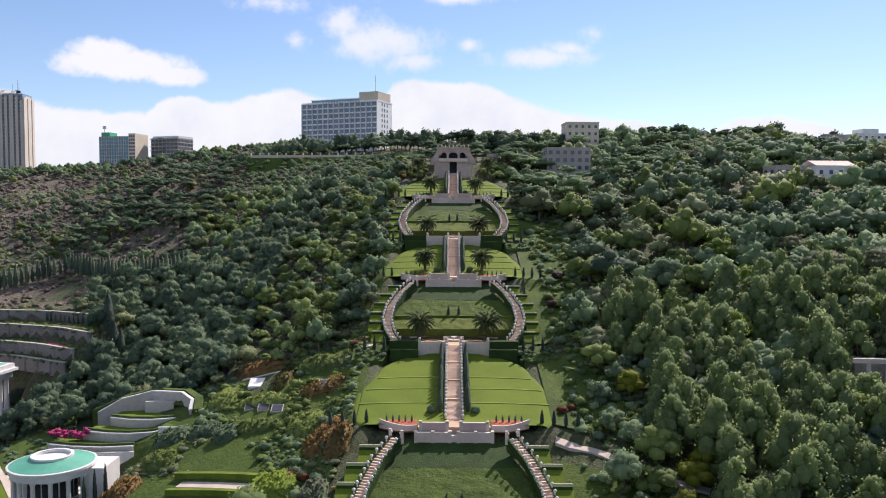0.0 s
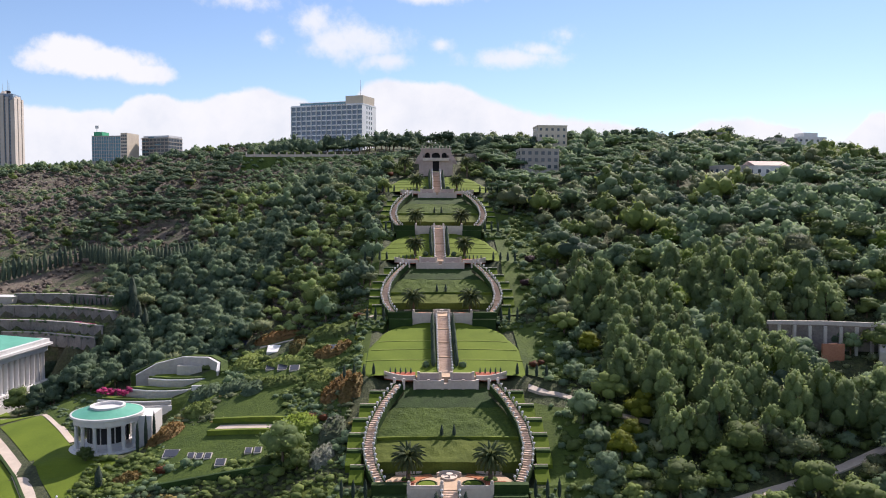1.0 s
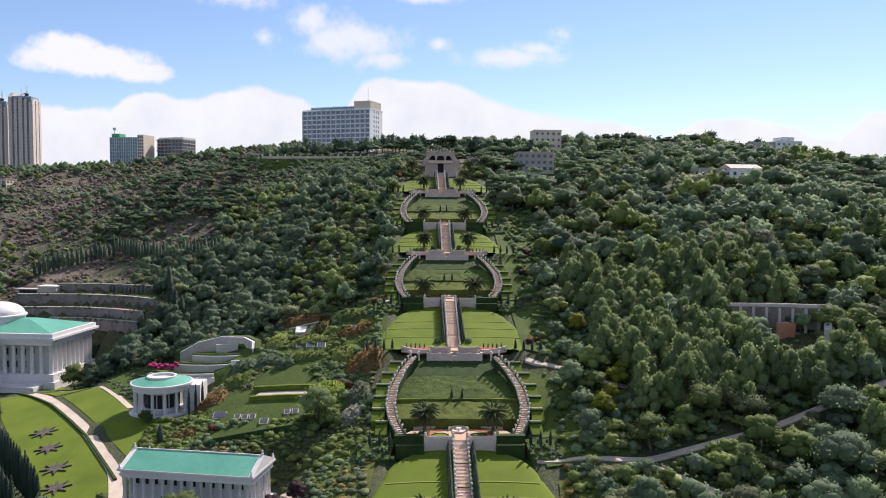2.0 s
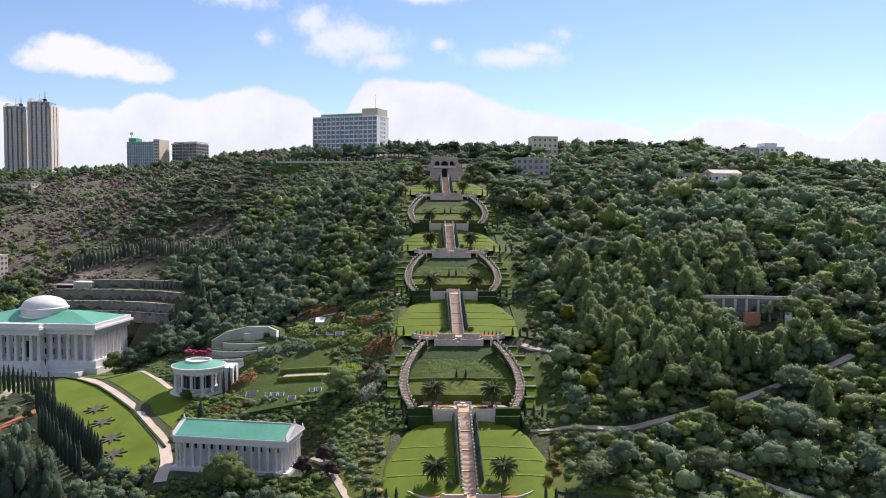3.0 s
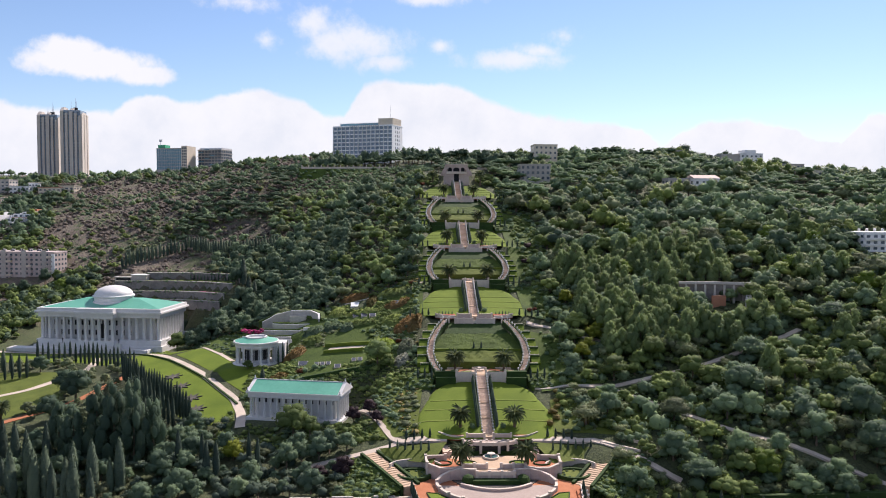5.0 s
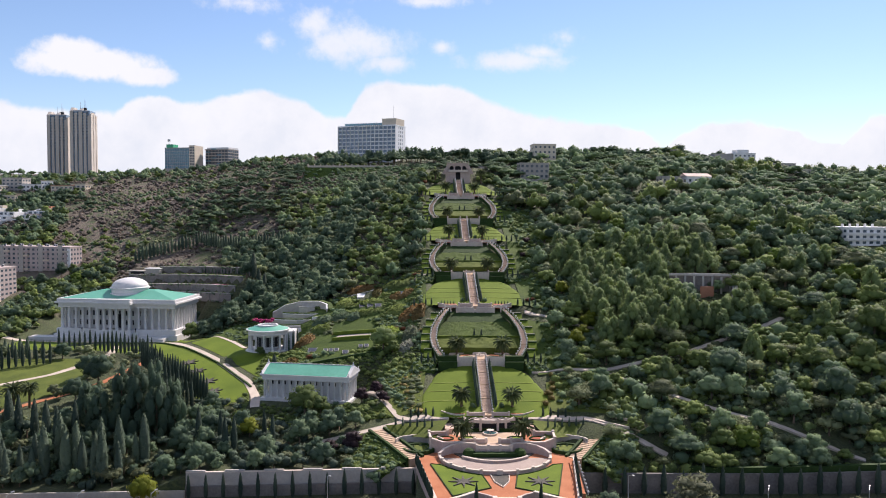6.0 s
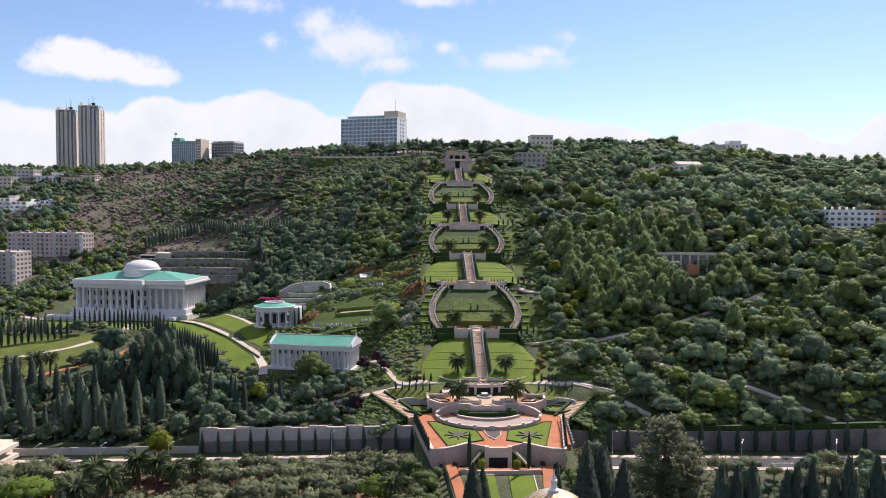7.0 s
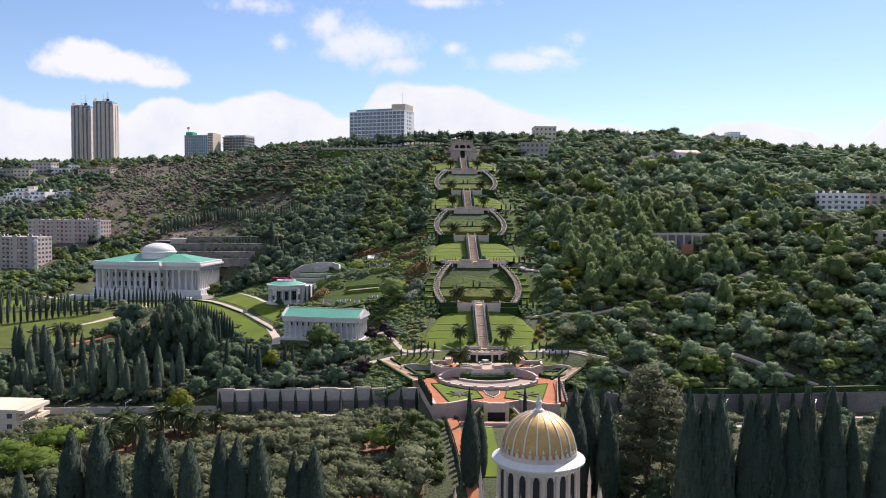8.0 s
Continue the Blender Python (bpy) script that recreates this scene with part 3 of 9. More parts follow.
def front_wall(yw, zw):
    owner = thing("terrace_wall", "pale stone terrace wall with piers and a parapet", "wall", kind="structure")
    for sgn in (-1, 1):
        a, b = sorted((sgn * 1.9, sgn * 9.2))
        part("wall", Shape().box(a, yw - 0.6, zw - 3.0, b, yw, zw + 0.35), STONE, owner)
        part("coping", Shape().box(a - 0.05, yw - 0.7, zw + 0.35, b + 0.05, yw + 0.1, zw + 0.6), STONE, owner)
        part("parapet", Shape().box(a, yw - 0.45, zw + 0.6, b, yw - 0.15, zw + 1.1), STONE, owner)
        for x in (1.9, 9.2):
            part("pier", Shape().box(sgn * x - 0.4, yw - 0.8, zw - 3, sgn * x + 0.4, yw + 0.1, zw + 1.5).lathe([(0.3, zw + 1.5), (0.42, zw + 1.8), (0.3, zw + 2.15), (0.001, zw + 2.3)], 8, sgn * x, yw - 0.35), STONE, owner)
    # floor with beds and a fountain
    yard = thing("fountain_court", "small tan paved court with flower beds behind the wall", "paving", kind="structure")
    part("paving", Shape().prism([(-13.5, yw), (13.5, yw), (15.0, yw + 5.0), (12.5, yw + 9.5), (7.0, yw + 11.6), (-7.0, yw + 11.6), (-12.5, yw + 9.5), (-15.0, yw + 5.0)], zw - 2.5, zw), PAVING, yard)
    part("back_kerb", Shape().wall([(x, yw + 10.9 - 1.2 * (x / 12) ** 2) for x in np.linspace(-12.4, 12.4, 13)], 0.5, zw - 0.5, zw + 0.7), STONE, yard)
    for sgn in (-1, 1):
        a, b = sorted((sgn * 3.2, sgn * 7.4))
        part("bed", Shape().lathe([(0.001, zw + 0.3), (1.9, zw + 0.3), (2.0, zw)], 16, sgn * 5.2, yw + 3.0), LAWN, yard)
        part("bed_edge", Shape().wall([(sgn * (5.2 + 2.3 * math.cos(radians(q))), yw + 3.0 + 2.3 * math.sin(radians(q))) for q in range(0, 361, 24)], 0.3, zw - 0.2, zw + 0.4), HEDGE, yard)
        part("bed", Shape().wall([(sgn * (2.6 + 5.6 * math.cos(radians(q))), yw + 4.4 + 5.0 * math.sin(radians(q))) for q in range(0, 76, 15)], 2.0, zw - 0.2, zw + 0.12), GRAVEL, yard, "red gravel arc")
        part("bed", Shape().lathe([(0.001, zw + 0.3), (1.6, zw + 0.25), (1.7, zw)], 14, sgn * 9.4, yw + 6.6), COVER, yard)
        part("bed", Shape().box(*sorted((sgn * 8.0, sgn * 12.8))[:1], yw + 1.0, zw, sorted((sgn * 8.0, sgn * 12.8))[1], yw + 4.5, zw + 0.35), REDBED, yard)
    f = thing("fountain", "round stone fountain with a low curved back wall", "fountain", pose(0, yw + 7.4, zw))
    part("basin", Shape().lathe([(1.75, 0), (1.9, 0.5), (1.65, 0.55), (1.6, 0.3), (0.001, 0.3)], 20), STONE, f)
    part("bowl", Shape().lathe([(0.2, 0.3), (0.2, 0.9), (0.8, 1.15), (0.001, 1.2)], 14), STONE, f)
    part("back_wall", Shape().wall([(2.9 * math.cos(radians(q)), 2.6 * math.sin(radians(q))) for q in range(20, 161, 14)], 0.35, 0, 1.0), STONE, f)


def plaza(yk, zk):
    owner = thing("plaza", "white stone viewing terrace with stepped walls", "terrace", kind="structure")
    part("floor", Shape().box(-8.0, yk + 0.4, zk - 3, 8.0, yk + 6.0, zk), PAVING, owner)
    for sgn in (-1, 1):
        a, b = sorted((sgn * 0.9, sgn * 8.3))
        part("lower_wall", Shape().box(a, yk - 1.6, zk - 3.8, b, yk - 1.0, zk - 0.9), STONE, owner)
        for x in (0.9, 4.6, 8.3):
            part("pier", Shape().box(sgn * x - 0.35, yk - 1.8, zk - 3.8, sgn * x + 0.35, yk - 0.8, zk - 0.3), STONE, owner)
        part("coping", Shape().box(a - 0.06, yk - 1.7, zk - 0.9, b + 0.06, yk - 0.9, zk - 0.62), STONE, owner)
        part("ledge", Shape().box(a, yk - 1.0, zk - 3.8, b, yk, zk - 1.3), PINK, owner)
        a, b = sorted((sgn * 1.4, sgn * 7.3))
        part("upper_wall", Shape().box(a, yk, zk - 2.2, b, yk + 0.4, zk + 0.95), PINK, owner)
        part("coping", Shape().box(a - 0.06, yk - 0.1, zk + 0.95, b + 0.06, yk + 0.5, zk + 1.15), STONE, owner)
        for x in (1.5, 7.3):
            part("pier", Shape().box(sgn * x - 0.35, yk - 0.1, zk - 2.2, sgn * x + 0.35, yk + 0.55, zk + 1.45), STONE, owner)
        # boat-shaped planter at the side
        arc = [(sgn * (8.2 + 8.4 * k / 8), yk + 3.2 - 2.9 * math.sin(math.pi * (0.3 + 0.7 * k / 8))) for k in range(9)]
        planter = thing("planter", "boat-shaped white stone planter with flowers beside the terrace", "planter", group="terrace planters")
        part("rim", Shape().wall(arc, 0.35, zk - 0.9, [zk + 0.35 + 0.7 * (k / 8) ** 2 for k in range(9)]), STONE, planter)
        poly = arc + [(sgn * 15.6, yk + 5.0), (sgn * 8.2, yk + 5.2)]
        if sgn < 0:
            poly = poly[::-1]
        part("bed", Shape().prism(poly, zk - 1.2, zk + 0.35), REDBED, planter, "dark red and green bedding plants")
    part("front_step", Shape().box(-0.9, yk - 1.5, zk - 3.8, 0.9, yk, zk - 1.4), STONE, owner)


for k, (y0, y1) in enumerate(LAWNS):
    lawn(y0, y1, k)
stairs(98.0, 132.0, 25.0, 37.6)
stairs(175.5, 212.0, 54.6, 65.0)
stairs(251.5, 280.0, 80.6, 91.0)
stairs(323.5, 356.5, 106.7, 117.2)
for o in OVALS:
    oval(*o)
plaza(94.0, 25.0)

# ---- the lower courts, the bastion and the road ----
def mirrored(points, sgn):
    return [(sgn * x, y) for x, y in (points if sgn > 0 else points[::-1])]


court = thing("fountain_terrace", "tan paved court with white stone walls below the stairs", "terrace", kind="structure")
part("floor", Shape().prism([(-9.8, 72.7), (9.8, 72.7), (16.5, 72.4), (20.4, 75.2), (20.9, 81.8), (19, 87.5), (-19, 87.5), (-20.9, 81.8), (-20.4, 75.2), (-16.5, 72.4)], 14, 20.8), PAVING, court)
# black sheet before the ledge paints the recess's shade
part("recess", Shape().box(-8.9, 90.9, 20, 8.9, 91.15, 23.6), SHADOW, court, "near-black panel for the shaded recess under the bridge")
part("planting", Shape().box(-8.4, 89.9, 20, 8.4, 90.8, 21.5), HEDGE, court)
arch = [(x, 91.6 - 2.2 * math.cos(x / 9.0 * math.pi / 2)) for x in np.linspace(-8.9, 8.9, 15)]
part("bridge_wall", Shape().wall(arch, 0.7, 23.5, 24.6), STONE, court, "curved pale parapet over a shade-dark panel")
for x in (-8.9, -5.9, -3, 3, 5.9, 8.9):
    part("pier", Shape().box(x - 0.4, 89.2 + 2.0 * (abs(x) / 9) ** 2, 20.8, x + 0.4, 90.0 + 2.0 * (abs(x) / 9) ** 2, 25.2), STONE, court)
part("ledge", Shape().box(-9.0, 91.2, 18.0, 9.0, 93.0, 24.3), PINK, court)
for sgn in (-1, 1):
    wing = [(sgn * 14.7, 83.0), (sgn * 21.0, 81.9), (sgn * 20.5, 75.0), (sgn * 16.6, 72.1), (sgn * 13.0, 72.6), (sgn * 9.6, 73.8)]
    part("wing_wall", Shape().wall(wing, 0.6, 15, [22.3, 22.5, 22.4, 21.9, 21.7, 21.7]), PINK, court, "pale pink stone wing wall")
    part("wing_coping", Shape().wall(wing, 0.85, [22.3, 22.5, 22.4, 21.9, 21.7, 21.7], [22.6, 22.8, 22.7, 22.2, 22.0, 22.0]), STONE, court)
    for px_, py_, pz_ in ((14.7, 83.0, 22.6), (21.0, 81.9, 22.8), (20.5, 75.0, 22.7), (9.6, 73.8, 22.0)):
        part("pier", Shape().box(sgn * px_ - 0.45, py_ - 0.45, 16, sgn * px_ + 0.45, py_ + 0.45, pz_ + 0.4), STONE, court)
    part("court_parapet", Shape().wall([(sgn * 9.6, 75.4), (sgn * 2.2, 75.0)], 0.45, 20, 22.0), PINK, court)
    part("coping", Shape().wall([(sgn * 9.6, 75.4), (sgn * 2.2, 75.0)], 0.7, 22.0, 22.25), STONE, court)
    for px_ in (2.2, 6.0, 9.6):
        part("pier", Shape().box(sgn * px_ - 0.4, 74.7, 20, sgn * px_ + 0.4, 75.7, 22.6), STONE, court)
    part("bed", Shape().prism(mirrored([(11.0, 76.3), (18.6, 75.8), (19.6, 78.5), (19.2, 82.5), (13.5, 84.5), (5.2, 81.0), (4.4, 76.3)], sgn), 20.5, 20.95), GRAVEL, court, "red gravel with bedding plants")
    part("bed_edge", Shape().wall([(sgn * (8.2 + 3.0 * math.cos(radians(q))), 79.4 + 2.2 * math.sin(radians(q))) for q in range(0, 361, 24)], 0.35, 20.8, 21.35), HEDGE, court)
    part("bed_edge", Shape().wall([(sgn * (15.4 + 2.6 * math.cos(radians(q))), 79.4 + 2.0 * math.sin(radians(q))) for q in range(0, 361, 24)], 0.35, 20.8, 21.35), HEDGE, court)
    part("bed", Shape().lathe([(0.001, 21.15), (1.8, 21.1), (1.9, 20.8)], 18, sgn * 15.4, 79.4), REDBED, court, "red bedding plants")
    part("bed", Shape().lathe([(0.001, 21.15), (1.9, 21.1), (2.0, 20.8)], 18, sgn * 8.2, 79.4), LAWN, court)
    part("stair_block", Shape().box(*sorted((sgn * 12.5, sgn * 15.5))[:1], 86, 18, sorted((sgn * 12.5, sgn * 15.5))[1], 93, 22.6), STEPS, court)
part("steps", Shape().box(-2.0, 73.0, 15, 2.0, 73.9, 20.85).box(-2.0, 73.9, 15, 2.0, 74.8, 21.0), STEPS, court)
fountain = thing("fountain", "round stone fountain on the paved court", "fountain", pose(0, 85.5, 20.8))
part("basin", Shape().lathe([(2.4, 0), (2.6, 0.6), (2.25, 0.65), (2.2, 0.35), (0.001, 0.35)], 24), STONE, fountain)
part("water", Shape().lathe([(2.2, 0.42), (0.001, 0.42)], 24), WATER, fountain)
part("bowl", Shape().lathe([(0.3, 0.3), (0.3, 1.1), (1.3, 1.5), (0.001, 1.6)], 16), STONE, fountain)

BANKS = []
bastion = thing("bastion", "great pink stone bastion with red gravel walks over the road", "terrace", kind="structure")
OUT = [(-19.3, 27.3), (-13.5, 30.3), (-8.0, 35.0), (-3.4, 33.0), (-3.4, 29.4), (3.4, 29.4), (3.4, 33.0), (8.0, 35.0), (13.5, 30.3), (19.3, 27.3), (25.0, 66.0), (22.0, 72.6), (-22.0, 72.6), (-25.0, 66.0)]
LW = [(-25.0, 64.5), (-19.4, 27.1), (-16.2, 28.3), (-13.5, 30.1), (-10.6, 32.6), (-8.1, 34.8)]
RW = [(-x, y) for x, y in LW[::-1]]
TOPS = [19.4, 19.4, 19.3, 19.2, 19.15, 19.1]
part("walk", Shape().prism(OUT, 6.0, 18.4), GRAVEL, bastion, "red gravel walk")
part("retaining_wall", Shape().wall(LW, 0.7, 6.5, TOPS), PINK, bastion, "tall pink stone retaining wall")
part("retaining_wall", Shape().wall(RW, 0.7, 6.5, TOPS[::-1]), PINK, bastion, "tall pink stone retaining wall")
for sgn in (-1, 1):
    part("return_wall", Shape().wall([(sgn * 8.1, 34.8), (sgn * 5.6, 33.4), (sgn * 3.5, 31.0)], 0.6, 6.5, [19.1, 19.0, 19.2]), PINK, bastion)
part("coping", Shape().wall(LW, 1.0, TOPS, [z + 0.3 for z in TOPS]), STONE, bastion)
part("coping", Shape().wall(RW, 1.0, TOPS[::-1], [z + 0.3 for z in TOPS[::-1]]), STONE, bastion)
part("gate_parapet", Shape().box(-3.4, 28.6, 16.6, 3.4, 29.39, 19.3), STONE, bastion)
part("gate_coping", Shape().box(-3.6, 28.45, 19.3, 3.6, 29.5, 19.55), STONE, bastion)
# gateway shade is a black slab on the solid bastion
part("gate_opening", Shape().box(-3.2, 29.0, 8.0, 3.2, 29.35, 16.6), SHADOW, bastion, "near-black panel for the shaded gateway under the parapet")
for sgn in (-1, 1):
    part("gate_pier", Shape().box(sgn * 3.4 - 0.6, 28.3, 7, sgn * 3.4 + 0.6, 29.7, 19.9), STONE, bastion)
    part("lawn", Shape().prism(mirrored([(14.6, 33.4), (20.4, 60.6), (17.6, 59.8), (15.0, 56.4), (12.0, 53.6), (9.0, 51.7), (5.4, 50.1), (3.7, 39.8)], sgn), 18.2, 18.55), LAWN, bastion, "bright mown lawn panel")
    part("lawn_edge", Shape().wall(mirrored([(14.7, 33.2), (20.7, 60.8), (17.5, 60.1), (14.9, 56.7), (11.9, 53.9), (8.9, 52.0), (5.2, 50.3), (3.5, 39.6), (14.7, 33.2)], sgn), 0.3, 18.3, 18.75), HEDGE, bastion)
    star = []
    for i in range(16):
        r, q = (4.4 if i % 2 == 0 else 1.35), 2 * math.pi * i / 16
        star.append((sgn * 11.2 + r * math.cos(q), 44.5 + r * 1.15 * math.sin(q)))
    part("star_bed", Shape().prism(star, 18.4, 18.85), STARBED, bastion, "eight-pointed star flower bed")
    # oval ring wall
    ring_line = [(sgn * 17.8 * math.sin(radians(q)), 67.5 - 16.6 * math.cos(radians(q))) for q in range(0, 91, 9)]
    part("ring_wall", Shape().wall(ring_line, 0.5, 17.5, 19.35), PINK, bastion, "curved pale pink ring wall")
    part("ring_coping", Shape().wall(ring_line, 0.8, 19.35, 19.6), STONE, bastion)
    for k in (0.16, 2, 4, 6, 8, 10):
        q = radians(9 * k)
        part("ring_pier", Shape().box(sgn * 17.8 * math.sin(q) - 0.45, 67.05 - 16.6 * math.cos(q), 17.6, sgn * 17.8 * math.sin(q) + 0.45, 67.95 - 16.6 * math.cos(q), 20.0), STONE, bastion)
    back = [(sgn * 17.7, 67.0), (sgn * 16.3, 69.6), (sgn * 13.8, 71.6), (sgn * 10.6, 72.3), (sgn * 8.0, 71.4), (sgn * 5.7, 71.0)]
    part("back_wall", Shape().wall(back, 0.6, 17, [19.9, 20.5, 21.1, 21.6, 21.8, 21.8]), PINK, bastion, "curved pink wall behind the sunken crescent")
    part("back_coping", Shape().wall(back, 0.85, [19.9, 20.5, 21.1, 21.6, 21.8, 21.8], [20.15, 20.75, 21.35, 21.85, 22.05, 22.05]), STONE, bastion)
    inner = [(sgn * x, 61.9 + 4.4 * (x / 10) ** 2) for x in np.linspace(0, 10.5, 8)]
    part("inner_wall", Shape().wall(inner, 0.6, 16.8, 19.1), PINK, bastion)
    part("inner_coping", Shape().wall(inner, 0.8, 19.1, 19.3), STONE, bastion)
    part("bush_row", Shape().lathe([(1.9, 18.5), (2.1, 19.4), (1.6, 20.6), (0.7, 21.1), (0.001, 21.2)], 14, sgn * 8.2, 68.6), HEDGE, bastion)
    # side steps with hedges
    way_line = [(sgn * 39.0, 88.0), (sgn * 32.0, 77.0), (sgn * 25.5, 66.5)]
    flight = thing("garden_steps", "broad pale stone garden steps between clipped hedges", "stairs")
    for i in range(18):
        f0, f1 = i / 18, (i + 1) / 18
        p, q = (np.array([np.interp(f, (0, 0.5, 1), [w[c] for w in way_line]) for c in (0, 1)]) for f in (f0, f1))
        part("step", Shape().wall([tuple(p), tuple(q)], 4.2, 14, 21.6 - 3.2 * f1 + 0.18), PAVING, flight)
    for off in (-2.9, 2.9):
        hedge("hedge", Shape().wall([(x + off * 0.85, y + sgn * off * -0.52) for x, y in way_line], 0.9, 15, [22.3, 20.7, 19.1]), "clipped hedge along the garden steps")
    outer = lambda k, o: (way_line[k][0] + sgn * 0.85 * o, way_line[k][1] - 0.52 * o)  # noqa: E731
    bank_rows_ = [[(*outer(k, o), max(ztop - drop, spot(*outer(k, o)) - 0.3)) for k, ztop in ((0, 22.2), (1, 20.6), (2, 19.0))] for o, drop in ((3.2, 0.9), (6.5, 2.0), (10.0, 3.6), (14.0, 6.0))]
    solid("planted_bank", Shape().sheet(bank_rows_), COVER, "green planted bank beside the garden steps", "bank", kind="structure")
    BANKS.append(bank_rows_)
    bed_oval = [(sgn * 24.5 + 5.0 * math.cos(radians(q)), 74.8 + 4.6 * math.sin(radians(q))) for q in range(0, 360, 20)]
    bed = thing("oval_bed", "oval hedge bed with a ring of clipped shrubs", "flower bed", group="oval beds")
    part("hedge_ring", Shape().wall(bed_oval + bed_oval[:1], 0.8, 17, 19.6), HEDGE, bed)
    part("bedding", Shape().prism(bed_oval, 17, 19.1), MEADOW, bed)
    part("rim", Shape().wall([(sgn * 24.2 + 8.0 * math.cos(radians(q)), 77.0 + 6.0 * math.sin(radians(q))) for q in range(10, 171, 16)], 0.5, 17, 21.4), STONE, bed)
    slope = thing("grass_bank", "sloping grass bank with a row of small cypresses", "lawn", kind="structure")
    part("bank", Shape().sheet([[(sgn * x, 89.6 - 0.15 * (x - 20), 24.2 - 0.05 * (x - 20)) for x in np.linspace(14, 36, 8)], [(sgn * x, 80.5 + 0.35 * (x - 22), 21.0) for x in np.linspace(19, 33, 8)]]), MEADOW, slope)
# floor colour is darkened to stand for shade behind the ring wall
part("crescent_floor", Shape().prism([(17.5 * math.sin(radians(q)), 67.5 - 16.3 * math.cos(radians(q))) for q in range(-88, 89, 8)], 18.0, 18.47), CRESCENT, bastion, "pink-grey paving of the sunken crescent with its shade coloured in")
part("ring_floor", Shape().prism([(-10, 66.2), (-5, 63.2), (0, 62.2), (5, 63.2), (10, 66.2), (13, 71), (-13, 71)], 17.5, 18.7), STARBED, bastion, "dark planting behind the inner wall")
part("balcony", Shape().box(-5.6, 69.4, 17.5, 5.6, 72.69, 20.6), PINK, bastion)
part("balcony_parapet", Shape().box(-5.6, 69.3, 20.6, 5.6, 69.7, 21.7), STONE, bastion)
for px_ in (-5.6, -1.9, 1.9, 5.6):
    part("balcony_pier", Shape().box(px_ - 0.4, 69.1, 17.5, px_ + 0.4, 69.9, 22.1), STONE, bastion)
part("ring_hedge", Shape().box(-6.9, 66.6, 18, 6.9, 69.0, 19.9), HEDGE, bastion)
part("diamond_bed", Shape().prism([(0, 40.5), (1.9, 44.5), (2.6, 51.0), (-2.6, 51.0), (-1.9, 44.5)], 18.3, 18.62), STARBED, bastion, "dark brown planted wedge bed")
part("bed_edge", Shape().wall([(0, 40.2), (2.1, 44.5), (2.9, 51.2), (-2.9, 51.2), (-2.1, 44.5), (0, 40.2)], 0.25, 18.3, 18.72), STONE, bastion)
# right-hand strip of red steps with a white posts row
strip = thing("red_steps", "red gravel steps with small white posts along a hedge", "stairs")
part("ramp", Shape().wall([(21.3, 34.0), (24.0, 62.0)], 2.2, 17, 18.9), GRAVEL, strip)
for i in range(9):
    part("post", POST, None, strip, at=pose(22.9 + 0.3 * i, 33.0 + 3.2 * i, 18.9))

# ---- road and its walls ----
road_rows, walk_rows = [], []
for x in np.linspace(-330, 330, 89):
    z = float(road_level(x))
    road_rows.append([(x, y, z + 0.06) for y in (44.5, 53.5)])
    walk_rows.append((x, z))
solid("road", Shape().sheet(road_rows), ASPHALT, "grey asphalt road along the foot of the gardens", "road", kind="structure")
for ya, yb in ((42.0, 44.5), (53.5, 56.0)):
    s = Shape().sheet([[(x, ya, z - 0.2), (x, ya, z + 0.2), (x, yb, z + 0.2), (x, yb, z - 0.2)] for x, z in walk_rows])
    solid("pavement", s, PATHWAY, "pale paved footway with a kerb", "pavement", kind="structure")
s = Shape()
for i in range(0, 86, 2):
    (x0, z0), (x1, z1) = walk_rows[i], walk_rows[i + 1]
    s.add([(x0, 48.9, z0 + 0.075), (x1, 48.9, z1 + 0.075), (x1, 49.1, z1 + 0.075), (x0, 49.1, z0 + 0.075)], [(0, 1, 2, 3)])
solid("lane_line", s, WHITE, "white dashed centre line on the road", "road marking", kind="structure")
west = thing("road_wall", "long grey stone retaining wall along the road", "wall", kind="structure")
xs = [-97 + 73 * i / 12 for i in range(13)]
part("lower_wall", Shape().wall([(x, 62.4) for x in xs], 0.9, [float(road_level(x)) - 1 for x in xs], [float(road_level(x)) + 3.4 for x in xs]), RUBBLE, west, "dark rubble lower wall")
part("upper_wall", Shape().wall([(x, 63.2) for x in xs], 0.7, [float(road_level(x)) - 1 for x in xs], [15.05 + 1.3 * i / 12 for i in range(13)]), WALLSTONE, west)
for i in range(0, 12, 2):
    part("merlon", Shape().wall([(xs[i], 63.2), (xs[i + 1], 63.2)], 0.72, [14.9 + 1.3 * i / 12, 14.9 + 1.3 * (i + 1) / 12], [15.75 + 1.3 * i / 12, 15.75 + 1.3 * i / 12]), WALLSTONE, west)
part("coping", Shape().wall([(x, 63.2) for x in xs], 0.95, [15.05 + 1.3 * i / 12 for i in range(13)], [15.25 + 1.3 * i / 12 for i in range(13)]), STONE, west)
xs = [-330 + 233 * i / 16 for i in range(17)]
part("boundary_wall", Shape().wall([(x, 61.5) for x in xs], 0.5, [float(road_level(x)) - 1 for x in xs], [float(road_level(x)) + 2.4 for x in xs]), WALLSTONE, west)
east = thing("road_wall", "long grey stone retaining wall with a hedge on top", "wall", kind="structure")
xs = [24 + 300 * i / 24 for i in range(25)]
# the road wall's shadow is put into this darker stone
part("wall", Shape().wall([(x, 62.8) for x in xs], 0.8, [float(road_level(x)) - 1 for x in xs], [float(np.interp(x, [24, 90, 160, 300], [15, 14.6, 16.4, 17.5])) for x in xs]), RUBBLE_PALE, east)
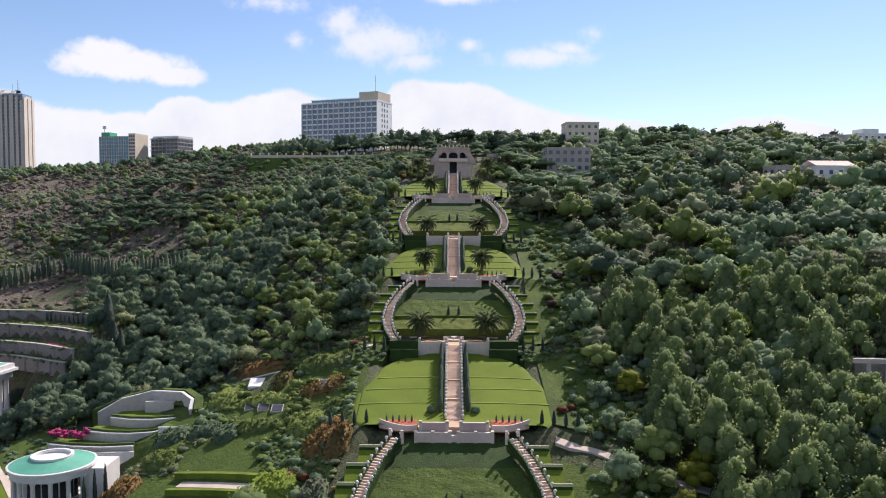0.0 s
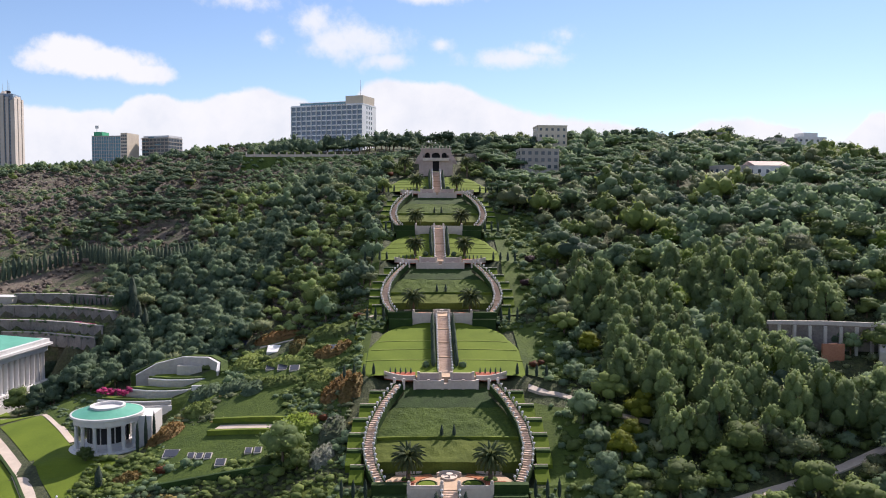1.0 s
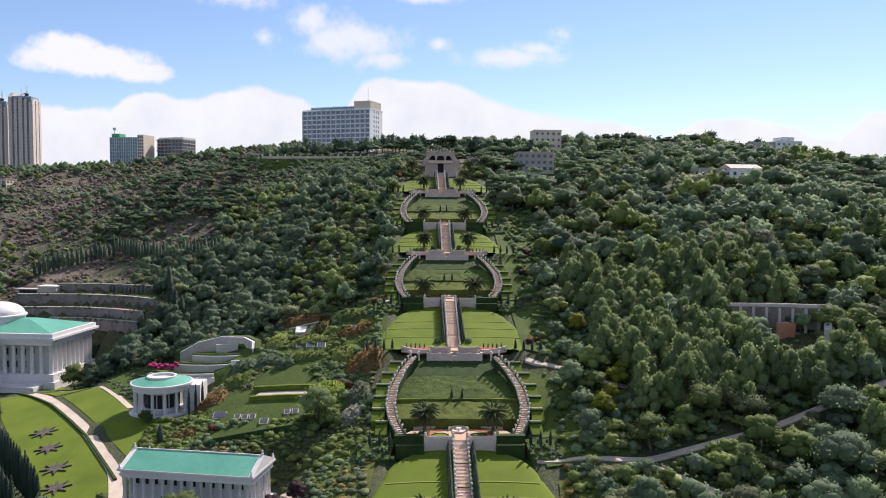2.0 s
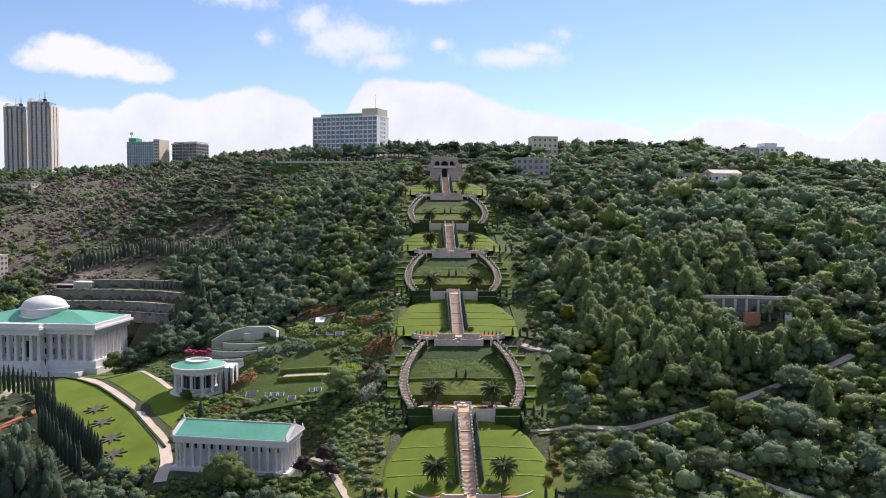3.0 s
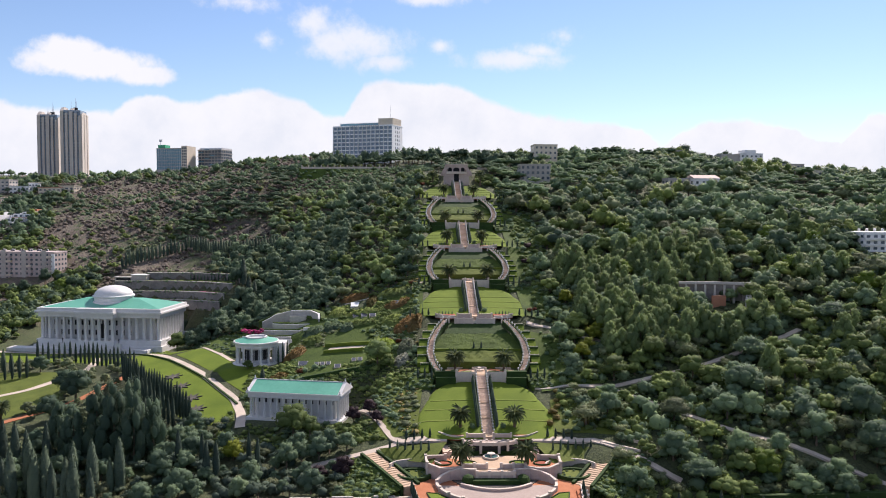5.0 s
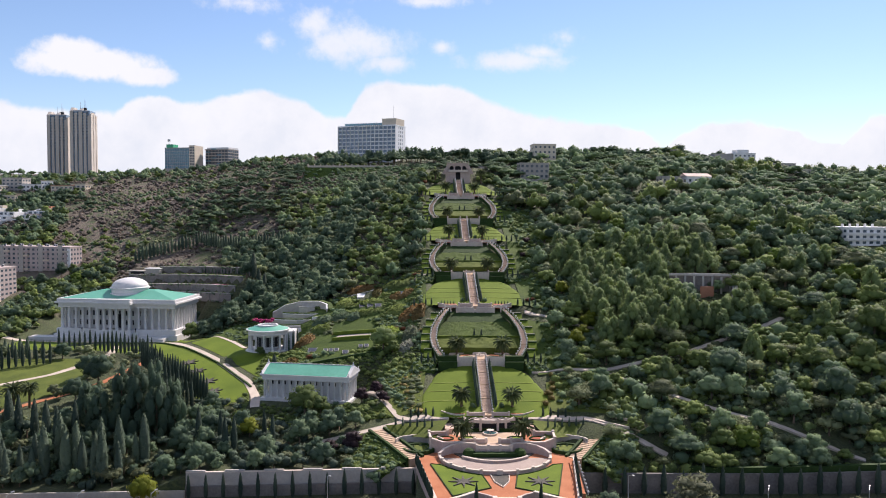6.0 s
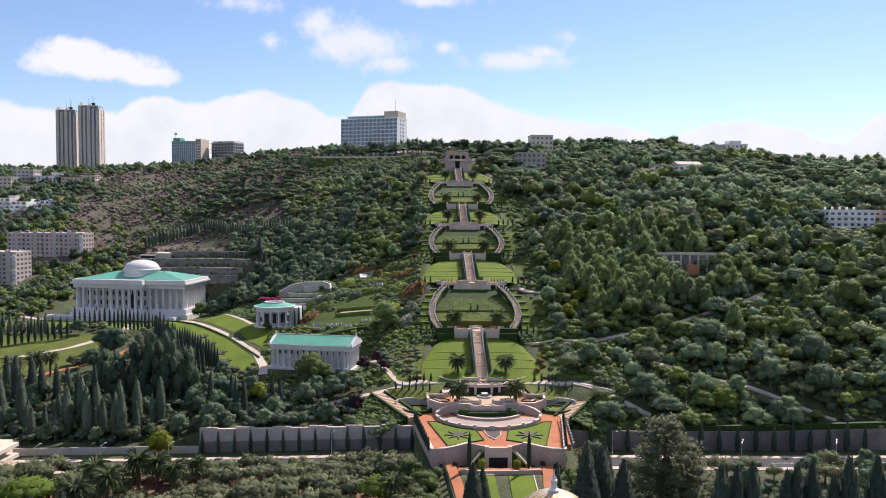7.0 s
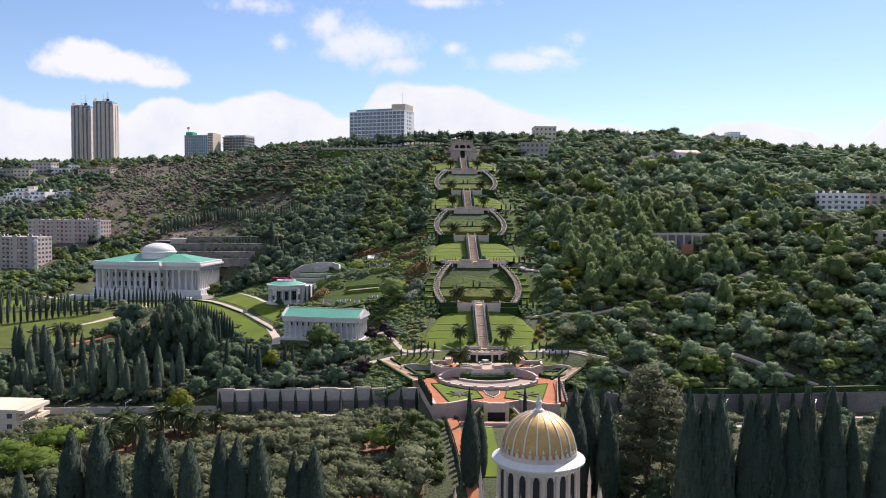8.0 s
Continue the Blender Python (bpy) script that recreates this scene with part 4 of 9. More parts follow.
part("hedge_top", Shape().wall([(x, 64.2) for x in xs[3:]], 1.6, 12, [float(np.interp(x, [24, 90, 160, 300], [16.6, 16.4, 18.4, 19.5])) for x in xs[3:]]), HEDGE, east, "trimmed hedge along the wall top")

# the walk in front of the bastion, towards the domed shrine
walkway = thing("garden_walk", "red gravel walk with lawn strips sloping down from the bastion", "path", kind="structure")


def slope_strip(name, line, width, material, lift):
    fine = [(x0 + (x1 - x0) * i / 8, y0 + (y1 - y0) * i / 8) for (x0, y0), (x1, y1) in zip(line, line[1:]) for i in range(8)] + [line[-1]]
    zz = [spot(*q) for q in fine]
    part(name, Shape().wall(fine, width, [z - 1 for z in zz], [z + lift for z in zz]), material, walkway)


slope_strip("walk", [(-14.2, 27.0), (-12.4, 12.0), (-11.0, -4.0), (-9.6, -30.0)], 3.0, GRAVEL, 0.25)
slope_strip("walk", [(14.2, 27.0), (12.4, 12.0), (11.0, -4.0), (9.6, -30.0)], 3.0, GRAVEL, 0.25)
slope_strip("lawn", [(-5.4, 18.6), (-4.6, -16.0)], 6.8, LAWN, 0.3)
slope_strip("lawn", [(5.4, 18.6), (4.6, -16.0)], 6.8, LAWN, 0.3)
slope_strip("border", [(9.1, 18.8), (8.3, -16.2)], 0.3, STONE, 0.5)
slope_strip("border", [(-9.1, 18.8), (-8.3, -16.2)], 0.3, STONE, 0.5)
slope_strip("border", [(-9.1, 18.9), (-2.0, 18.9)], 0.3, STONE, 0.5)
slope_strip("border", [(-11.5, 21.5), (-5.0, 20.5), (5.0, 20.5), (11.5, 21.5)], 0.7, PINK, 1.0)
slope_strip("walk", [(-12.0, 23.5), (0, 23.0), (12.0, 23.5)], 2.6, GRAVEL, 0.2)
for sgn in (-1, 1):
    hedge("hedge", Shape().wall([(sgn * 4.8, 30.6), (sgn * 9.0, 27.0)], 2.2, 9, [18.2, 14.6]), "dark sloping hedge beside the gateway")
    solid("ramp_wall", Shape().wall([(sgn * 5.4, 29.0), (sgn * 9.8, 25.2)], 0.5, 9, [18.0, 14.0]), PINK, "low pink ramp wall beside the gateway", "wall", "ramp walls")

# ---- the white garden buildings ----
def column_mesh(h, r):
    return Shape().lathe([(r * 1.35, 0), (r * 1.35, 0.25), (r * 1.05, 0.45), (r, 0.6), (r * 0.88, h - 0.7), (r * 1.1, h - 0.5), (r * 1.35, h - 0.2), (r * 1.35, h)], 12).mesh("column", MARBLE, True)


def domed_building():
    """The great colonnaded building with a hipped copper roof and a dome."""
    W, D = 64.0, 31.4
    o = thing("domed_building", "white marble colonnaded building with green hipped roof and white dome", "building", pose(UHJ[0], UHJ[1], 29.0, 0, 0, -6.5))
    hw, hd = W / 2, D / 2
    part("podium", Shape().box(-hw - 1.8, -hd - 1.8, -4.0, hw + 1.8, hd + 1.8, 1.4), MARBLE, o)
    part("upper_podium", Shape().box(-hw - 0.7, -hd - 0.7, 1.4, hw + 0.7, hd + 0.7, 4.2), MARBLE, o)
    part("terrace", Shape().box(-hw - 12, -hd - 8, -4.0, hw - 3, -hd - 1.81, 0.6), MARBLE, o, "white terrace in front of the podium")
    part("body", Shape().box(-hw + 4.2, -hd + 4.2, 3.0, hw - 4.2, hd - 4.2, 15.6), MARBLE, o)
    part("architrave", Shape().box(-hw, -hd, 15.4, hw, hd, 17.6), MARBLE, o)
    part("cornice", Shape().box(-hw - 1.3, -hd - 1.3, 17.6, hw + 1.3, hd + 1.3, 18.5), MARBLE, o)
    part("parapet", Shape().box(-hw - 0.5, -hd - 0.5, 18.5, hw + 0.5, hd + 0.5, 20.0), MARBLE, o)
    roof = Shape().add([(-hw + 1, -hd + 1, 20.02), (hw - 1, -hd + 1, 20.02), (hw - 1, hd - 1, 20.02), (-hw + 1, hd - 1, 20.02), (-15, -2.5, 23.6), (15, -2.5, 23.6), (15, 2.5, 23.6), (-15, 2.5, 23.6)],
                       [(0, 1, 5, 4), (1, 2, 6, 5), (2, 3, 7, 6), (3, 0, 4, 7), (4, 5, 6, 7)])
    part("roof", roof, COPPER, o, "green copper hipped roof")
    part("drum", Shape().lathe([(10.8, 20.6), (10.8, 22.0), (10.3, 22.3), (9.6, 22.4), (9.6, 24.2), (10.3, 24.5), (10.4, 25.1), (9.5, 25.4)], 44), MARBLE, o)
    part("dome", Shape().lathe([(9.5 * math.cos(radians(q)), 25.3 + 4.9 * math.sin(radians(q))) for q in range(0, 91, 9)], 44), MARBLE, o, "white marble dome", smooth=True)
    # portico
    part("portico_steps", Shape().box(-11, -hd - 6.5, -3, 11, -hd - 1.82, 2.0), MARBLE, o)
    part("portico_entablature", Shape().box(-9.5, -hd - 4.0, 15.3, 9.5, -hd - 0.02, 17.7).box(-10.3, -hd - 4.9, 17.7, 10.3, -hd - 1.32, 18.7).box(-9.6, -hd - 4.2, 18.7, 9.6, -hd - 0.52, 20.3), MARBLE, o)
    part("portico_floor", Shape().box(-10, -hd - 4.4, -2, 10, -hd - 0.71, 4.15), MARBLE, o)
    for x in (-14.5, 14.5):
        part("pedestal", Shape().box(x - 1.2, -hd - 9.0, -3, x + 1.2, -hd - 6.8, 3.6), MARBLE, o)
        part("lamp", Shape().lathe([(0.1, 3.6), (0.25, 5.2), (0.4, 5.6), (0.001, 6.4)], 8, x, -hd - 7.9), SHADOW, o)
    col = column_mesh(11.4, 0.85)
    n = 17
    for i in range(n):
        x = -hw + 1.4 + (W - 2.8) * i / (n - 1)
        if abs(x) > 9.4:
            part("column", col, None, o, at=pose(x, -hd + 1.4, 4.1))
        part("column", col, None, o, at=pose(x, hd - 1.4, 4.1))
    for i in range(6):
        part("column", col, None, o, at=pose(-8.6 + 17.2 * i / 5, -hd - 2.9, 4.1))
    for i in range(1, 9):
        for x in (-hw + 1.4, hw - 1.4):
            part("column", col, None, o, at=pose(x, -hd + 1.4 + (D - 2.8) * i / 9, 4.1))
    win = Shape().box(-0.4, -0.1, 0, 0.4, 0.1, 2.6).mesh("window", SHADOW)
    for i in range(15):
        for z in (5.8, 10.8):
            part("window", win, None, o, at=pose(-25.5 + 51 * i / 14, -hd + 4.15, z))
    part("door", Shape().box(-1.5, -hd + 4.0, 3.2, 1.5, -hd + 4.19, 11.5), SHADOW, o, "tall dark doorway")
    return o


def long_temple():
    """The long temple with a pitched copper roof."""
    L, D = 38.5, 16.0
    o = thing("long_temple", "white marble temple with many columns and a green pitched roof", "building", pose(ARCHIVE[0], ARCHIVE[1], 24.1, 0, 0, -10.5) @ Matrix.Diagonal((0.89, 0.86, 0.9, 1)))
    hl, hd = L / 2, D / 2
    part("podium", Shape().box(-hl - 0.8, -hd - 0.8, -4, hl + 0.8, hd + 0.8, 1.0), MARBLE, o)
    part("body", Shape().box(-hl + 2.6, -hd + 2.4, 0.9, hl - 2.6, hd - 2.4, 9.2), MARBLE, o)
    part("entablature", Shape().box(-hl, -hd, 8.9, hl, hd, 10.7), MARBLE, o)
    part("cornice", Shape().box(-hl - 0.7, -hd - 0.7, 10.7, hl + 0.7, hd + 0.7, 11.3), MARBLE, o)
    part("roof", Shape().add([(-hl - 0.4, -hd - 0.5, 11.32), (hl + 0.4, -hd - 0.5, 11.32), (hl + 0.4, 0, 14.6), (-hl - 0.4, 0, 14.6), (-hl - 0.4, hd + 0.5, 11.32), (hl + 0.4, hd + 0.5, 11.32)], [(0, 1, 2, 3), (3, 2, 5, 4)]), COPPER, o, "green copper pitched roof")
    for sgn in (-1, 1):
        x = sgn * hl
        s = Shape()
        a, b = sorted((x - sgn * 0.8, x + sgn * 0.6))
        s.add([(a, -hd - 0.7, 11.3), (a, hd + 0.7, 11.3), (a, 0, 14.75), (b, -hd - 0.7, 11.3), (b, hd + 0.7, 11.3), (b, 0, 14.75)], [(0, 1, 2), (5, 4, 3), (0, 2, 5, 3), (1, 4, 5, 2), (0, 3, 4, 1)])
        part("pediment", s, MARBLE, o)
        for y, z in ((-hd - 0.3, 11.3), (0, 14.7), (hd + 0.3, 11.3)):
            part("finial", Shape().lathe([(0.3, z), (0.45, z + 0.5), (0.15, z + 0.9), (0.3, z + 1.2), (0.001, z + 1.6)], 8, x, y), MARBLE, o)
    part("ridge_cresting", Shape().box(-hl, -0.15, 14.55, hl, 0.15, 14.85), MARBLE, o)
    col = column_mesh(8.0, 0.5)
    n = 14
    for i in range(n):
        for y in (-hd + 0.8, hd - 0.8):
            part("column", col, None, o, at=pose(-hl + 0.9 + (L - 1.8) * i / (n - 1), y, 1.0))
    for i in range(1, 5):
        for x in (-hl + 0.9, hl - 0.9):
            part("column", col, None, o, at=pose(x, -hd + 0.8 + (D - 1.6) * i / 5, 1.0))
    win = Shape().box(-0.5, -0.08, 0, 0.5, 0.08, 1.6).mesh("window", SHADOW)
    for i in range(12):
        part("window", win, None, o, at=pose(-15.4 + 30.8 * i / 11, -hd + 2.36, 6.6))
    return o


def round_pavilion():
    """The round pavilion with a ring of columns and a copper ring roof."""
    o = thing("round_pavilion", "round white marble pavilion with columns and a green ring roof", "building", pose(ROUND[0], ROUND[1], 32.0))
    part("podium", Shape().lathe([(9.8, -3), (9.8, 0.6), (9.2, 0.6), (9.2, 1.0), (0.001, 1.0)], 40), MARBLE, o)
    part("body", Shape().lathe([(5.4, 1), (5.4, 8.6)], 32), MARBLE, o)
    part("entablature", Shape().lathe([(8.2, 7.9), (9.0, 7.9), (9.0, 9.2), (9.8, 9.5), (9.8, 10.1), (9.3, 10.2)], 44), MARBLE, o)
    part("roof", Shape().lathe([(9.4, 10.15), (4.6, 11.5)], 44), COPPER, o, "green copper ring roof")
    part("oculus", Shape().lathe([(4.7, 11.3), (4.7, 12.0), (4.0, 12.0), (4.0, 11.2), (0.001, 11.2)], 32), MARBLE, o, "white ring round a roof light")
    part("ceiling", Shape().lathe([(5.3, 8.4), (9.0, 8.4)], 32), MARBLE, o)
    col = column_mesh(7.0, 0.55)
    for i in range(14):
        q = 2 * math.pi * (i + 0.4) / 14
        part("column", col, None, o, at=pose(8.4 * math.cos(q), 8.4 * math.sin(q), 0.95))
    win = Shape().box(-0.75, -0.1, 0, 0.75, 0.1, 4.4).mesh("window", SHADOW)
    for i in range(9):
        q = 200 + 20 * i
        part("window", win, None, o, at=pose(5.4 * math.cos(radians(q)), 5.4 * math.sin(radians(q)), 2.2, 0, 0, q + 90))
    part("wing", Shape().box(7.0, -1.0, -2, 12.5, 8, 9.0), MARBLE, o)
    for k in range(6):
        part("step", Shape().lathe([(10.2 + 0.55 * k, -4.0), (10.2 + 0.55 * k, 0.5 - 0.42 * k), (9.5, 0.5 - 0.42 * k)], 12, 0, 0, 185, 245), MARBLE, o)
    return o


domed_building()
long_temple()
round_pavilion()


# ---- the shrine with the golden dome ----
def shrine():
    o = thing("domed_shrine", "white stone shrine with a golden ribbed dome", "shrine", pose(SHRINE[0], SHRINE[1], 4.5))
    z = lambda v: v - 4.5  # noqa: E731
    part("base", Shape().box(-16, -16, -0.5, 16, 16, 13.0), STONE, o)
    part("octagon", Shape().lathe([(12.5, 13.0), (12.5, 15.6), (13.0, 15.9), (13.0, 16.6), (0.001, 16.6)], 8), STONE, o)
    part("drum", Shape().lathe([(8.2, 16.5), (8.2, 20.6), (7.8, 21.0), (7.3, 21.4), (7.3, z(32.6))], 36), STONE, o)
    win = Shape().prism([(-0.55, 0), (0.55, 0), (0.55, 0.3), (-0.55, 0.3)], 0, 1.0)
    lancet = Shape()
    outline = [(-0.58, 0.0), (0.58, 0.0), (0.58, 4.6), (0.35, 5.3), (0.0, 5.8), (-0.35, 5.3), (-0.58, 4.6)]
    k = len(outline)
    lancet.add([(x, -0.08, h) for x, h in outline] + [(x, 0.3, h) for x, h in outline], [tuple(range(k))] + [(i, k + i, k + (i + 1) % k, (i + 1) % k) for i in range(k)])
    lancet = lancet.mesh("window", SHADOW)
    rib = Shape().lathe([(0.36, 0), (0.36, 7.6), (0.48, 7.8), (0.48, 8.2)], 8).mesh("pilaster", STONE, True)
    for i in range(18):
        q = 360 * i / 18
        part("window", lancet, None, o, at=pose(7.34 * math.cos(radians(q)), 7.34 * math.sin(radians(q)), 22.3, 0, 0, q + 90))
        part("pilaster", rib, None, o, at=pose(7.45 * math.cos(radians(q + 10)), 7.45 * math.sin(radians(q + 10)), 21.6))
    part("brim", Shape().lathe([(7.3, z(32.2)), (7.9, z(32.9)), (8.75, z(33.6)), (8.75, z(33.9)), (7.4, z(34.6)), (7.0, z(34.7))], 48), MARBLE, o, "wide white flared brim")
    crown_ring = part("crown_ring", Shape().lathe([(7.2, z(34.4)), (7.25, z(35.4)), (6.95, z(35.5)), (6.9, z(34.6))], 48), STONE, o)
    leaf = Shape().prism([(-0.34, -0.12), (0.34, -0.12), (0.34, 0.12), (-0.34, 0.12)], 0, 0.7)
    leaf.add([(-0.34, -0.12, 0.7), (0.34, -0.12, 0.7), (0.34, 0.12, 0.7), (-0.34, 0.12, 0.7), (0, 0, 1.15)], [(0, 1, 4), (1, 2, 4), (2, 3, 4), (3, 0, 4)])
    leaf = leaf.mesh("petal", STONE)
    for i in range(36):
        q = 10 * i
        part("petal", leaf, None, crown_ring, at=pose(7.08 * math.cos(radians(q)), 7.08 * math.sin(radians(q)), z(35.3), 0, 0, q + 90))
    R, z0, h = 6.9, z(35.2), 7.4
    prof = [(R * math.cos(radians(q)) ** 0.92 * (1 + 0.03 * math.sin(radians(2 * q))), z0 + h * math.sin(radians(q))) for q in range(0, 88, 6)]
    prof[-1] = (0.6, z0 + h)
    part("dome", Shape().lathe(prof, 60), GOLD, o, "gilded tiled dome", smooth=True)
    ribs = Shape()
    for i in range(18):
        q = 360 * i / 18
        c, s = math.cos(radians(q)), math.sin(radians(q))
        line = [((r + 0.09) * c, (r + 0.09) * s, zz) for r, zz in prof]
        rows = []
        for (x, y, zz), (r, _) in zip(line, prof):
            w = 0.07 + 0.06 * r / R
            rows.append([(x - s * -w - c * 0.1, y + c * -w - s * 0.1, zz), (x - s * -w, y + c * -w, zz + 0.03), (x - s * w, y + c * w, zz + 0.03), (x - s * w - c * 0.1, y + c * w - s * 0.1, zz)])
        part("rib", Shape().sheet(rows), MARBLE, o)
        for dz, ang in ((1.5, 10),):
            r = R * 0.99
            a2 = radians(q + ang)
            part("boss", Shape().add([(-0.3, 0, 0), (0.3, 0, 0), (0, 0, 0.85), (0, -0.22, 0.25)], [(0, 1, 3), (1, 2, 3), (2, 0, 3)]), MARBLE, o, at=pose(r * math.cos(a2), r * math.sin(a2), z0 + dz - 0.3, 0, 0, q + ang + 90))
    part("cap", Shape().lathe([(2.0, z0 + h - 0.75), (1.3, z0 + h - 0.2), (0.75, z0 + h), (0.9, z0 + h + 0.35), (0.5, z0 + h + 0.6)], 24), MARBLE, o)
    lantern = part("lantern", Shape().lathe([(0.55, z0 + h + 0.5), (0.45, z0 + h + 1.0), (0.6, z0 + h + 1.9), (0.35, z0 + h + 2.1), (0.16, z0 + h + 2.7), (0.001, z0 + h + 3.9)], 12), MARBLE, o)
    for sx in (-1, 1):
        for sy in (-1, 1):
            for x, y, b, hh in ((10.6, 4.4, 16.5, 8.4), (4.4, 10.6, 16.5, 8.4), (15.2, 15.2, 13.0, 4.2)):
                part("spire", Shape().lathe([(0.5, b), (0.5, b + 1.2), (0.65, b + 1.3), (0.4, b + 1.6), (0.28, b + hh * 0.7), (0.4, b + hh * 0.75), (0.12, b + hh), (0.001, b + hh + 1.4)], 8, sx * x, sy * y), STONE, o)
    return o


shrine()


# ---- the entrance building at the top ----
top_house = thing("entrance_pavilion", "pink stone entrance building with arches above the top lawn", "building", pose(0, 360, 119.6) @ Matrix.Diagonal((0.86, 1.0, 0.88, 1)))
part("lower_wall", Shape().box(-9.8, -1.5, -5, -1.9, 3, 4.0).box(1.9, -1.5, -5, 9.8, 3, 4.0), PINK, top_house)
# black back panel paints the gateway's shade
part("gate_back", Shape().box(-1.9, 1.0, -2, 1.9, 1.6, 4.0), SHADOW, top_house, "near-black panel for the shaded gateway at the stair head")
part("balcony", Shape().box(-7.6, -2.6, 3.6, 7.6, 3, 4.3), STONE, top_house)
part("balustrade", Shape().box(-7.6, -2.6, 4.3, 7.6, -2.35, 5.3), STONE, top_house)
for i in range(4):
    x = (-6.9, -2.9, 2.9, 6.9)[i]
    part("pier", Shape().box(x - 0.55, 0.6, 4.3, x + 0.55, 1.8, 7.0), PINK, top_house)
# black panel stands for shade inside the arches
part("recess", Shape().box(-7.4, 3.2, 4.0, 7.4, 3.6, 9.0), SHADOW, top_house, "near-black panel for the shade behind the arches")
for xa, xb in ((-6.4, -3.4), (-2.4, 2.4), (3.4, 6.4)):
    s, m = Shape(), 10
    c, r = (xa + xb) / 2, (xb - xa) / 2
    arc = [(c + r * math.cos(math.pi * i / m), 7.0 + min(r, 1.5) * math.sin(math.pi * i / m)) for i in range(m + 1)]
    top_line = [(x, 9.0) for x, _ in arc]
    s.add([(x, 0.6, zz) for x, zz in arc] + [(x, 0.6, zz) for x, zz in top_line] + [(x, 1.8, zz) for x, zz in arc] + [(x, 1.8, zz) for x, zz in top_line],
          [(i, i + 1, m + 2 + i, m + 1 + i) for i in range(m)] + [(2 * m + 2 + i, i, i + 1, 2 * m + 3 + i)[::-1] for i in range(m)])
    part("arch", s, PINK, top_house)
part("side_wall", Shape().box(-9.2, 0.6, 4.0, -6.4, 6, 9.0).box(6.4, 0.6, 4.0, 9.2, 6, 9.0).box(-3.4, 0.6, 7.0, -2.4, 1.8, 9.0).box(2.4, 0.6, 7.0, 3.4, 1.8, 9.0), PINK, top_house)
part("attic", Shape().box(-8.6, 0.4, 9.0, 8.6, 6, 10.6), PINK, top_house)
part("cornice", Shape().box(-9.0, 0.0, 10.6, 9.0, 6.2, 10.95), STONE, top_house)
for sgn in (-1, 1):
    part("ramp_wall", Shape().add([(sgn * 9.2, 0.5, 8.0), (sgn * 11, 0.5, 5.6), (sgn * 12.5, 0.5, 2), (sgn * 9.2, 0.5, 2), (sgn * 9.2, 1.3, 8.0), (sgn * 11, 1.3, 5.6), (sgn * 12.5, 1.3, 2), (sgn * 9.2, 1.3, 2)], [(0, 1, 2, 3), (7, 6, 5, 4), (0, 4, 5, 1), (1, 5, 6, 2)]), PINK, top_house)
for i in range(9):
    part("finial", Shape().lathe([(0.2, 10.95), (0.2, 11.6), (0.3, 11.9), (0.001, 12.5)], 6, -8 + 2 * i, 0.4), STONE, top_house)


# ---- buildings on the ridge and the slopes ----
APT = surface("pinkish_grey_render", (0.37, 0.31, 0.29), (0.50, 0.425, 0.40), 0.85, 0.5, 0.08, 0.1)
def block(name, label, w, d, h, at, wall_mat, floors, bays, side_bays, win=(0.62, 0.62), glass=None, roof=0.8, dark=False):
    """A building of storeys with recessed windows on the front and the right and left sides, a parapet and roof boxes."""
    o = thing(name, label, "building", at)
    fh = h / floors
    part("wall", Shape().box(-w / 2, -d / 2, -12, w / 2, d / 2, h), wall_mat, o)
    part("parapet", Shape().box(-w / 2 - 0.15, -d / 2 - 0.15, h, w / 2 + 0.15, d / 2 + 0.15, h + roof), wall_mat, o)
    bw, bd = w / bays, d / max(side_bays, 1)
    front = Shape().box(-bw * win[0] / 2, -0.12, 0, bw * win[0] / 2, 0.1, fh * win[1]).mesh("window", glass or GLASS)
    side = Shape().box(-0.1, -bd * win[0] / 2, 0, 0.12, bd * win[0] / 2, fh * win[1]).mesh("window", glass or GLASS)
    for f in range(floors):
        z = f * fh + fh * (1 - win[1]) * 0.6
        for i in range(bays):
            part("window", front, None, o, at=pose(-w / 2 + bw * (i + 0.5), -d / 2, z))
        for i in range(side_bays):
            part("window", side, None, o, at=pose(w / 2, -d / 2 + bd * (i + 0.5), z))
            part("window", side, None, o, at=pose(-w / 2 - 0.02, -d / 2 + bd * (i + 0.5), z))
    return o


HOTEL_WHITE = surface("bright_white_render", (0.76, 0.76, 0.76), (0.88, 0.88, 0.88), 0.7, 0.8, 0.1, 0.05)
# hotel: long slab with a gridded front and a plain end wall
hotel = block("hotel", "long white hotel slab with a grid of dark balconies", 55.5, 21, 27, pose(-69.5, 524, 142, 0, 0, -22), HOTEL_WHITE, 8, 14, 0, (0.82, 0.72), HOTEL_GLASS)
for f in range(8):
    part("balcony_slab", Shape().box(-27.8, -11.5, 27 / 8 * f + 3.0, 27.8, -10.5, 27 / 8 * f + 3.3), HOTEL_WHITE, hotel)
for i in range(15):
    part("fin", Shape().box(-27.75 + 3.964 * i - 0.15, -11.5, 0, -27.75 + 3.964 * i + 0.15, -10.5, 27), HOTEL_WHITE, hotel)
part("penthouse", Shape().box(-24, -5, 27.8, 14, 6, 30.0), GLASS_BLUE, hotel, "glazed roof storey")
part("penthouse_roof", Shape().box(-24.5, -5.5, 30.0, 14, 6.5, 30.4), HOTEL_WHITE, hotel)
lift = part("lift_tower", Shape().box(14.5, -10.0, 27.8, 27.75, 8, 33.2), CREAM, hotel)
part("mast", Shape().lathe([(0.22, 33.2), (0.12, 45)], 6, 21, 0), METAL, lift, "thin mast on the roof")
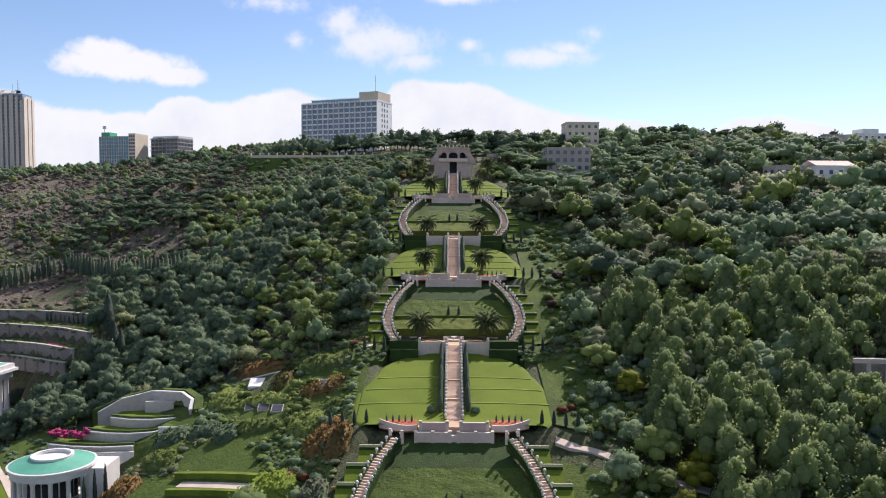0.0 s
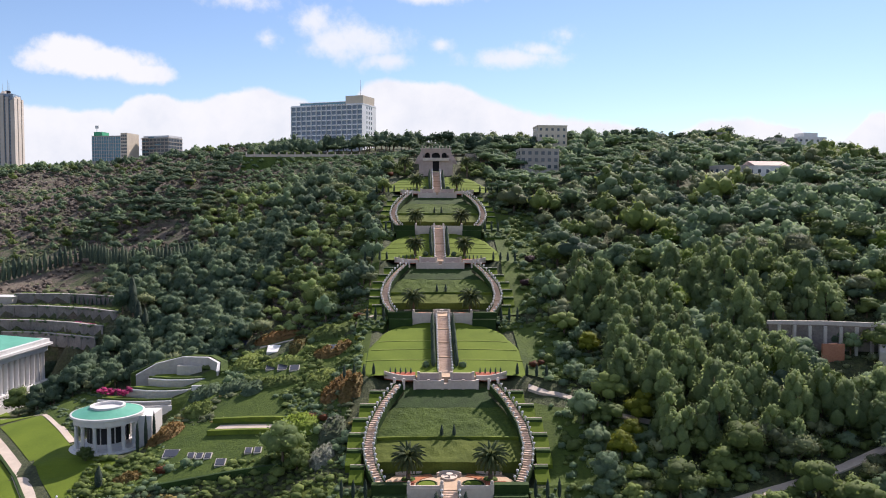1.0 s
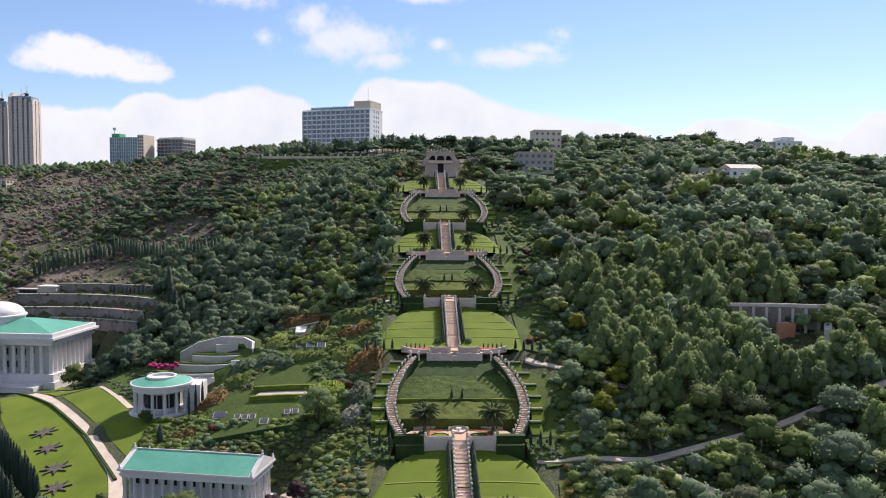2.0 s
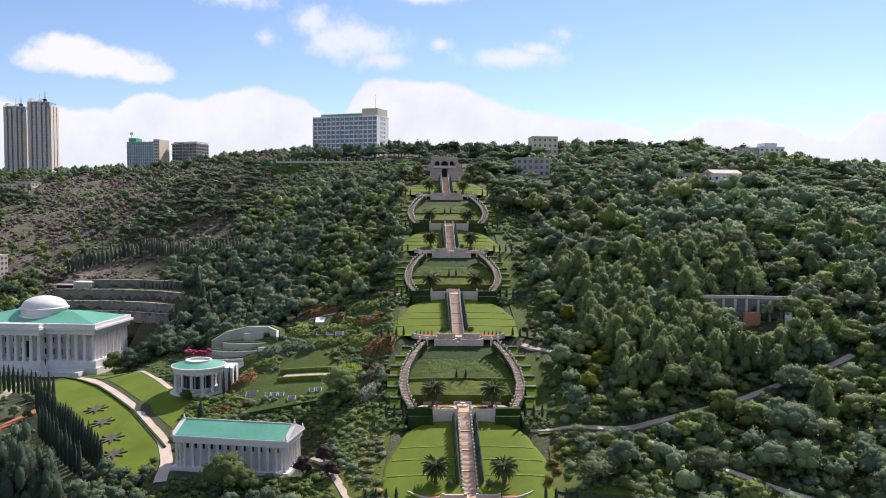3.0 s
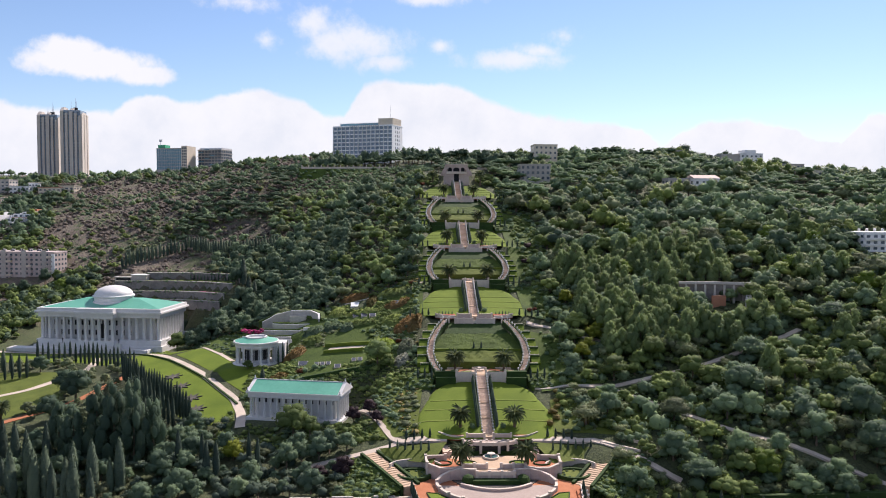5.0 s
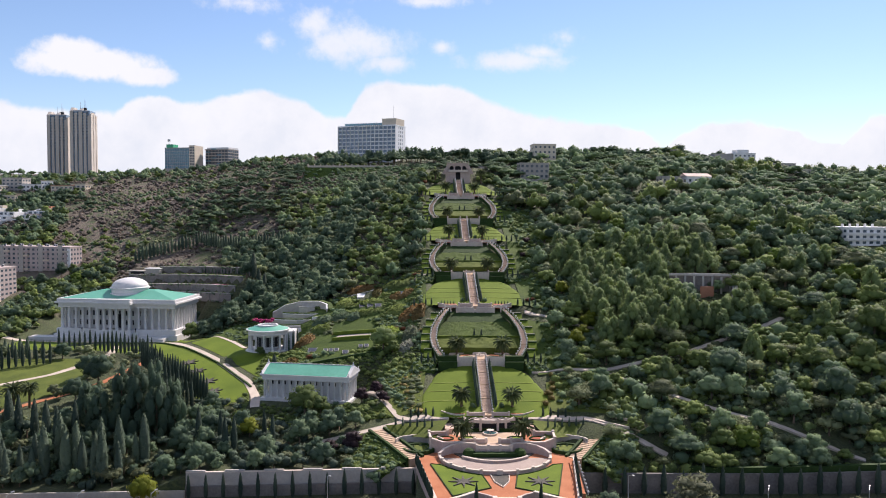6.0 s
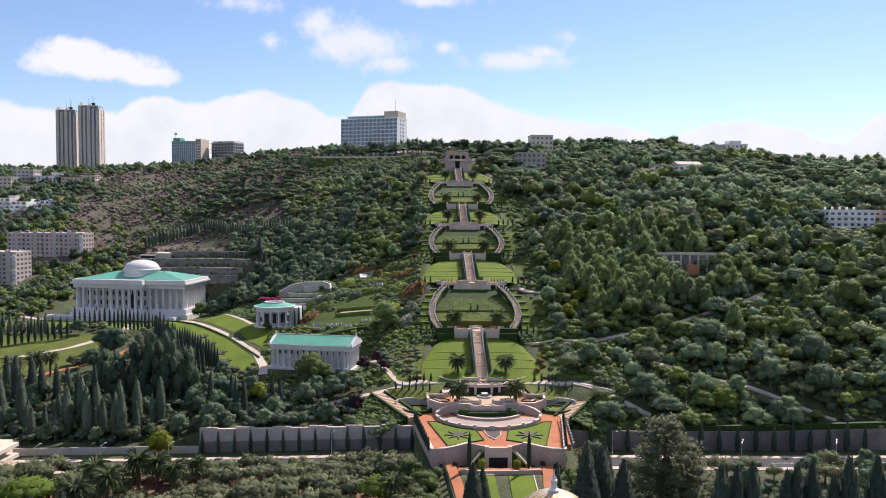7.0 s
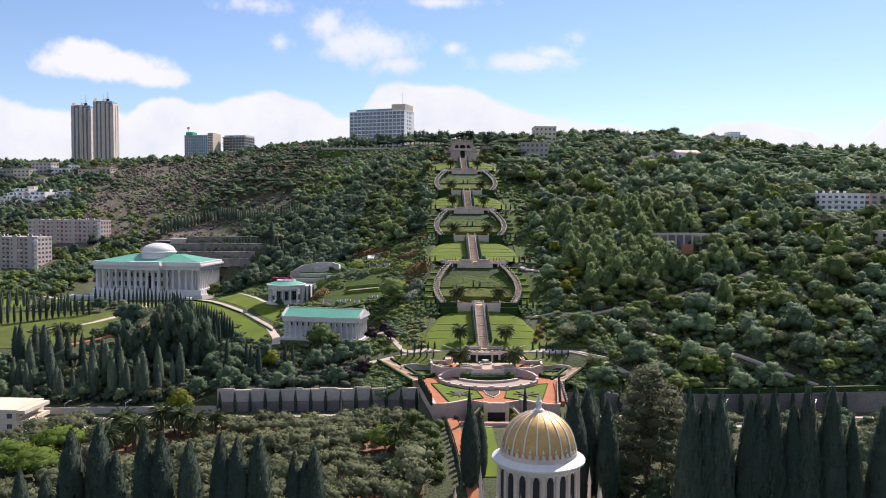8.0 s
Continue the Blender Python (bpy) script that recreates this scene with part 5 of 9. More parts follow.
for i in range(3):
    for f in range(8):
        part("end_window", Shape().box(27.72, -4.5 + 3.6 * i, 27 / 8 * f + 0.8, 27.82, -3.3 + 3.6 * i, 27 / 8 * f + 2.8), GLASS, hotel)
for i in range(14):
    part("sign_bar", Shape().box(-12 + 2.0 * i, -10.75, 26.6, -10.8 + 2.0 * i, -10.55, 27.7), CONCRETE, hotel)


TOWER = surface("tower_concrete", (0.46, 0.42, 0.37), (0.58, 0.53, 0.47), 0.85, 0.5, 0.05, 0.1)


def tower(name, at, w, d, h):
    """A high tower with vertical fins and window strips."""
    o = thing(name, "tall beige tower with vertical fins and dark window strips", "tower", at)
    part("core", Shape().box(-w / 2 + 1.2, -d / 2 + 1.2, -10, w / 2 - 1.2, d / 2 - 1.2, h + 1), HOTEL_GLASS, o)
    for k, (x0, x1) in enumerate(((-0.5, -0.36), (-0.27, -0.16), (-0.08, 0.08), (0.16, 0.27), (0.36, 0.5))):
        top_ = h - (0.0, 3.0, 1.0, 3.0, 6.0)[k]
        part("fin", Shape().box(w * x0, -d / 2, -10, w * x1, d / 2, top_), TOWER, o)
        part("fin_cap", Shape().add([(w * x0, -d / 2, top_), (w * x1, -d / 2, top_), (w * x1, d / 2, top_), (w * x0, d / 2, top_), (w * x0, -d / 5, top_ + 5), (w * x1, -d / 5, top_ + 5), (w * x1, d / 5, top_ + 5), (w * x0, d / 5, top_ + 5)],
                                    [(0, 1, 5, 4), (1, 2, 6, 5), (2, 3, 7, 6), (3, 0, 4, 7), (4, 5, 6, 7)]), TOWER, o, "slanted fin top")
    for y0, y1 in ((-0.5, -0.2), (-0.1, 0.2), (0.3, 0.5)):
        part("side_fin", Shape().box(w / 2 - 1.2, d * y0, -10, w / 2 + 0.6, d * y1, h - 3), TOWER, o)
    win = Shape().box(-0.75, -0.1, 0, 0.75, 0.15, 1.9).mesh("window", GLASS)
    for f in range(20):
        for x in (-0.315, -0.12, 0.12, 0.315):
            part("window", win, None, o, at=pose(w * x, -d / 2 + 1.12, h * f / 20 + 0.8))
    box_ = part("dish_box", Shape().lathe([(2.6, h + 1), (2.6, h + 5), (0.001, h + 5.2)], 12, 2, 0), SHADOW, o)
    for mx_, mh_ in ((2, 16), (-3, 12), (3.2, 13)):
        part("mast", Shape().lathe([(0.35, h + 3), (0.12, h + mh_)], 6, mx_, 0), METAL, box_, "thin roof mast")
    return o


tower("tower", pose(-435.5, 792, 137, 0, 0, 4), 24, 22, 74)
tower("tower", pose(-472, 812, 137, 0, 0, 4), 24, 22, 71)

office = block("office_block", "blue-green glass office block with a pale service core", 34, 18, 21.5, pose(-280, 675, 138, 0, 0, -12), CONCRETE, 7, 12, 3, (0.9, 0.85), GLASS_BLUE)
part("roof_box", Shape().box(-17, -6, 22.3, -9, 4, 26), GREENPAINT, office, "green painted roof box")
core_ = part("service_core", Shape().box(11, -9.3, 0, 17.2, 9.2, 24.5), CREAM, office, "pale service core with small windows")
for f in range(8):
    for i in range(3):
        part("core_window", Shape().box(11.6 + 1.9 * i, -9.4, 2.9 * f + 1.0, 12.9 + 1.9 * i, -9.28, 2.9 * f + 2.7), GLASS, core_)
for i in range(13):
    part("mullion", Shape().box(-17.0 + 2.3 * i, -9.35, 0, -16.7 + 2.3 * i, -9.05, 21.5), METAL, office)
part("sign", Shape().box(-14.3, -6, 26, -13.9, -5.6, 30).box(-15.5, -6.2, 29, -12.5, -5.4, 31.5), METAL, office)
office2 = block("office_block", "dark glass office block with deep balconies", 28, 20, 22, pose(-242, 685, 137, 0, 0, -20), CONCRETE, 7, 7, 5, (0.8, 0.7), GLASS)
for f in range(1, 8):
    part("floor_band", Shape().box(-14.6 + 2.5 * (f % 3 == 0), -11.2, 22 / 7 * f - 0.45, 14.6 - 2.0 * (f % 2), 10.4, 22 / 7 * f), CONCRETE, office2)
    part("balcony_screen", Shape().box(-13 + 7 * (f % 3), -11.3, 22 / 7 * f, -7 + 7 * (f % 3), -11.1, 22 / 7 * f + 1.1), GLASS_BLUE, office2)
part("roof_frame", Shape().box(-13, -9, 22.8, 14, 9.5, 24.4), WHITE, office2)
block("ridge_house", "flat-roofed cream block among pines on the ridge", 17.5, 14, 11.5, pose(69.5, 437, 136, 0, 0, 4), CREAM, 3, 5, 3, (0.4, 0.4))
block("ridge_house", "grey two-storey house with stepped windows below the ridge", 20.5, 12, 10.5, pose(53.5, 377, 119, 0, 0, 4), CONCRETE, 3, 6, 3, (0.5, 0.5))
h2 = block("ridge_house", "white house with a low pitched red roof", 16, 12, 8, pose(148.5, 317, 110.3, 0, 0, 6), WHITE, 2, 4, 2, (0.35, 0.4))
part("roof", Shape().add([(-8.4, -6.4, 8.8), (8.4, -6.4, 8.8), (8.4, 6.4, 8.8), (-8.4, 6.4, 8.8), (-8.4, 0, 11.0), (8.4, 0, 11.0)], [(0, 1, 5, 4), (2, 3, 4, 5), (0, 4, 3), (1, 2, 5)]), PINK, h2, "pinkish gabled roof")
block("ridge_house", "low grey house with a flat roof beside the pines", 13, 10, 8, pose(132.5, 319, 110.5, 0, 0, 6), CONCRETE, 2, 4, 2, (0.4, 0.4))
h3 = block("ridge_house", "white stepped modern house on the ridge", 18, 12, 9.5, pose(226, 438, 132.5, 0, 0, 6), WHITE, 3, 5, 3, (0.4, 0.4))
part("upper_storey", Shape().box(-5, -5, 10.3, 4, 5, 12.8), WHITE, h3)
part("side_block", Shape().box(-24, -5, -8, -9.2, 6, 9.5), CONCRETE, h3)
block("ridge_house", "long low grey house on the ridge", 20, 12, 6.5, pose(258, 440, 128.0, 0, 0, 10), CONCRETE, 2, 6, 2, (0.5, 0.4))
block("ridge_house", "small concrete lift house on the ridge", 5, 5, 10, pose(171, 432, 134), CONCRETE, 3, 1, 1, (0.3, 0.3))
h4 = block("hill_house", "white and cream apartment house on the wooded slope", 25, 16, 14, pose(196.5, 210, 75.5, 0, 0, 4), WHITE, 5, 7, 4, (0.5, 0.45))
for f in range(1, 5):
    part("balcony", Shape().box(-12.7, -9.4, 2.8 * f, 4, -8.0, 2.8 * f + 0.9), WHITE, h4)
for i in range(5):
    part("roof_tank", Shape().lathe([(0.6, 14.8), (0.6, 16.2), (0.001, 16.3)], 10, -9 + 4 * i, 2), WHITE, h4)
block("hill_house", "pink and cream apartment house among trees", 22, 16, 14, pose(223, 212, 75.5, 0, 0, 4), PINK, 5, 5, 3, (0.5, 0.45))
block("hill_house", "old stone house with a terrace among trees", 16, 10, 7, pose(200, 160, 64, 0, 0, 20), CREAM, 2, 4, 2, (0.4, 0.4))
block("hill_house", "stone house high on the wooded slope", 20, 10, 7, pose(225, 345, 118, 0, 0, 10), CREAM, 2, 4, 2, (0.4, 0.4))
apt_a = block("apartment_block", "grey concrete apartment block with rooftop tanks", 56, 14, 21, pose(-285.3, 361, 48.9, 0, 0, -8), APT, 7, 16, 4, (0.45, 0.45))
apt_b = block("apartment_block", "grey concrete apartment block with balconies", 41, 16, 20, pose(-298.0, 310, 39.6, 0, 0, -6), APT, 7, 13, 4, (0.5, 0.45))


def stepped_house(x, y, z, turn, w, floors, back, aside, trim):
    """A hillside house whose storeys step back and aside, each with a terrace, a parapet and window bays."""
    o = thing("stepped_house", "white terrace house stepping up the far slope", "building", pose(x, y, z, 0, 0, turn), "stepped houses")
    n = max(3, int(w / 4.4))
    for f in range(floors):
        x0, y0, h = aside * f, back * f, 3.3
        part("storey", Shape().box(x0 - w / 2, y0, h * f - (12 if f == 0 else 1), x0 + w / 2, y0 + 12, h * (f + 1)), WHITE, o)
        part("parapet", Shape().box(x0 - w / 2 - 0.3, y0 - 2.0, h * f - 0.5, x0 + w / 2 + 0.3, y0 - 1.5, h * f + 0.9), trim if f % 2 else WHITE, o)
        for i in range(n):
            part("window", Shape().box(x0 - w / 2 + w * (i + 0.2) / n, y0 - 0.1, h * f + 0.4, x0 - w / 2 + w * (i + 0.8) / n, y0 + 0.1, h * f + 2.6), GLASS, o)
        for i in range(0, n + 1, 2):
            part("dividing_wall", Shape().box(x0 - w / 2 + w * i / n - 0.2, y0 - 2.0, h * f - 0.5, x0 - w / 2 + w * i / n + 0.2, y0, h * f + 2.4), WHITE, o)
    part("roof_box", Shape().box(aside * floors - 4, back * floors + 3, 3.3 * floors - 1, aside * floors + 3, back * floors + 8, 3.3 * floors + 2.2), trim, o)


stepped_house(-380, 449, 73, -16, 15, 6, 4.6, 2.6, WHITE)
stepped_house(-400, 462, 76, -16, 14, 6, 4.6, 2.6, CREAM)
stepped_house(-351, 458, 80.5, -16, 16, 4, 4.8, 3.0, PINK)
stepped_house(-336, 462, 82, -16, 12, 4, 4.8, -1.6, ROOFTILE)
for x, y, z, w, h, mt, roof_ in ((-415, 553, 106, 17, 10.5, CREAM, WHITE), (-404, 569, 111, 21, 13, CONCRETE, CONCRETE), (-386, 566, 111.5, 24, 6.5, WHITE, WHITE), (-374, 571, 112, 9, 9.5, WHITE, CREAM), (-353, 557, 111, 22, 6, CREAM, ROOFTILE), (-338, 557, 112, 14, 6.5, CREAM, CREAM), (-392, 536, 102, 16, 5.5, CREAM, CREAM), (-436, 566, 108, 24, 9, CONCRETE, CREAM), (-458, 580, 111, 20, 8, CREAM, WHITE)):
    b = block("far_house", "pale flat-roofed house below the towers", w, 12, h, pose(x, y, z - 1.5, 0, 0, -10), mt, max(2, int(h / 3.1)), max(3, int(w / 4)), 3, (0.5, 0.42))
    part("roof", Shape().box(-w / 2 - 0.5, -6.5, h + 0.8, w / 2 + 0.5, 6.5, h + 1.2), roof_, b)

for ob_, w_, d_, fl_, step_ in ((apt_a, 56, 14, 7, 3.0), (apt_b, 41, 16, 7, 20 / 7)):
    for k in range(4):
        cx_ = -w_ / 2 + w_ * (k + 0.5) / 4
        part("stair_bay", Shape().box(cx_ - 1.6, -d_ / 2 - 0.5, -10, cx_ + 1.6, -d_ / 2 - 0.13, fl_ * step_ + 1.6), CONCRETE, ob_, "grey stair bay")
        for f in range(fl_):
            part("balcony", Shape().box(cx_ + 2.2, -d_ / 2 - 1.5, step_ * f + 0.1, cx_ + 5.6, -d_ / 2 - 0.13, step_ * f + 1.15), APT if (f + k) % 3 else CREAM, ob_)
    part("end_strip", Shape().box(w_ / 2 - 2.2, -d_ / 2 - 0.35, 0.5, w_ / 2 + 0.3, -d_ / 2 - 0.13, fl_ * step_ - 0.5), WHITE, ob_, "white end strip of windows")
for bx, by, bz, n_ in ((-285.3, 361, 70.7, 14), (-298.0, 310, 60.4, 10)):
    for i in range(n_):
        tank = thing("roof_tank", "small white rooftop water tank", "water tank", pose(bx - 20 + 40 * i / n_, by - 2 + 3 * (i % 2), bz), "roof tanks")
        part("tank", Shape().lathe([(0.5, 0), (0.5, 1.3), (0.001, 1.4)], 8), WHITE, tank)
        part("panel", Shape().add([(-0.6, -1.6, 0.1), (0.6, -1.6, 0.1), (0.6, -0.6, 1.0), (-0.6, -0.6, 1.0), (-0.6, -1.5, 0.0), (0.6, -1.5, 0.0), (0.6, -0.5, 0.9), (-0.6, -0.5, 0.9)], [(0, 1, 2, 3), (7, 6, 5, 4), (0, 4, 5, 1), (1, 5, 6, 2), (2, 6, 7, 3), (3, 7, 4, 0)]), PANEL, tank)

# near houses by the road
fb = block("roadside_house", "cream three-storey house with long balconies by the road", 22, 16, 10.5, pose(-166, 47, 3.2, 0, 0, -4), CREAM, 3, 5, 3, (0.4, 0.45), roof=0.5)
for f in range(3):
    part("balcony", Shape().box(11, -8, 3.5 * f + 2.6, 14.0, 6.5, 3.5 * f + 3.8), CREAM, fb)
for i in range(3):
    part("roof_tank", Shape().lathe([(0.7, 11.0), (0.7, 12.8), (0.001, 12.9)], 10, -6 + 2.2 * i, 1), WHITE, fb)
block("roadside_house", "low white house by the road behind cypresses", 26, 12, 5.5, pose(150, 38, 7.5, 0, 0, 2), WHITE, 2, 6, 3, (0.4, 0.4))

# ---- paths, walls and beds on the slopes ----
def ribbon(name, line, width, label, material=None, lift=0.18, kind="structure", category="path", edge=True):
    """A paved path that follows the ground."""
    pts = []
    for (x0, y0), (x1, y1) in zip(line, line[1:]):
        k = max(2, int(math.hypot(x1 - x0, y1 - y0) / 2.5))
        pts += [(x0 + (x1 - x0) * i / k, y0 + (y1 - y0) * i / k) for i in range(k)]
    pts.append(line[-1])
    for _ in range(3):
        pts = pts[:1] + [((a[0] + 2 * b[0] + c[0]) / 4, (a[1] + 2 * b[1] + c[1]) / 4) for a, b, c in zip(pts, pts[1:], pts[2:])] + pts[-1:]
    rows = []
    for i, p in enumerate(pts):
        a, b = Vector(pts[max(i - 1, 0)]), Vector(pts[min(i + 1, len(pts) - 1)])
        d = (b - a).normalized()
        nrm = Vector((-d.y, d.x)) * width / 2
        l, r = Vector(p) + nrm, Vector(p) - nrm
        zc = spot(*p)
        zl, zr = (zc + max(spot(*l), zc - 0.25 * width)) / 2 + lift, (zc + max(spot(*r), zc - 0.25 * width)) / 2 + lift
        rows.append([(l.x, l.y, zl - 0.7), (l.x, l.y, zl), (r.x, r.y, zr), (r.x, r.y, zr - 0.7)])
    PATHS.append((np.array(pts), width / 2 + 0.6))
    ob = solid(name, Shape().sheet(rows), material or PATHWAY, label, category, kind=kind)
    return ob


PATHS = []
ribbon("path", [(-262, 250), (-236, 231), (-205, 228.5), (-178, 229), (-160, 226), (-140, 203), (-115, 172), (-95, 143), (-89, 128), (-86, 112)], 3.5, "broad pale curved path between lawns")
ribbon("path", [(-45, 126), (-38, 112), (-30, 93.5), (-14, 93.5)], 3.2, "pale garden path winding beside the lawns")
ribbon("path", [(-30, 93.5), (-44, 89), (-62, 84)], 2.6, "pale garden path winding beside the lawns")
ribbon("path", [(14, 93.5), (27, 93), (37, 90), (48, 81), (58, 74)], 3.0, "pale garden path along a low wall")
ribbon("path", [(20, 127.6), (33, 124.4), (46.7, 121.3), (67, 126.9), (86, 131.8), (100, 136.8), (113.5, 140.1), (128, 146)], 2.4, "pale path climbing through the woods")
ribbon("path", [(46.5, 120), (51.6, 116.4), (60.5, 108.9), (72, 99.7), (80.6, 92.4), (90.7, 86), (102.3, 80.3), (122, 70)], 2.0, "pale path winding down through shrubs")
ribbon("path", [(22, 169), (30, 167), (38, 158), (50, 152)], 2.0, "pale path curving behind the oval")
ribbon("path", [(-150, 225), (-128, 214), (-106, 186)], 2.0, "narrow pale path to the round pavilion")
ribbon("path", [(-60, 222), (-40, 219), (-22, 213)], 1.6, "narrow pale path above the beds")
ribbon("path", [(-205, 150), (-185, 166), (-172, 190), (-176, 215)], 3.6, "pale path between cypress rows")
ribbon("path", [(-215, 100), (-185, 122), (-160, 150), (-150, 180)], 3.2, "red-brown garden path", GRAVEL)
w = thing("garden_wall", "low white stone wall with steps in the shrubs", "wall", kind="structure")
part("wall", Shape().wall([(36, 89.6), (42, 86.5), (47.6, 83.8)], 0.6, 19, [25.0, 24.5, 23.8]), STONE, w)
part("upper_wall", Shape().wall([(42.5, 91.2), (48.5, 88.0)], 0.6, 20, [26.2, 25.4]), STONE, w)

# lawns round the white buildings
def patch(poly, label, material=LAWN, lift=0.14, step=3.0, name="lawn"):
    """A piece of planted ground laid on the hillside inside a plan outline."""
    s = Shape()
    ys = [p[1] for p in poly]
    rows = []
    for y in np.linspace(min(ys) + 0.01, max(ys) - 0.01, int((max(ys) - min(ys)) / (step * 0.5)) + 2):
        cuts = sorted((xb - xa) * (y - ya) / (yb - ya) + xa for (xa, ya), (xb, yb) in zip(poly, poly[1:] + poly[:1]) if (ya > y) != (yb > y))
        rows.append((y, list(zip(cuts[::2], cuts[1::2]))))
    for (y0, a), (y1, b) in zip(rows, rows[1:]):
        if len(a) == len(b):
            for (l0, r0), (l1, r1) in zip(a, b):
                k = max(1, int((r0 - l0) / step))
                line = [[(l + (r - l) * i / k, y, spot(l + (r - l) * i / k, y) + lift) for i in range(k + 1)] for y, l, r in ((y0, l0, r0), (y1, l1, r1))]
                s.sheet(line)
    PATCHES.append(poly)
    return solid(name, s, material, label, "lawn" if material is LAWN else "ground", kind="structure", smooth=True)


PATCHES = []
patch([(-232, 229), (-160, 224), (-140, 200), (-115, 170), (-94, 141), (-91, 124), (-106, 119), (-120, 142), (-136, 168), (-152, 192), (-180, 206), (-230, 208)], "bright mown lawn beside the curved path")
patch([(-232, 234), (-205, 231), (-178, 231.5), (-158, 228), (-140, 207), (-128, 212), (-145, 229), (-152, 238), (-232, 236)], "mown lawn in front of the marble building")
patch([(-137.2, 205.6), (-112.6, 174.8), (-89.8, 144), (-84, 150), (-86, 170), (-100, 178), (-106, 184), (-126, 211)], "mown lawn below the round pavilion")
patch([(-146, 232), (-129, 215), (-108, 188.5), (-105, 200), (-106, 214), (-112, 240), (-130, 246)], "rough green bank of cover plants", COVER)
patch([(-300, 205), (-236, 200), (-234, 226), (-262, 242), (-300, 240)], "mown lawn by the cypress avenue")
patch([(-250, 130), (-190, 122), (-165, 150), (-180, 190), (-250, 190)], "mown lawn with small trees", MEADOW)
patch([(-90, 152), (-66, 150), (-26, 152), (-22, 205), (-50, 225), (-82, 214), (-84, 186)], "terraced beds of green cover plants", COVER)
patch([(-45, 97), (-24, 97), (-22, 128), (-30, 140), (-42, 134), (-36, 114)], "green cover beds beside the lawn", MEADOW)
patch([(22, 97), (46, 92), (60, 96), (44, 116), (24, 118)], "green cover beds beside the lawn", MEADOW)
patch([(22, 124), (46, 124), (50, 150), (36, 158), (22, 164)], "rough green slope beside the oval", COVER)
patch([(22, 172), (40, 170), (40, 206), (22, 208)], "green slope beside the lawn", COVER)
patch([(-44, 172), (-22, 172), (-22, 208), (-40, 206)], "green slope beside the lawn", COVER)
patch([(-40, 214), (-22, 214), (-22, 300), (-40, 296)], "green slope beside the terraces", COVER)
patch([(22, 214), (40, 214), (40, 300), (22, 300)], "green slope beside the terraces", COVER)
patch([(-120, -60), (-24, -60), (-20, 18), (-60, 40), (-130, 36)], "red-brown earth under the olive grove", EARTH, lift=0.1, step=5)

for x, y, r in ((-128, 172, 4.2), (-121, 160, 4.0), (-113, 147, 4.2), (-108, 136, 4.0), (-205, 150, 4.0)):
    star = []
    for i in range(16):
        q = 2 * math.pi * i / 16 + 0.3
        rr = r if i % 2 == 0 else r * 0.38
        star.append((x + rr * math.cos(q), y + rr * math.sin(q)))
    zz = [spot(*p) for p in star]
    solid("star_bed", Shape().prism(star, [z - 0.5 for z in zz], [z + 0.55 for z in zz]), STARBED, "dark eight-pointed star flower bed on the lawn", "flower bed", "star beds")

# retaining walls behind the domed building
HILL_WALLS = []
for line, za, zb in TIERS:
    px, py = zip(*line)
    xs = np.linspace(px[0], px[-1], 29)
    ys = np.interp(xs, px, py)
    ys = np.convolve(np.pad(ys, 2, mode="edge"), [0.1, 0.2, 0.4, 0.2, 0.1], "valid")
    HILL_WALLS.append(([(float(a_), float(b_)) for a_, b_ in zip(xs, ys)], [float(c_) for c_ in np.linspace(za, zb, 29)]))
for k, (line, zt) in enumerate(HILL_WALLS):
    w = thing("retaining_wall", "long curved grey stone retaining wall with trailing plants", "wall", group="hill walls", kind="structure")
    part("wall", Shape().wall(line, 0.8, [z - 5.2 for z in zt], zt), RUBBLE_PALE, w)
    part("coping", Shape().wall(line, 1.05, zt, [z + 0.2 for z in zt]), WALLSTONE, w)
    for i in range(0, 29, 4):
        part("buttress", Shape().box(line[i][0] - 0.35, line[i][1] - 0.75, zt[i] - 5.0, line[i][0] + 0.35, line[i][1] - 0.2, zt[i] - 0.3), RUBBLE_PALE, w)
    up = HILL_WALLS[k + 1] if k < 3 else None
    rear = [(x, float(np.interp(x, [q[0] for q in up[0]], [q[1] for q in up[0]])) - 0.2) if up else (x, y + 7) for x, y in line]
    bed_rows = [[(*q, z - 0.45) for q, z in zip(line, zt)], [((a_[0] + b_[0]) / 2, (a_[1] + b_[1]) / 2, z - 0.3) for a_, b_, z in zip(line, rear, zt)], [(*q, z + (0.0 if up else 0.1)) for q, z in zip(rear, zt)]]
    part("bed", Shape().sheet(bed_rows), COVER, w, "planted bed behind the wall", smooth=True)
hut = thing("site_hut", "long low white hut at the end of the retaining wall", "building", pose(-190.5, 314, 57.0, 0, 0, -8))
part("wall", Shape().box(-4.6, -3, -3, 4.6, 3, 2.4), CONCRETE, hut)
part("roof", Shape().box(-5.0, -3.6, 2.4, 5.0, 3.4, 2.7), WHITE, hut)
lean = part("lean_to", Shape().box(-15.5, -2.6, -3, -4.62, 3, 0.9), CONCRETE, hut, "low grey open-fronted lean-to")
# black slab paints the shade inside the lean-to
part("opening", Shape().box(-14.6, -2.75, -1.0, -5.6, -2.61, 0.5), SHADOW, lean)
part("roof", Shape().box(-16.2, -3.4, 0.9, -4.7, 3.2, 1.15), WALLSTONE, lean)

# curved white garden behind the round pavilion
gw = thing("curved_garden", "curved white garden walls with small lawns and flowers", "garden wall", pose(-84, 205, 0), kind="structure")
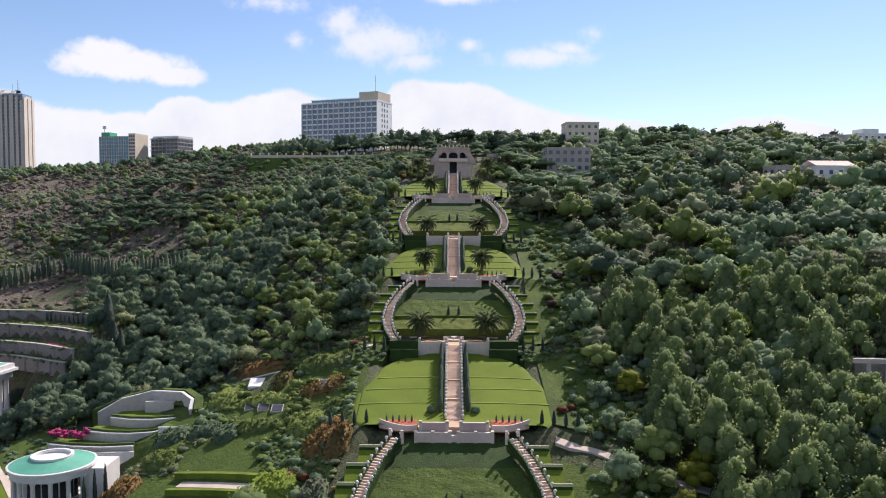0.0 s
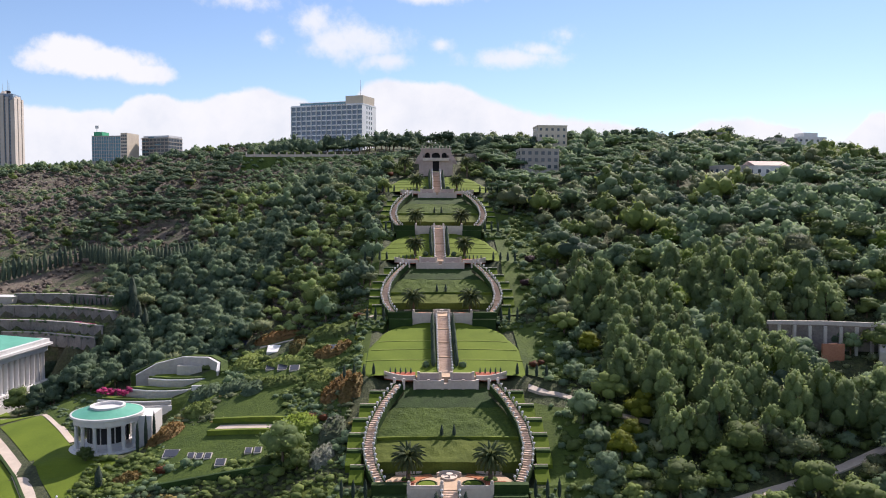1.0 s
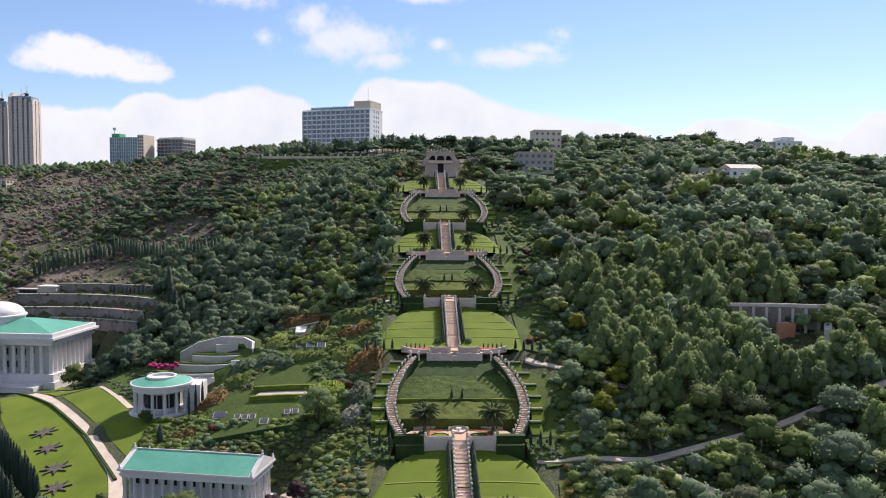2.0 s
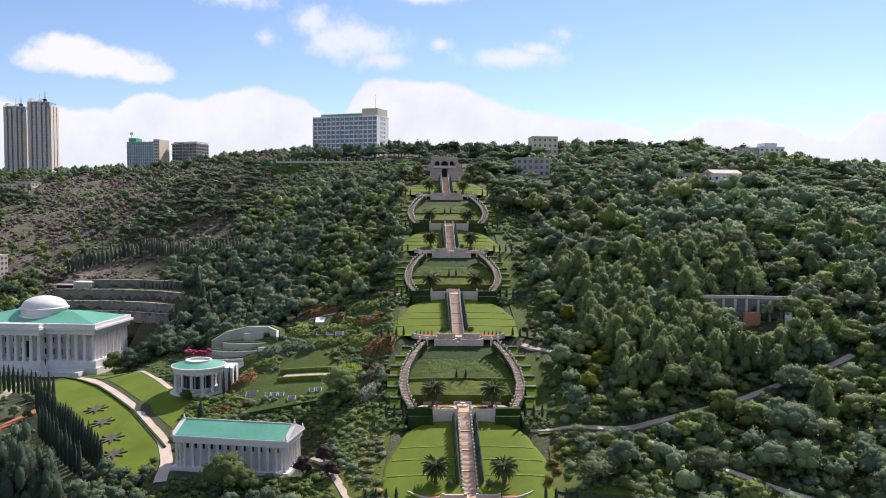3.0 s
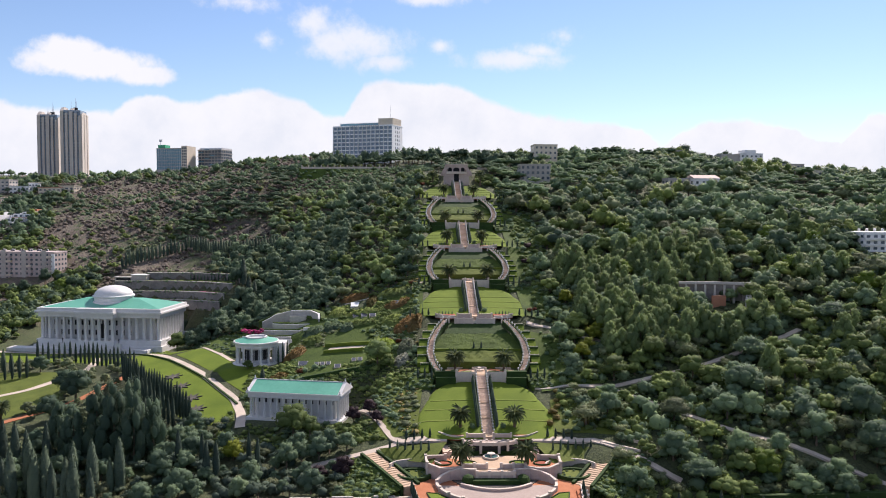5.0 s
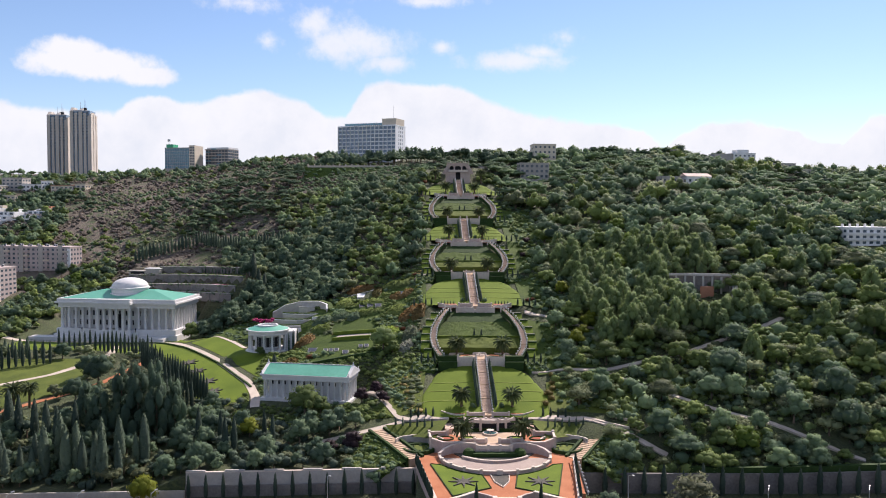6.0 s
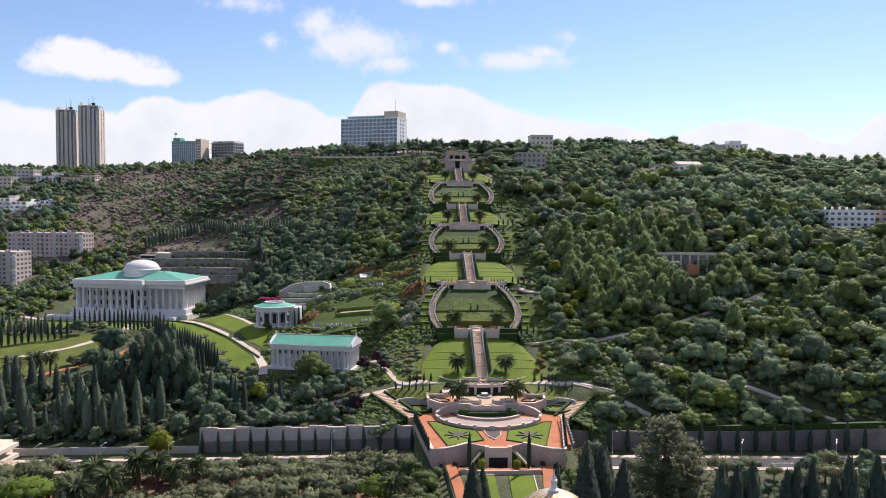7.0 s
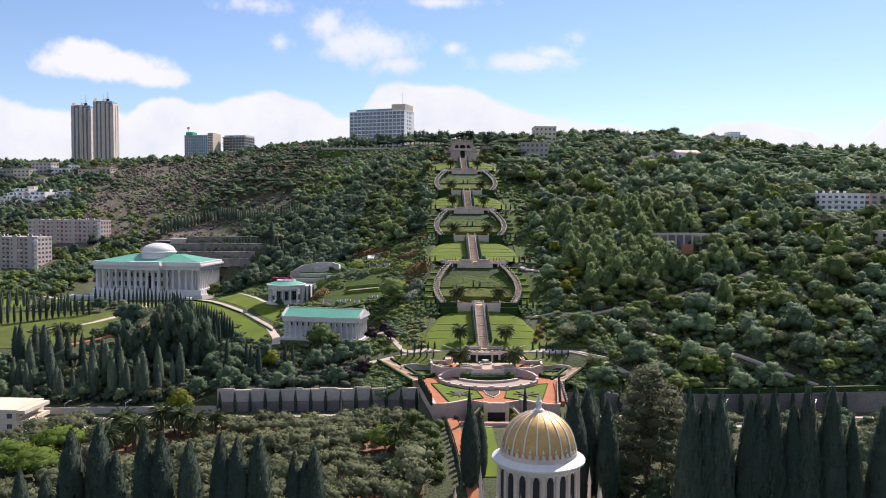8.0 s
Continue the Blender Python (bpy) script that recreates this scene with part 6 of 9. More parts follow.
# grey stone on the white back wall puts its shade into the colour
part("back_wall", Shape().wall([(-15, 11.5), (-9, 13.5), (-1, 15.5), (8, 13.5), (12.5, 8.5), (13, 5)], 0.7, 36, [45.0, 48.4, 50.2, 50.4, 49.6, 47.6]), WALLSTONE, gw)
part("back_coping", Shape().wall([(-15, 11.5), (-9, 13.5), (-1, 15.5), (8, 13.5), (12.5, 8.5), (13, 5)], 0.95, [45.0, 48.4, 50.2, 50.4, 49.6, 47.6], [45.25, 48.65, 50.45, 50.65, 49.85, 47.85]), MARBLE, gw)
part("hedge_band", Shape().wall([(-17, 13.0), (-9, 15.2), (-1, 17.2), (9, 15.2), (14, 9.6), (15, 5)], 2.2, 36, [45.5, 48.9, 50.7, 50.9, 50.1, 48.0]), HEDGE_MASS, gw, "thick hedge behind the curved wall")
part("niche", Shape().box(-2, 12.0, 42, 6, 14.6, 48.0), WALLSTONE, gw)
for line, top_, bed in (([(-9, 6.2), (-3, 4.3), (3, 4.3), (9, 6.2), (12.6, 9)], 45.3, [(-9, 6.4), (-3, 4.5), (3, 4.5), (9, 6.4), (12.4, 9.2), (8, 13.2), (-1, 15.0), (-9, 13)]),
                        ([(-14, 0.8), (-7, -1.4), (-1, -1.8), (4.5, -0.4), (7, 2.4)], 43.2, [(-14, 1.0), (-7, -1.2), (-1, -1.6), (4.4, -0.2), (6.8, 2.6), (3, 4.1), (-3, 4.1), (-9, 6.0), (-13, 6)]),
                        ([(-21, -4.0), (-14, -5.8), (-6, -6.4), (1.5, -5.2)], 41.0, [(-21, -3.8), (-14, -5.6), (-6, -6.2), (1.3, -5.0), (-1, -2.0), (-7, -1.6), (-14, 0.6), (-20, 1.5)])):
    # grey faces paint the shade below the white ledges
    part("terrace_wall", Shape().wall(line, 0.55, top_ - 7, top_ - 0.3), WALLSTONE, gw)
    part("ledge", Shape().wall(line, 0.8, top_ - 0.3, top_), MARBLE, gw, "curved white terrace ledge")
    part("terrace_lawn", Shape().prism(bed, top_ - 6, top_ - 0.3), LAWN, gw, "small curved lawn")
    part("hedge_line", Shape().wall([(x, y + 0.75) for x, y in line], 0.7, top_ - 1, top_ + 0.55), HEDGE_MASS, gw, "low hedge along the ledge")
    part("path_strip", Shape().wall([(x + 0.6, y + 2.2) for x, y in line[:-1]], 0.5, top_ - 1, top_ - 0.26), STONE, gw)
part("side_wall", Shape().box(6.5, -1, 36, 13, -0.4, 44.6), MARBLE, gw)
part("side_bed", Shape().box(6.8, -0.38, 36, 13, 3.8, 44.4), HEDGE_MASS, gw, "clipped green bed behind the wall")
part("loggia_wall", Shape().wall([(-21, -6.6), (-12, -7.6), (-3, -7.4), (2, -6.0)], 0.5, 34, [39.6, 39.9, 39.9, 39.7]), MARBLE, gw)
# loggia shade painted as a black slab
part("recess", Shape().box(-16, -6.9, 36.5, -6, -6.5, 39.6), SHADOW, gw, "near-black panel for the shaded loggia")


# skylights and beds on the garden slope
def skylight(x, y, w, d, material, label, frame_mat=None):
    z = spot(x, y)
    o = thing("skylight", label, "skylight", pose(x, y, z + 0.1, 17, 0, 4), "garden skylights")
    kerb_ = part("kerb", Shape().box(-w / 2, -d / 2, -0.6, w / 2, d / 2, 0.45), frame_mat or WALLSTONE, o)
    part("pane", Shape().box(-w / 2 + 0.22, -d / 2 + 0.22, 0.4, w / 2 - 0.22, d / 2 - 0.22, 0.55), material, kerb_)


skylight(-54.2, 216.5, 4.8, 5.0, WHITE, "white flat rooflight among hedges", MARBLE)
skylight(-66.6, 229, 6.0, 5.5, PANEL, "dark square rooflight among cover plants")
for x, y in ((-53.0, 203.8), (-49.0, 201.4), (-45.0, 199.0)):
    skylight(x, y, 3.0, 3.4, PANEL, "small dark rooflight with a pale frame")
skylight(-31.5, 204, 7.5, 4, PANEL, "dark wedge rooflight in the slope")
skylight(-72, 166.5, 4.0, 3.6, PANEL, "small dark rooflight with a pale frame")
for x, y in ((-65.8, 162.8), (-63.3, 161.6), (-60.8, 160.6), (-50.1, 158.6), (-47.6, 157.9)):
    skylight(x, y, 1.9, 2.6, PANEL, "small dark rooflight with a pale frame")
skylight(-56.5, 156.0, 2.6, 3.0, PANEL, "small dark rooflight with a pale frame")


def hedge_on(line, width, tall, label, material=None):
    pts = []
    for (x0, y0), (x1, y1) in zip(line, line[1:]):
        k = max(2, int(math.hypot(x1 - x0, y1 - y0) / 3))
        pts += [(x0 + (x1 - x0) * i / k, y0 + (y1 - y0) * i / k) for i in range(k)]
    pts.append(line[-1])
    zz = [spot(*p) for p in pts]
    return hedge("hedge", Shape().wall(pts, width, [z - 1 for z in zz], [z + tall for z in zz]), label, material, "garden hedges")


hedge_on([(-64, 179), (-43, 170.2)], 1.5, 1.2, "yellow-green clipped hedge beside a gravel strip", HEDGE_LIGHT)
hedge_on([(-64, 172.8), (-42.5, 164.2)], 1.5, 1.2, "yellow-green clipped hedge beside a gravel strip", HEDGE_LIGHT)
ribbon("path", [(-62, 175.4), (-43, 167.3)], 3.2, "grey gravel strip between hedges", lift=0.3)
hedge_on([(-70, 150), (-40, 148)], 1.2, 1.6, "clipped hedge above a low wall")
w = thing("garden_wall", "low white stone wall behind the temple", "wall", kind="structure")
part("wall", Shape().wall([(-86, 151), (-66, 150), (-50, 150)], 0.6, 20, [28.5, 29.5, 30.2]), WALLSTONE, w)
hedge_on([(-178, 223), (-160, 221), (-138, 198), (-113, 167), (-93, 138)], 0.8, 0.7, "low clipped hedge along the curved path")

# the wall and terrace half hidden in the right-hand woods
rw = thing("woodland_terrace", "grey stone terrace walls half hidden in the woods", "wall", kind="structure")
part("parapet", Shape().wall([(89, 176), (104, 173), (117, 169)], 0.8, [68.2, 68.4, 68.4], [69.2, 69.5, 69.5]), WALLSTONE, rw)
for i in range(7):
    part("pier", Shape().box(91.5 + 3.8 * i, 174.4 - 0.95 * i, 60, 92.3 + 3.8 * i, 175.0 - 0.95 * i, 68.2), WALLSTONE, rw)
# shade under the parapet is painted by this darker stone
part("screen", Shape().wall([(90, 178.6), (104, 176), (116, 172.5)], 0.5, 60, [68.2, 68.4, 68.4]), RUBBLE, rw, "dark shaded wall under the parapet")
part("side_wall", Shape().wall([(117.6, 169), (113.4, 161)], 2.2, 58, [69.5, 63.0]), WALLSTONE, rw)
part("brick_panel", Shape().box(101, 168.5, 58, 107, 169.2, 63.9), ROOFTILE, rw, "red brick screen wall")
part("shelf", Shape().prism([(90, 177), (118, 170), (120, 176), (92, 183)], 60, 68.3), RUBBLE, rw)
# the promenade below the ridge
pr = thing("promenade_wall", "pale parapet wall with lamps along the ridge promenade", "wall", kind="structure")
line = [(-116 + 10 * i, 456) for i in range(11)]
part("wall", Shape().wall(line, 0.5, 130.0, [131.5 + 0.08 * i for i in range(11)]), STONE, pr)
part("bank", Shape().sheet([[(-118 + 10.4 * i, 456.2, 130.4 + 0.06 * i) for i in range(11)], [(-118 + 10.4 * i, 447, spot(-118 + 10.4 * i, 447) - 0.5) for i in range(11)]]), COVER, pr, "planted bank below the parapet")
for i in range(0, 21):
    part("pier", Shape().box(-116.3 + 5 * i, 455.5, 130, -115.7 + 5 * i, 456.5, 132.8 + 0.04 * i), STONE, pr)
line = [(18 + 8 * i, 424 + 1.0 * i) for i in range(5)]
part("wall", Shape().wall(line, 0.5, 126, 131.4), STONE, pr)

# ---- plants ----
def ico():
    bm = bmesh.new()
    bmesh.ops.create_icosphere(bm, subdivisions=1, radius=1.0)
    v = np.array([q.co[:] for q in bm.verts])
    f = np.array([[q.index for q in g.verts] for g in bm.faces])
    bm.free()
    return v, f


ICO_V, ICO_F = ico()


def unit(v):
    return v / np.maximum(np.linalg.norm(v, axis=1), 1e-6)[:, None]


def clump(rng, blobs, leaves, size, core=0.86):
    """Crown of unit size: lumpy cores with many small leaf sprays standing off them; points, faces and rounded normals."""
    vs, fs, ns, k = [], [], [], 0
    total = sum(b[3] ** 2 for b in blobs)
    weigh = np.array([b[3] ** 3 for b in blobs])
    mid = (np.array([b[:3] for b in blobs]) * weigh[:, None]).sum(0) / weigh.sum() - (0, 0, 0.12)
    for cx, cy, cz, r, sq in blobs:
        here = np.array((cx, cy, cz))
        v = ICO_V * (core + 0.28 * (rng.random((len(ICO_V), 1)) - 0.5)) * r
        v[:, 2] *= sq
        vs.append(v + here)
        fs.append(ICO_F + k)
        ns.append(unit(0.75 * ICO_V * (1, 1, 1 / sq) + 0.5 * unit(v + here - mid)))
        k += len(v)
        m = int(leaves * r * r / total)
        d = unit(rng.normal(size=(m, 3)))
        c = d * r * (0.86 + 0.26 * rng.random((m, 1)))
        c[:, 2] *= sq
        c += here
        a = rng.normal(size=(m, 3))
        a -= (a * d).sum(1)[:, None] * d * 0.6
        a = unit(a)
        b = unit(np.cross(d + 0.5 * rng.normal(size=(m, 3)), a))
        s = size * (0.6 + 0.8 * rng.random((m, 1)))
        tri = np.stack([c - a * s, c + a * s, c + b * s * 1.5 + d * s * 0.5], 1)
        turn = (np.cross(tri[:, 1] - tri[:, 0], tri[:, 2] - tri[:, 0]) * d).sum(1) < 0
        tri[turn] = tri[turn][:, ::-1]
        nr = unit(0.72 * d * (1, 1, 1 / sq) + 0.5 * unit(c - mid) + 0.34 * rng.normal(size=(m, 3)))
        vs.append(tri.reshape(-1, 3))
        fs.append(np.arange(3 * m).reshape(-1, 3) + k)
        ns.append(np.repeat(nr, 3, axis=0))
        k += 3 * m
    return np.concatenate(vs), np.concatenate(fs), np.concatenate(ns)


def stem(r0, r1, h, n=5, lean=(0, 0), base=-0.08):
    q = 2 * np.pi * np.arange(n) / n
    ring = np.stack([np.cos(q), np.sin(q), 0 * q], 1)
    v = np.concatenate([ring * r0 + (0, 0, base), ring * r1 + (lean[0], lean[1], h)])
    f = [[i, (i + 1) % n, n + (i + 1) % n] for i in range(n)] + [[i, n + (i + 1) % n, n + i] for i in range(n)]
    return v, np.array(f)


def joined(pieces):
    out, k = [[] for _ in pieces[0]], 0
    for piece in pieces:
        for lst, arr in zip(out, piece):
            lst.append(arr + k if lst is out[1] else arr)
        k += len(piece[0])
    return tuple(np.concatenate(lst) for lst in out)


def limbs(rng, h, spread, n, r):
    out = [stem(r, r * 0.6, h * 0.55)]
    for i in range(n):
        q = 2 * math.pi * (i + rng.random()) / n
        v, f = stem(r * 0.5, r * 0.15, 1.0, 4, base=0)
        t = v[:, 2:3]
        v = v * (1, 1, 0) + np.array([0, 0, h * 0.5]) * (1 - t) + np.array([spread * math.cos(q), spread * math.sin(q), h * 0.9]) * t
        out.append((v, f))
    return joined(out)


def spindle(rng, rings=11, n=9, leaves=300, blunt=False, spray=1.0):
    """A columnar crown of unit height: an uneven tapered body with upright sprays."""
    h = np.linspace(0.03, 1.0, rings)
    r = 0.092 * np.clip(np.interp(h, [0.03, 0.12, 0.32, 0.55, 0.75, 0.9, 1.0], [0.45, 0.82, 1.0, 0.93, 0.7, 0.36, 0.02]), 0.02, 1)
    if blunt:
        r = 0.092 * np.interp(h, [0.03, 0.2, 0.45, 0.7, 0.86, 0.95, 1.0], [0.5, 0.9, 1.0, 0.86, 0.6, 0.34, 0.04])
    q = 2 * np.pi * np.arange(n) / n
    bulge = 1 + 0.16 * (rng.random((rings, n)) - 0.5) + 0.08 * np.sin(3 * q + 6 * rng.random())[None, :]
    body = np.stack([r[:, None] * bulge * np.cos(q), r[:, None] * bulge * np.sin(q), h[:, None] + 0.02 * (rng.random((rings, n)) - 0.5)], 2).reshape(-1, 3)
    f = []
    for i in range(rings - 1):
        for k in range(n):
            a, b = i * n + k, i * n + (k + 1) % n
            f += [(a, b, b + n), (a, b + n, a + n)]
    z = 0.04 + 0.95 * rng.random(leaves) ** 1.15
    a = 6.283 * rng.random(leaves)
    rr = np.interp(z, h, r) * (0.92 + 0.22 * rng.random(leaves))
    d = np.stack([np.cos(a), np.sin(a), 0 * a], 1)
    c = d * rr[:, None] + np.stack([0 * a, 0 * a, z], 1)
    side = np.stack([-np.sin(a), np.cos(a), 0.3 * rng.normal(size=leaves)], 1)
    s = (0.012 + 0.012 * rng.random((leaves, 1))) * spray
    tip = c + s * (2.4 if spray == 1 else 5.0) * np.stack([0 * a, 0 * a, 1 + 0 * a], 1) + d * s * (0.2 + 0.8 * rng.random((leaves, 1)))
    if blunt:
        tip = c + s * 1.8 * rng.normal(size=(leaves, 3)) * (0.8, 0.8, 0.8) + s * 1.4 * np.stack([0 * a, 0 * a, 1 + 0 * a], 1)
    tri = np.stack([c - side * s, c + side * s, tip], 1)
    turn = (np.cross(tri[:, 1] - tri[:, 0], tri[:, 2] - tri[:, 0]) * d).sum(1) < 0
    tri[turn] = tri[turn][:, ::-1]
    up = np.interp(z, [0.3, 1.0], [0.1, 0.7])[:, None] * (0, 0, 1)
    nr = np.repeat(unit(d + up + 0.3 * rng.normal(size=(leaves, 3))), 3, axis=0)
    lift = np.repeat(np.interp(h, [0.3, 1.0], [0.1, 0.7]), n)[:, None] * (0, 0, 1)
    nb = unit(unit(body * (1, 1, 0)) + lift)
    return np.concatenate([body, tri.reshape(-1, 3)]), np.concatenate([np.array(f), np.arange(3 * leaves).reshape(-1, 3) + len(body)]), np.concatenate([nb, nr])


def kinds(seed):
    """Templates of every kind of plant, of about 1 m radius or height: crown, wood."""
    rng = np.random.default_rng(seed)
    R = lambda a, b: a + (b - a) * rng.random()  # noqa: E731
    out = {k: [] for k in ("shrub", "scrub", "round", "umbrella", "young", "olive", "cypress", "tuft", "far", "cedar", "round_near", "olive_near", "shrub_near", "cypress_small", "dome", "cypress_near", "conifer")}
    for _ in range(5):
        b = [(0, 0, 0.45, 0.72, 0.85)] + [(R(-.5, .5), R(-.5, .5), R(.25, .6), R(.35, .5), 0.85) for _ in range(3)]
        out["shrub_near"].append((clump(rng, b, 300, 0.06), None))
        out["shrub"].append((clump(rng, b, 96, 0.09), None))
        b = [(0, 0, 0.35, 0.75, 0.75), (R(-.5, .5), R(-.5, .5), R(.2, .4), R(.4, .55), 0.75)]
        out["scrub"].append((clump(rng, b, 18, 0.16), None))
        b = [(0, 0, 1.15, 0.70, 0.9)] + [(0.64 * math.cos(q), 0.64 * math.sin(q), R(.75, 1.3), R(.36, .52), 0.85) for q in np.arange(6) * 1.047 + R(0, 1)] + [(0.3 * math.cos(q), 0.3 * math.sin(q), R(1.45, 1.7), R(.34, .44), 0.8) for q in np.arange(3) * 2.09 + R(0, 2)]
        out["round_near"].append((clump(rng, b, 760, 0.05), limbs(rng, 1.2, 0.5, 4, 0.085)))
        out["round"].append((clump(rng, b, 270, 0.07), limbs(rng, 1.2, 0.5, 3, 0.085)))
        b = [(0, 0, 0.95, 0.66, 0.85)] + [(0.58 * math.cos(q), 0.58 * math.sin(q), R(.65, 1.15), R(.36, .54), 0.85) for q in np.arange(5) * 1.257 + R(0, 1)] + [(R(-.3, .3), R(-.3, .3), R(1.3, 1.5), R(.3, .42), 0.8)]
        out["far"].append((clump(rng, b, 120, 0.095), stem(0.09, 0.06, 0.7)))
        b = [(0, 0, 1.42, 0.62, 0.40)] + [(R(.5, .78) * math.cos(q), R(.5, .78) * math.sin(q), R(1.26, 1.48), R(.30, .42), 0.5) for q in np.arange(7) * 0.9 + R(0, 1)] + [(R(-.4, .4), R(-.4, .4), R(1.58, 1.7), R(.28, .38), 0.45) for _ in range(2)]
        out["umbrella"].append((clump(rng, b, 120, 0.085), limbs(rng, 1.4, 0.6, 3, 0.06)))
        b = []
        for i in range(19):
            g = i / 18
            q, u = 2.4 * i + R(-.4, .4), (0.66 - 0.5 * g) * R(0.65, 1.15)
            b.append((u * math.cos(q), u * math.sin(q), 0.5 + 1.55 * g + R(-.12, .12), (0.40 - 0.20 * g) * R(0.8, 1.15), R(1.15, 1.6)))
        out["young"].append((clump(rng, b, 950, 0.042, core=0.78), stem(0.07, 0.03, 1.6)))
        b = []
        for i in range(30):
            g = i / 29
            q, u = 2.4 * i + R(-.4, .4), (0.7 - 0.5 * g) * R(0.6, 1.15)
            b.append((u * math.cos(q), u * math.sin(q), 0.35 + 1.7 * g + R(-.15, .15), (0.36 - 0.17 * g) * R(0.75, 1.15), R(1.1, 1.7)))
        out["conifer"].append((clump(rng, b, 2600, 0.028, core=0.78), stem(0.07, 0.03, 1.6)))
        b = [(0, 0, 0.95, 0.62, 0.8)] + [(0.6 * math.cos(q), 0.6 * math.sin(q), R(.75, 1.2), R(.32, .48), 0.8) for q in np.arange(6) * 1.05 + R(0, 1)]
        out["olive_near"].append((clump(rng, b, 850, 0.045, core=0.74), limbs(rng, 0.9, 0.45, 4, 0.10)))
        out["olive"].append((clump(rng, b, 190, 0.075, core=0.8), limbs(rng, 0.9, 0.45, 3, 0.10)))
        out["cypress_small"].append((spindle(rng, 8, 8, 80), None))
        out["cypress_near"].append((spindle(rng, 13, 10, 1900, spray=0.42), stem(0.02, 0.015, 0.12)))
        out["cypress"].append((spindle(rng), stem(0.02, 0.015, 0.12)))
        b = [(0, 0, 1.2, 0.3, 2.6)]
        for i in range(40):
            g = i / 39
            q, u = 2.4 * i, (0.82 - 0.7 * g) * R(0.55, 1.1)
            b.append((u * math.cos(q), u * math.sin(q), 0.45 + 1.75 * g + 0.25 * u, (0.30 - 0.14 * g) * R(0.8, 1.2), 0.6))
        out["cedar"].append((clump(rng, b, 7000, 0.022, core=0.6), stem(0.07, 0.03, 1.9)))
        b = [(0, 0, 1.0, 0.75, 0.62)] + [(0.62 * math.cos(q), 0.62 * math.sin(q), R(.82, 1.0), R(.36, .46), 0.62) for q in np.arange(9) * 0.698 + R(0, 1)] + [(R(.1, .4) * math.cos(q), R(.1, .4) * math.sin(q), R(1.12, 1.28), R(.34, .44), 0.6) for q in np.arange(5) * 1.256]
        out["dome"].append((clump(rng, b, 900, 0.05), limbs(rng, 1.0, 0.5, 5, 0.06)))
        b = [(0, 0, 0.25, 0.8, 0.6)]
        out["tuft"].append((clump(rng, b, 9, 0.2), None))
    return out


KINDS = kinds(7)


def raw_mesh(name, v, f, nrm=None, mats=(), mat_index=None, tint=None):
    me = bpy.data.meshes.new(name)
    me.vertices.add(len(v))
    me.vertices.foreach_set("co", np.ascontiguousarray(v, np.float32).ravel())
    me.loops.add(3 * len(f))
    me.loops.foreach_set("vertex_index", np.ascontiguousarray(f, np.int32).ravel())
    me.polygons.add(len(f))
    me.polygons.foreach_set("loop_start", np.arange(0, 3 * len(f), 3, dtype=np.int32))
    for m in mats:
        me.materials.append(m)
    if mat_index is not None:
        me.polygons.foreach_set("material_index", np.ascontiguousarray(mat_index, np.int32))
    me.polygons.foreach_set("use_smooth", np.ones(len(f), bool))
    if tint is not None:
        me.attributes.new("tint", "FLOAT", "POINT").data.foreach_set("value", np.ascontiguousarray(tint, np.float32))
    me.update(calc_edges=True)
    if nrm is not None:
        me.attributes.new("custom_normal", "FLOAT_VECTOR", "POINT").data.foreach_set("vector", np.ascontiguousarray(nrm, np.float32).ravel())
    return me


def bark_normals(v):
    return unit(v * (1, 1, 0) + (1e-4, 0, 0.05))


def growth(name, kind, places, material, label, category, level=None):
    """Plants past counting as one mesh: rows of x, y, radius, height factor."""
    rng = np.random.default_rng(len(places) + len(name))
    vs, fs, ns, ms, ts, k = [], [], [], [], [], 0
    P = np.asarray(places, float)
    Z = land(P[:, 0], P[:, 1]) - 0.15 if level is None else np.asarray(level, float)
    for (x, y, r, tall), z in zip(P, Z):
        crown, wood = KINDS[kind][rng.integers(5)]
        q = rng.random() * 6.283
        t = rng.random()
        for piece, m in ((crown, 0), (wood, 1)):
            if piece is None:
                continue
            v, f = piece[:2]
            nr = piece[2] if m == 0 else bark_normals(v)
            c, s = math.cos(q), math.sin(q)
            ns.append(unit(np.stack([nr[:, 0] * c - nr[:, 1] * s, nr[:, 0] * s + nr[:, 1] * c, nr[:, 2] / tall], 1)))
            w = np.stack([(v[:, 0] * c - v[:, 1] * s) * r, (v[:, 0] * s + v[:, 1] * c) * r, v[:, 2] * r * tall], 1) + (x, y, z)
            vs.append(w), fs.append(f + k), ms.append(np.full(len(f), m)), ts.append(np.full(len(v), t))
            k += len(v)
    me = raw_mesh(name, np.concatenate(vs), np.concatenate(fs), np.concatenate(ns), [material, BARK], np.concatenate(ms), np.concatenate(ts))
    return tagged(new(name, me), label, category, kind="stuff")


PROTO = {}


def plant(name, kind, x, y, r, tall, material, label, category="tree", group="", z=None, sink=0.15, variant=None):
    """One tree or shrub as a thing of its own, with crown and trunk."""
    v = random.randrange(5) if variant is None else variant
    key = (kind, v, material.name)
    if key not in PROTO:
        crown, wood = KINDS[kind][v]
        PROTO[key] = (raw_mesh("crown", *crown, [material]), raw_mesh("trunk", *wood, bark_normals(wood[0]), [BARK]) if wood else None)
    crown, wood = PROTO[key]
    o = thing(name, label, category, Matrix.Translation((x, y, (spot(x, y) if z is None else z) - sink)) @ Matrix.Rotation(random.random() * 6.283, 4, "Z") @ Matrix.Diagonal((r, r, r * tall, 1)), group)
    part("crown", crown, None, o)
    if wood:
        part("trunk", wood, None, o)
    return o


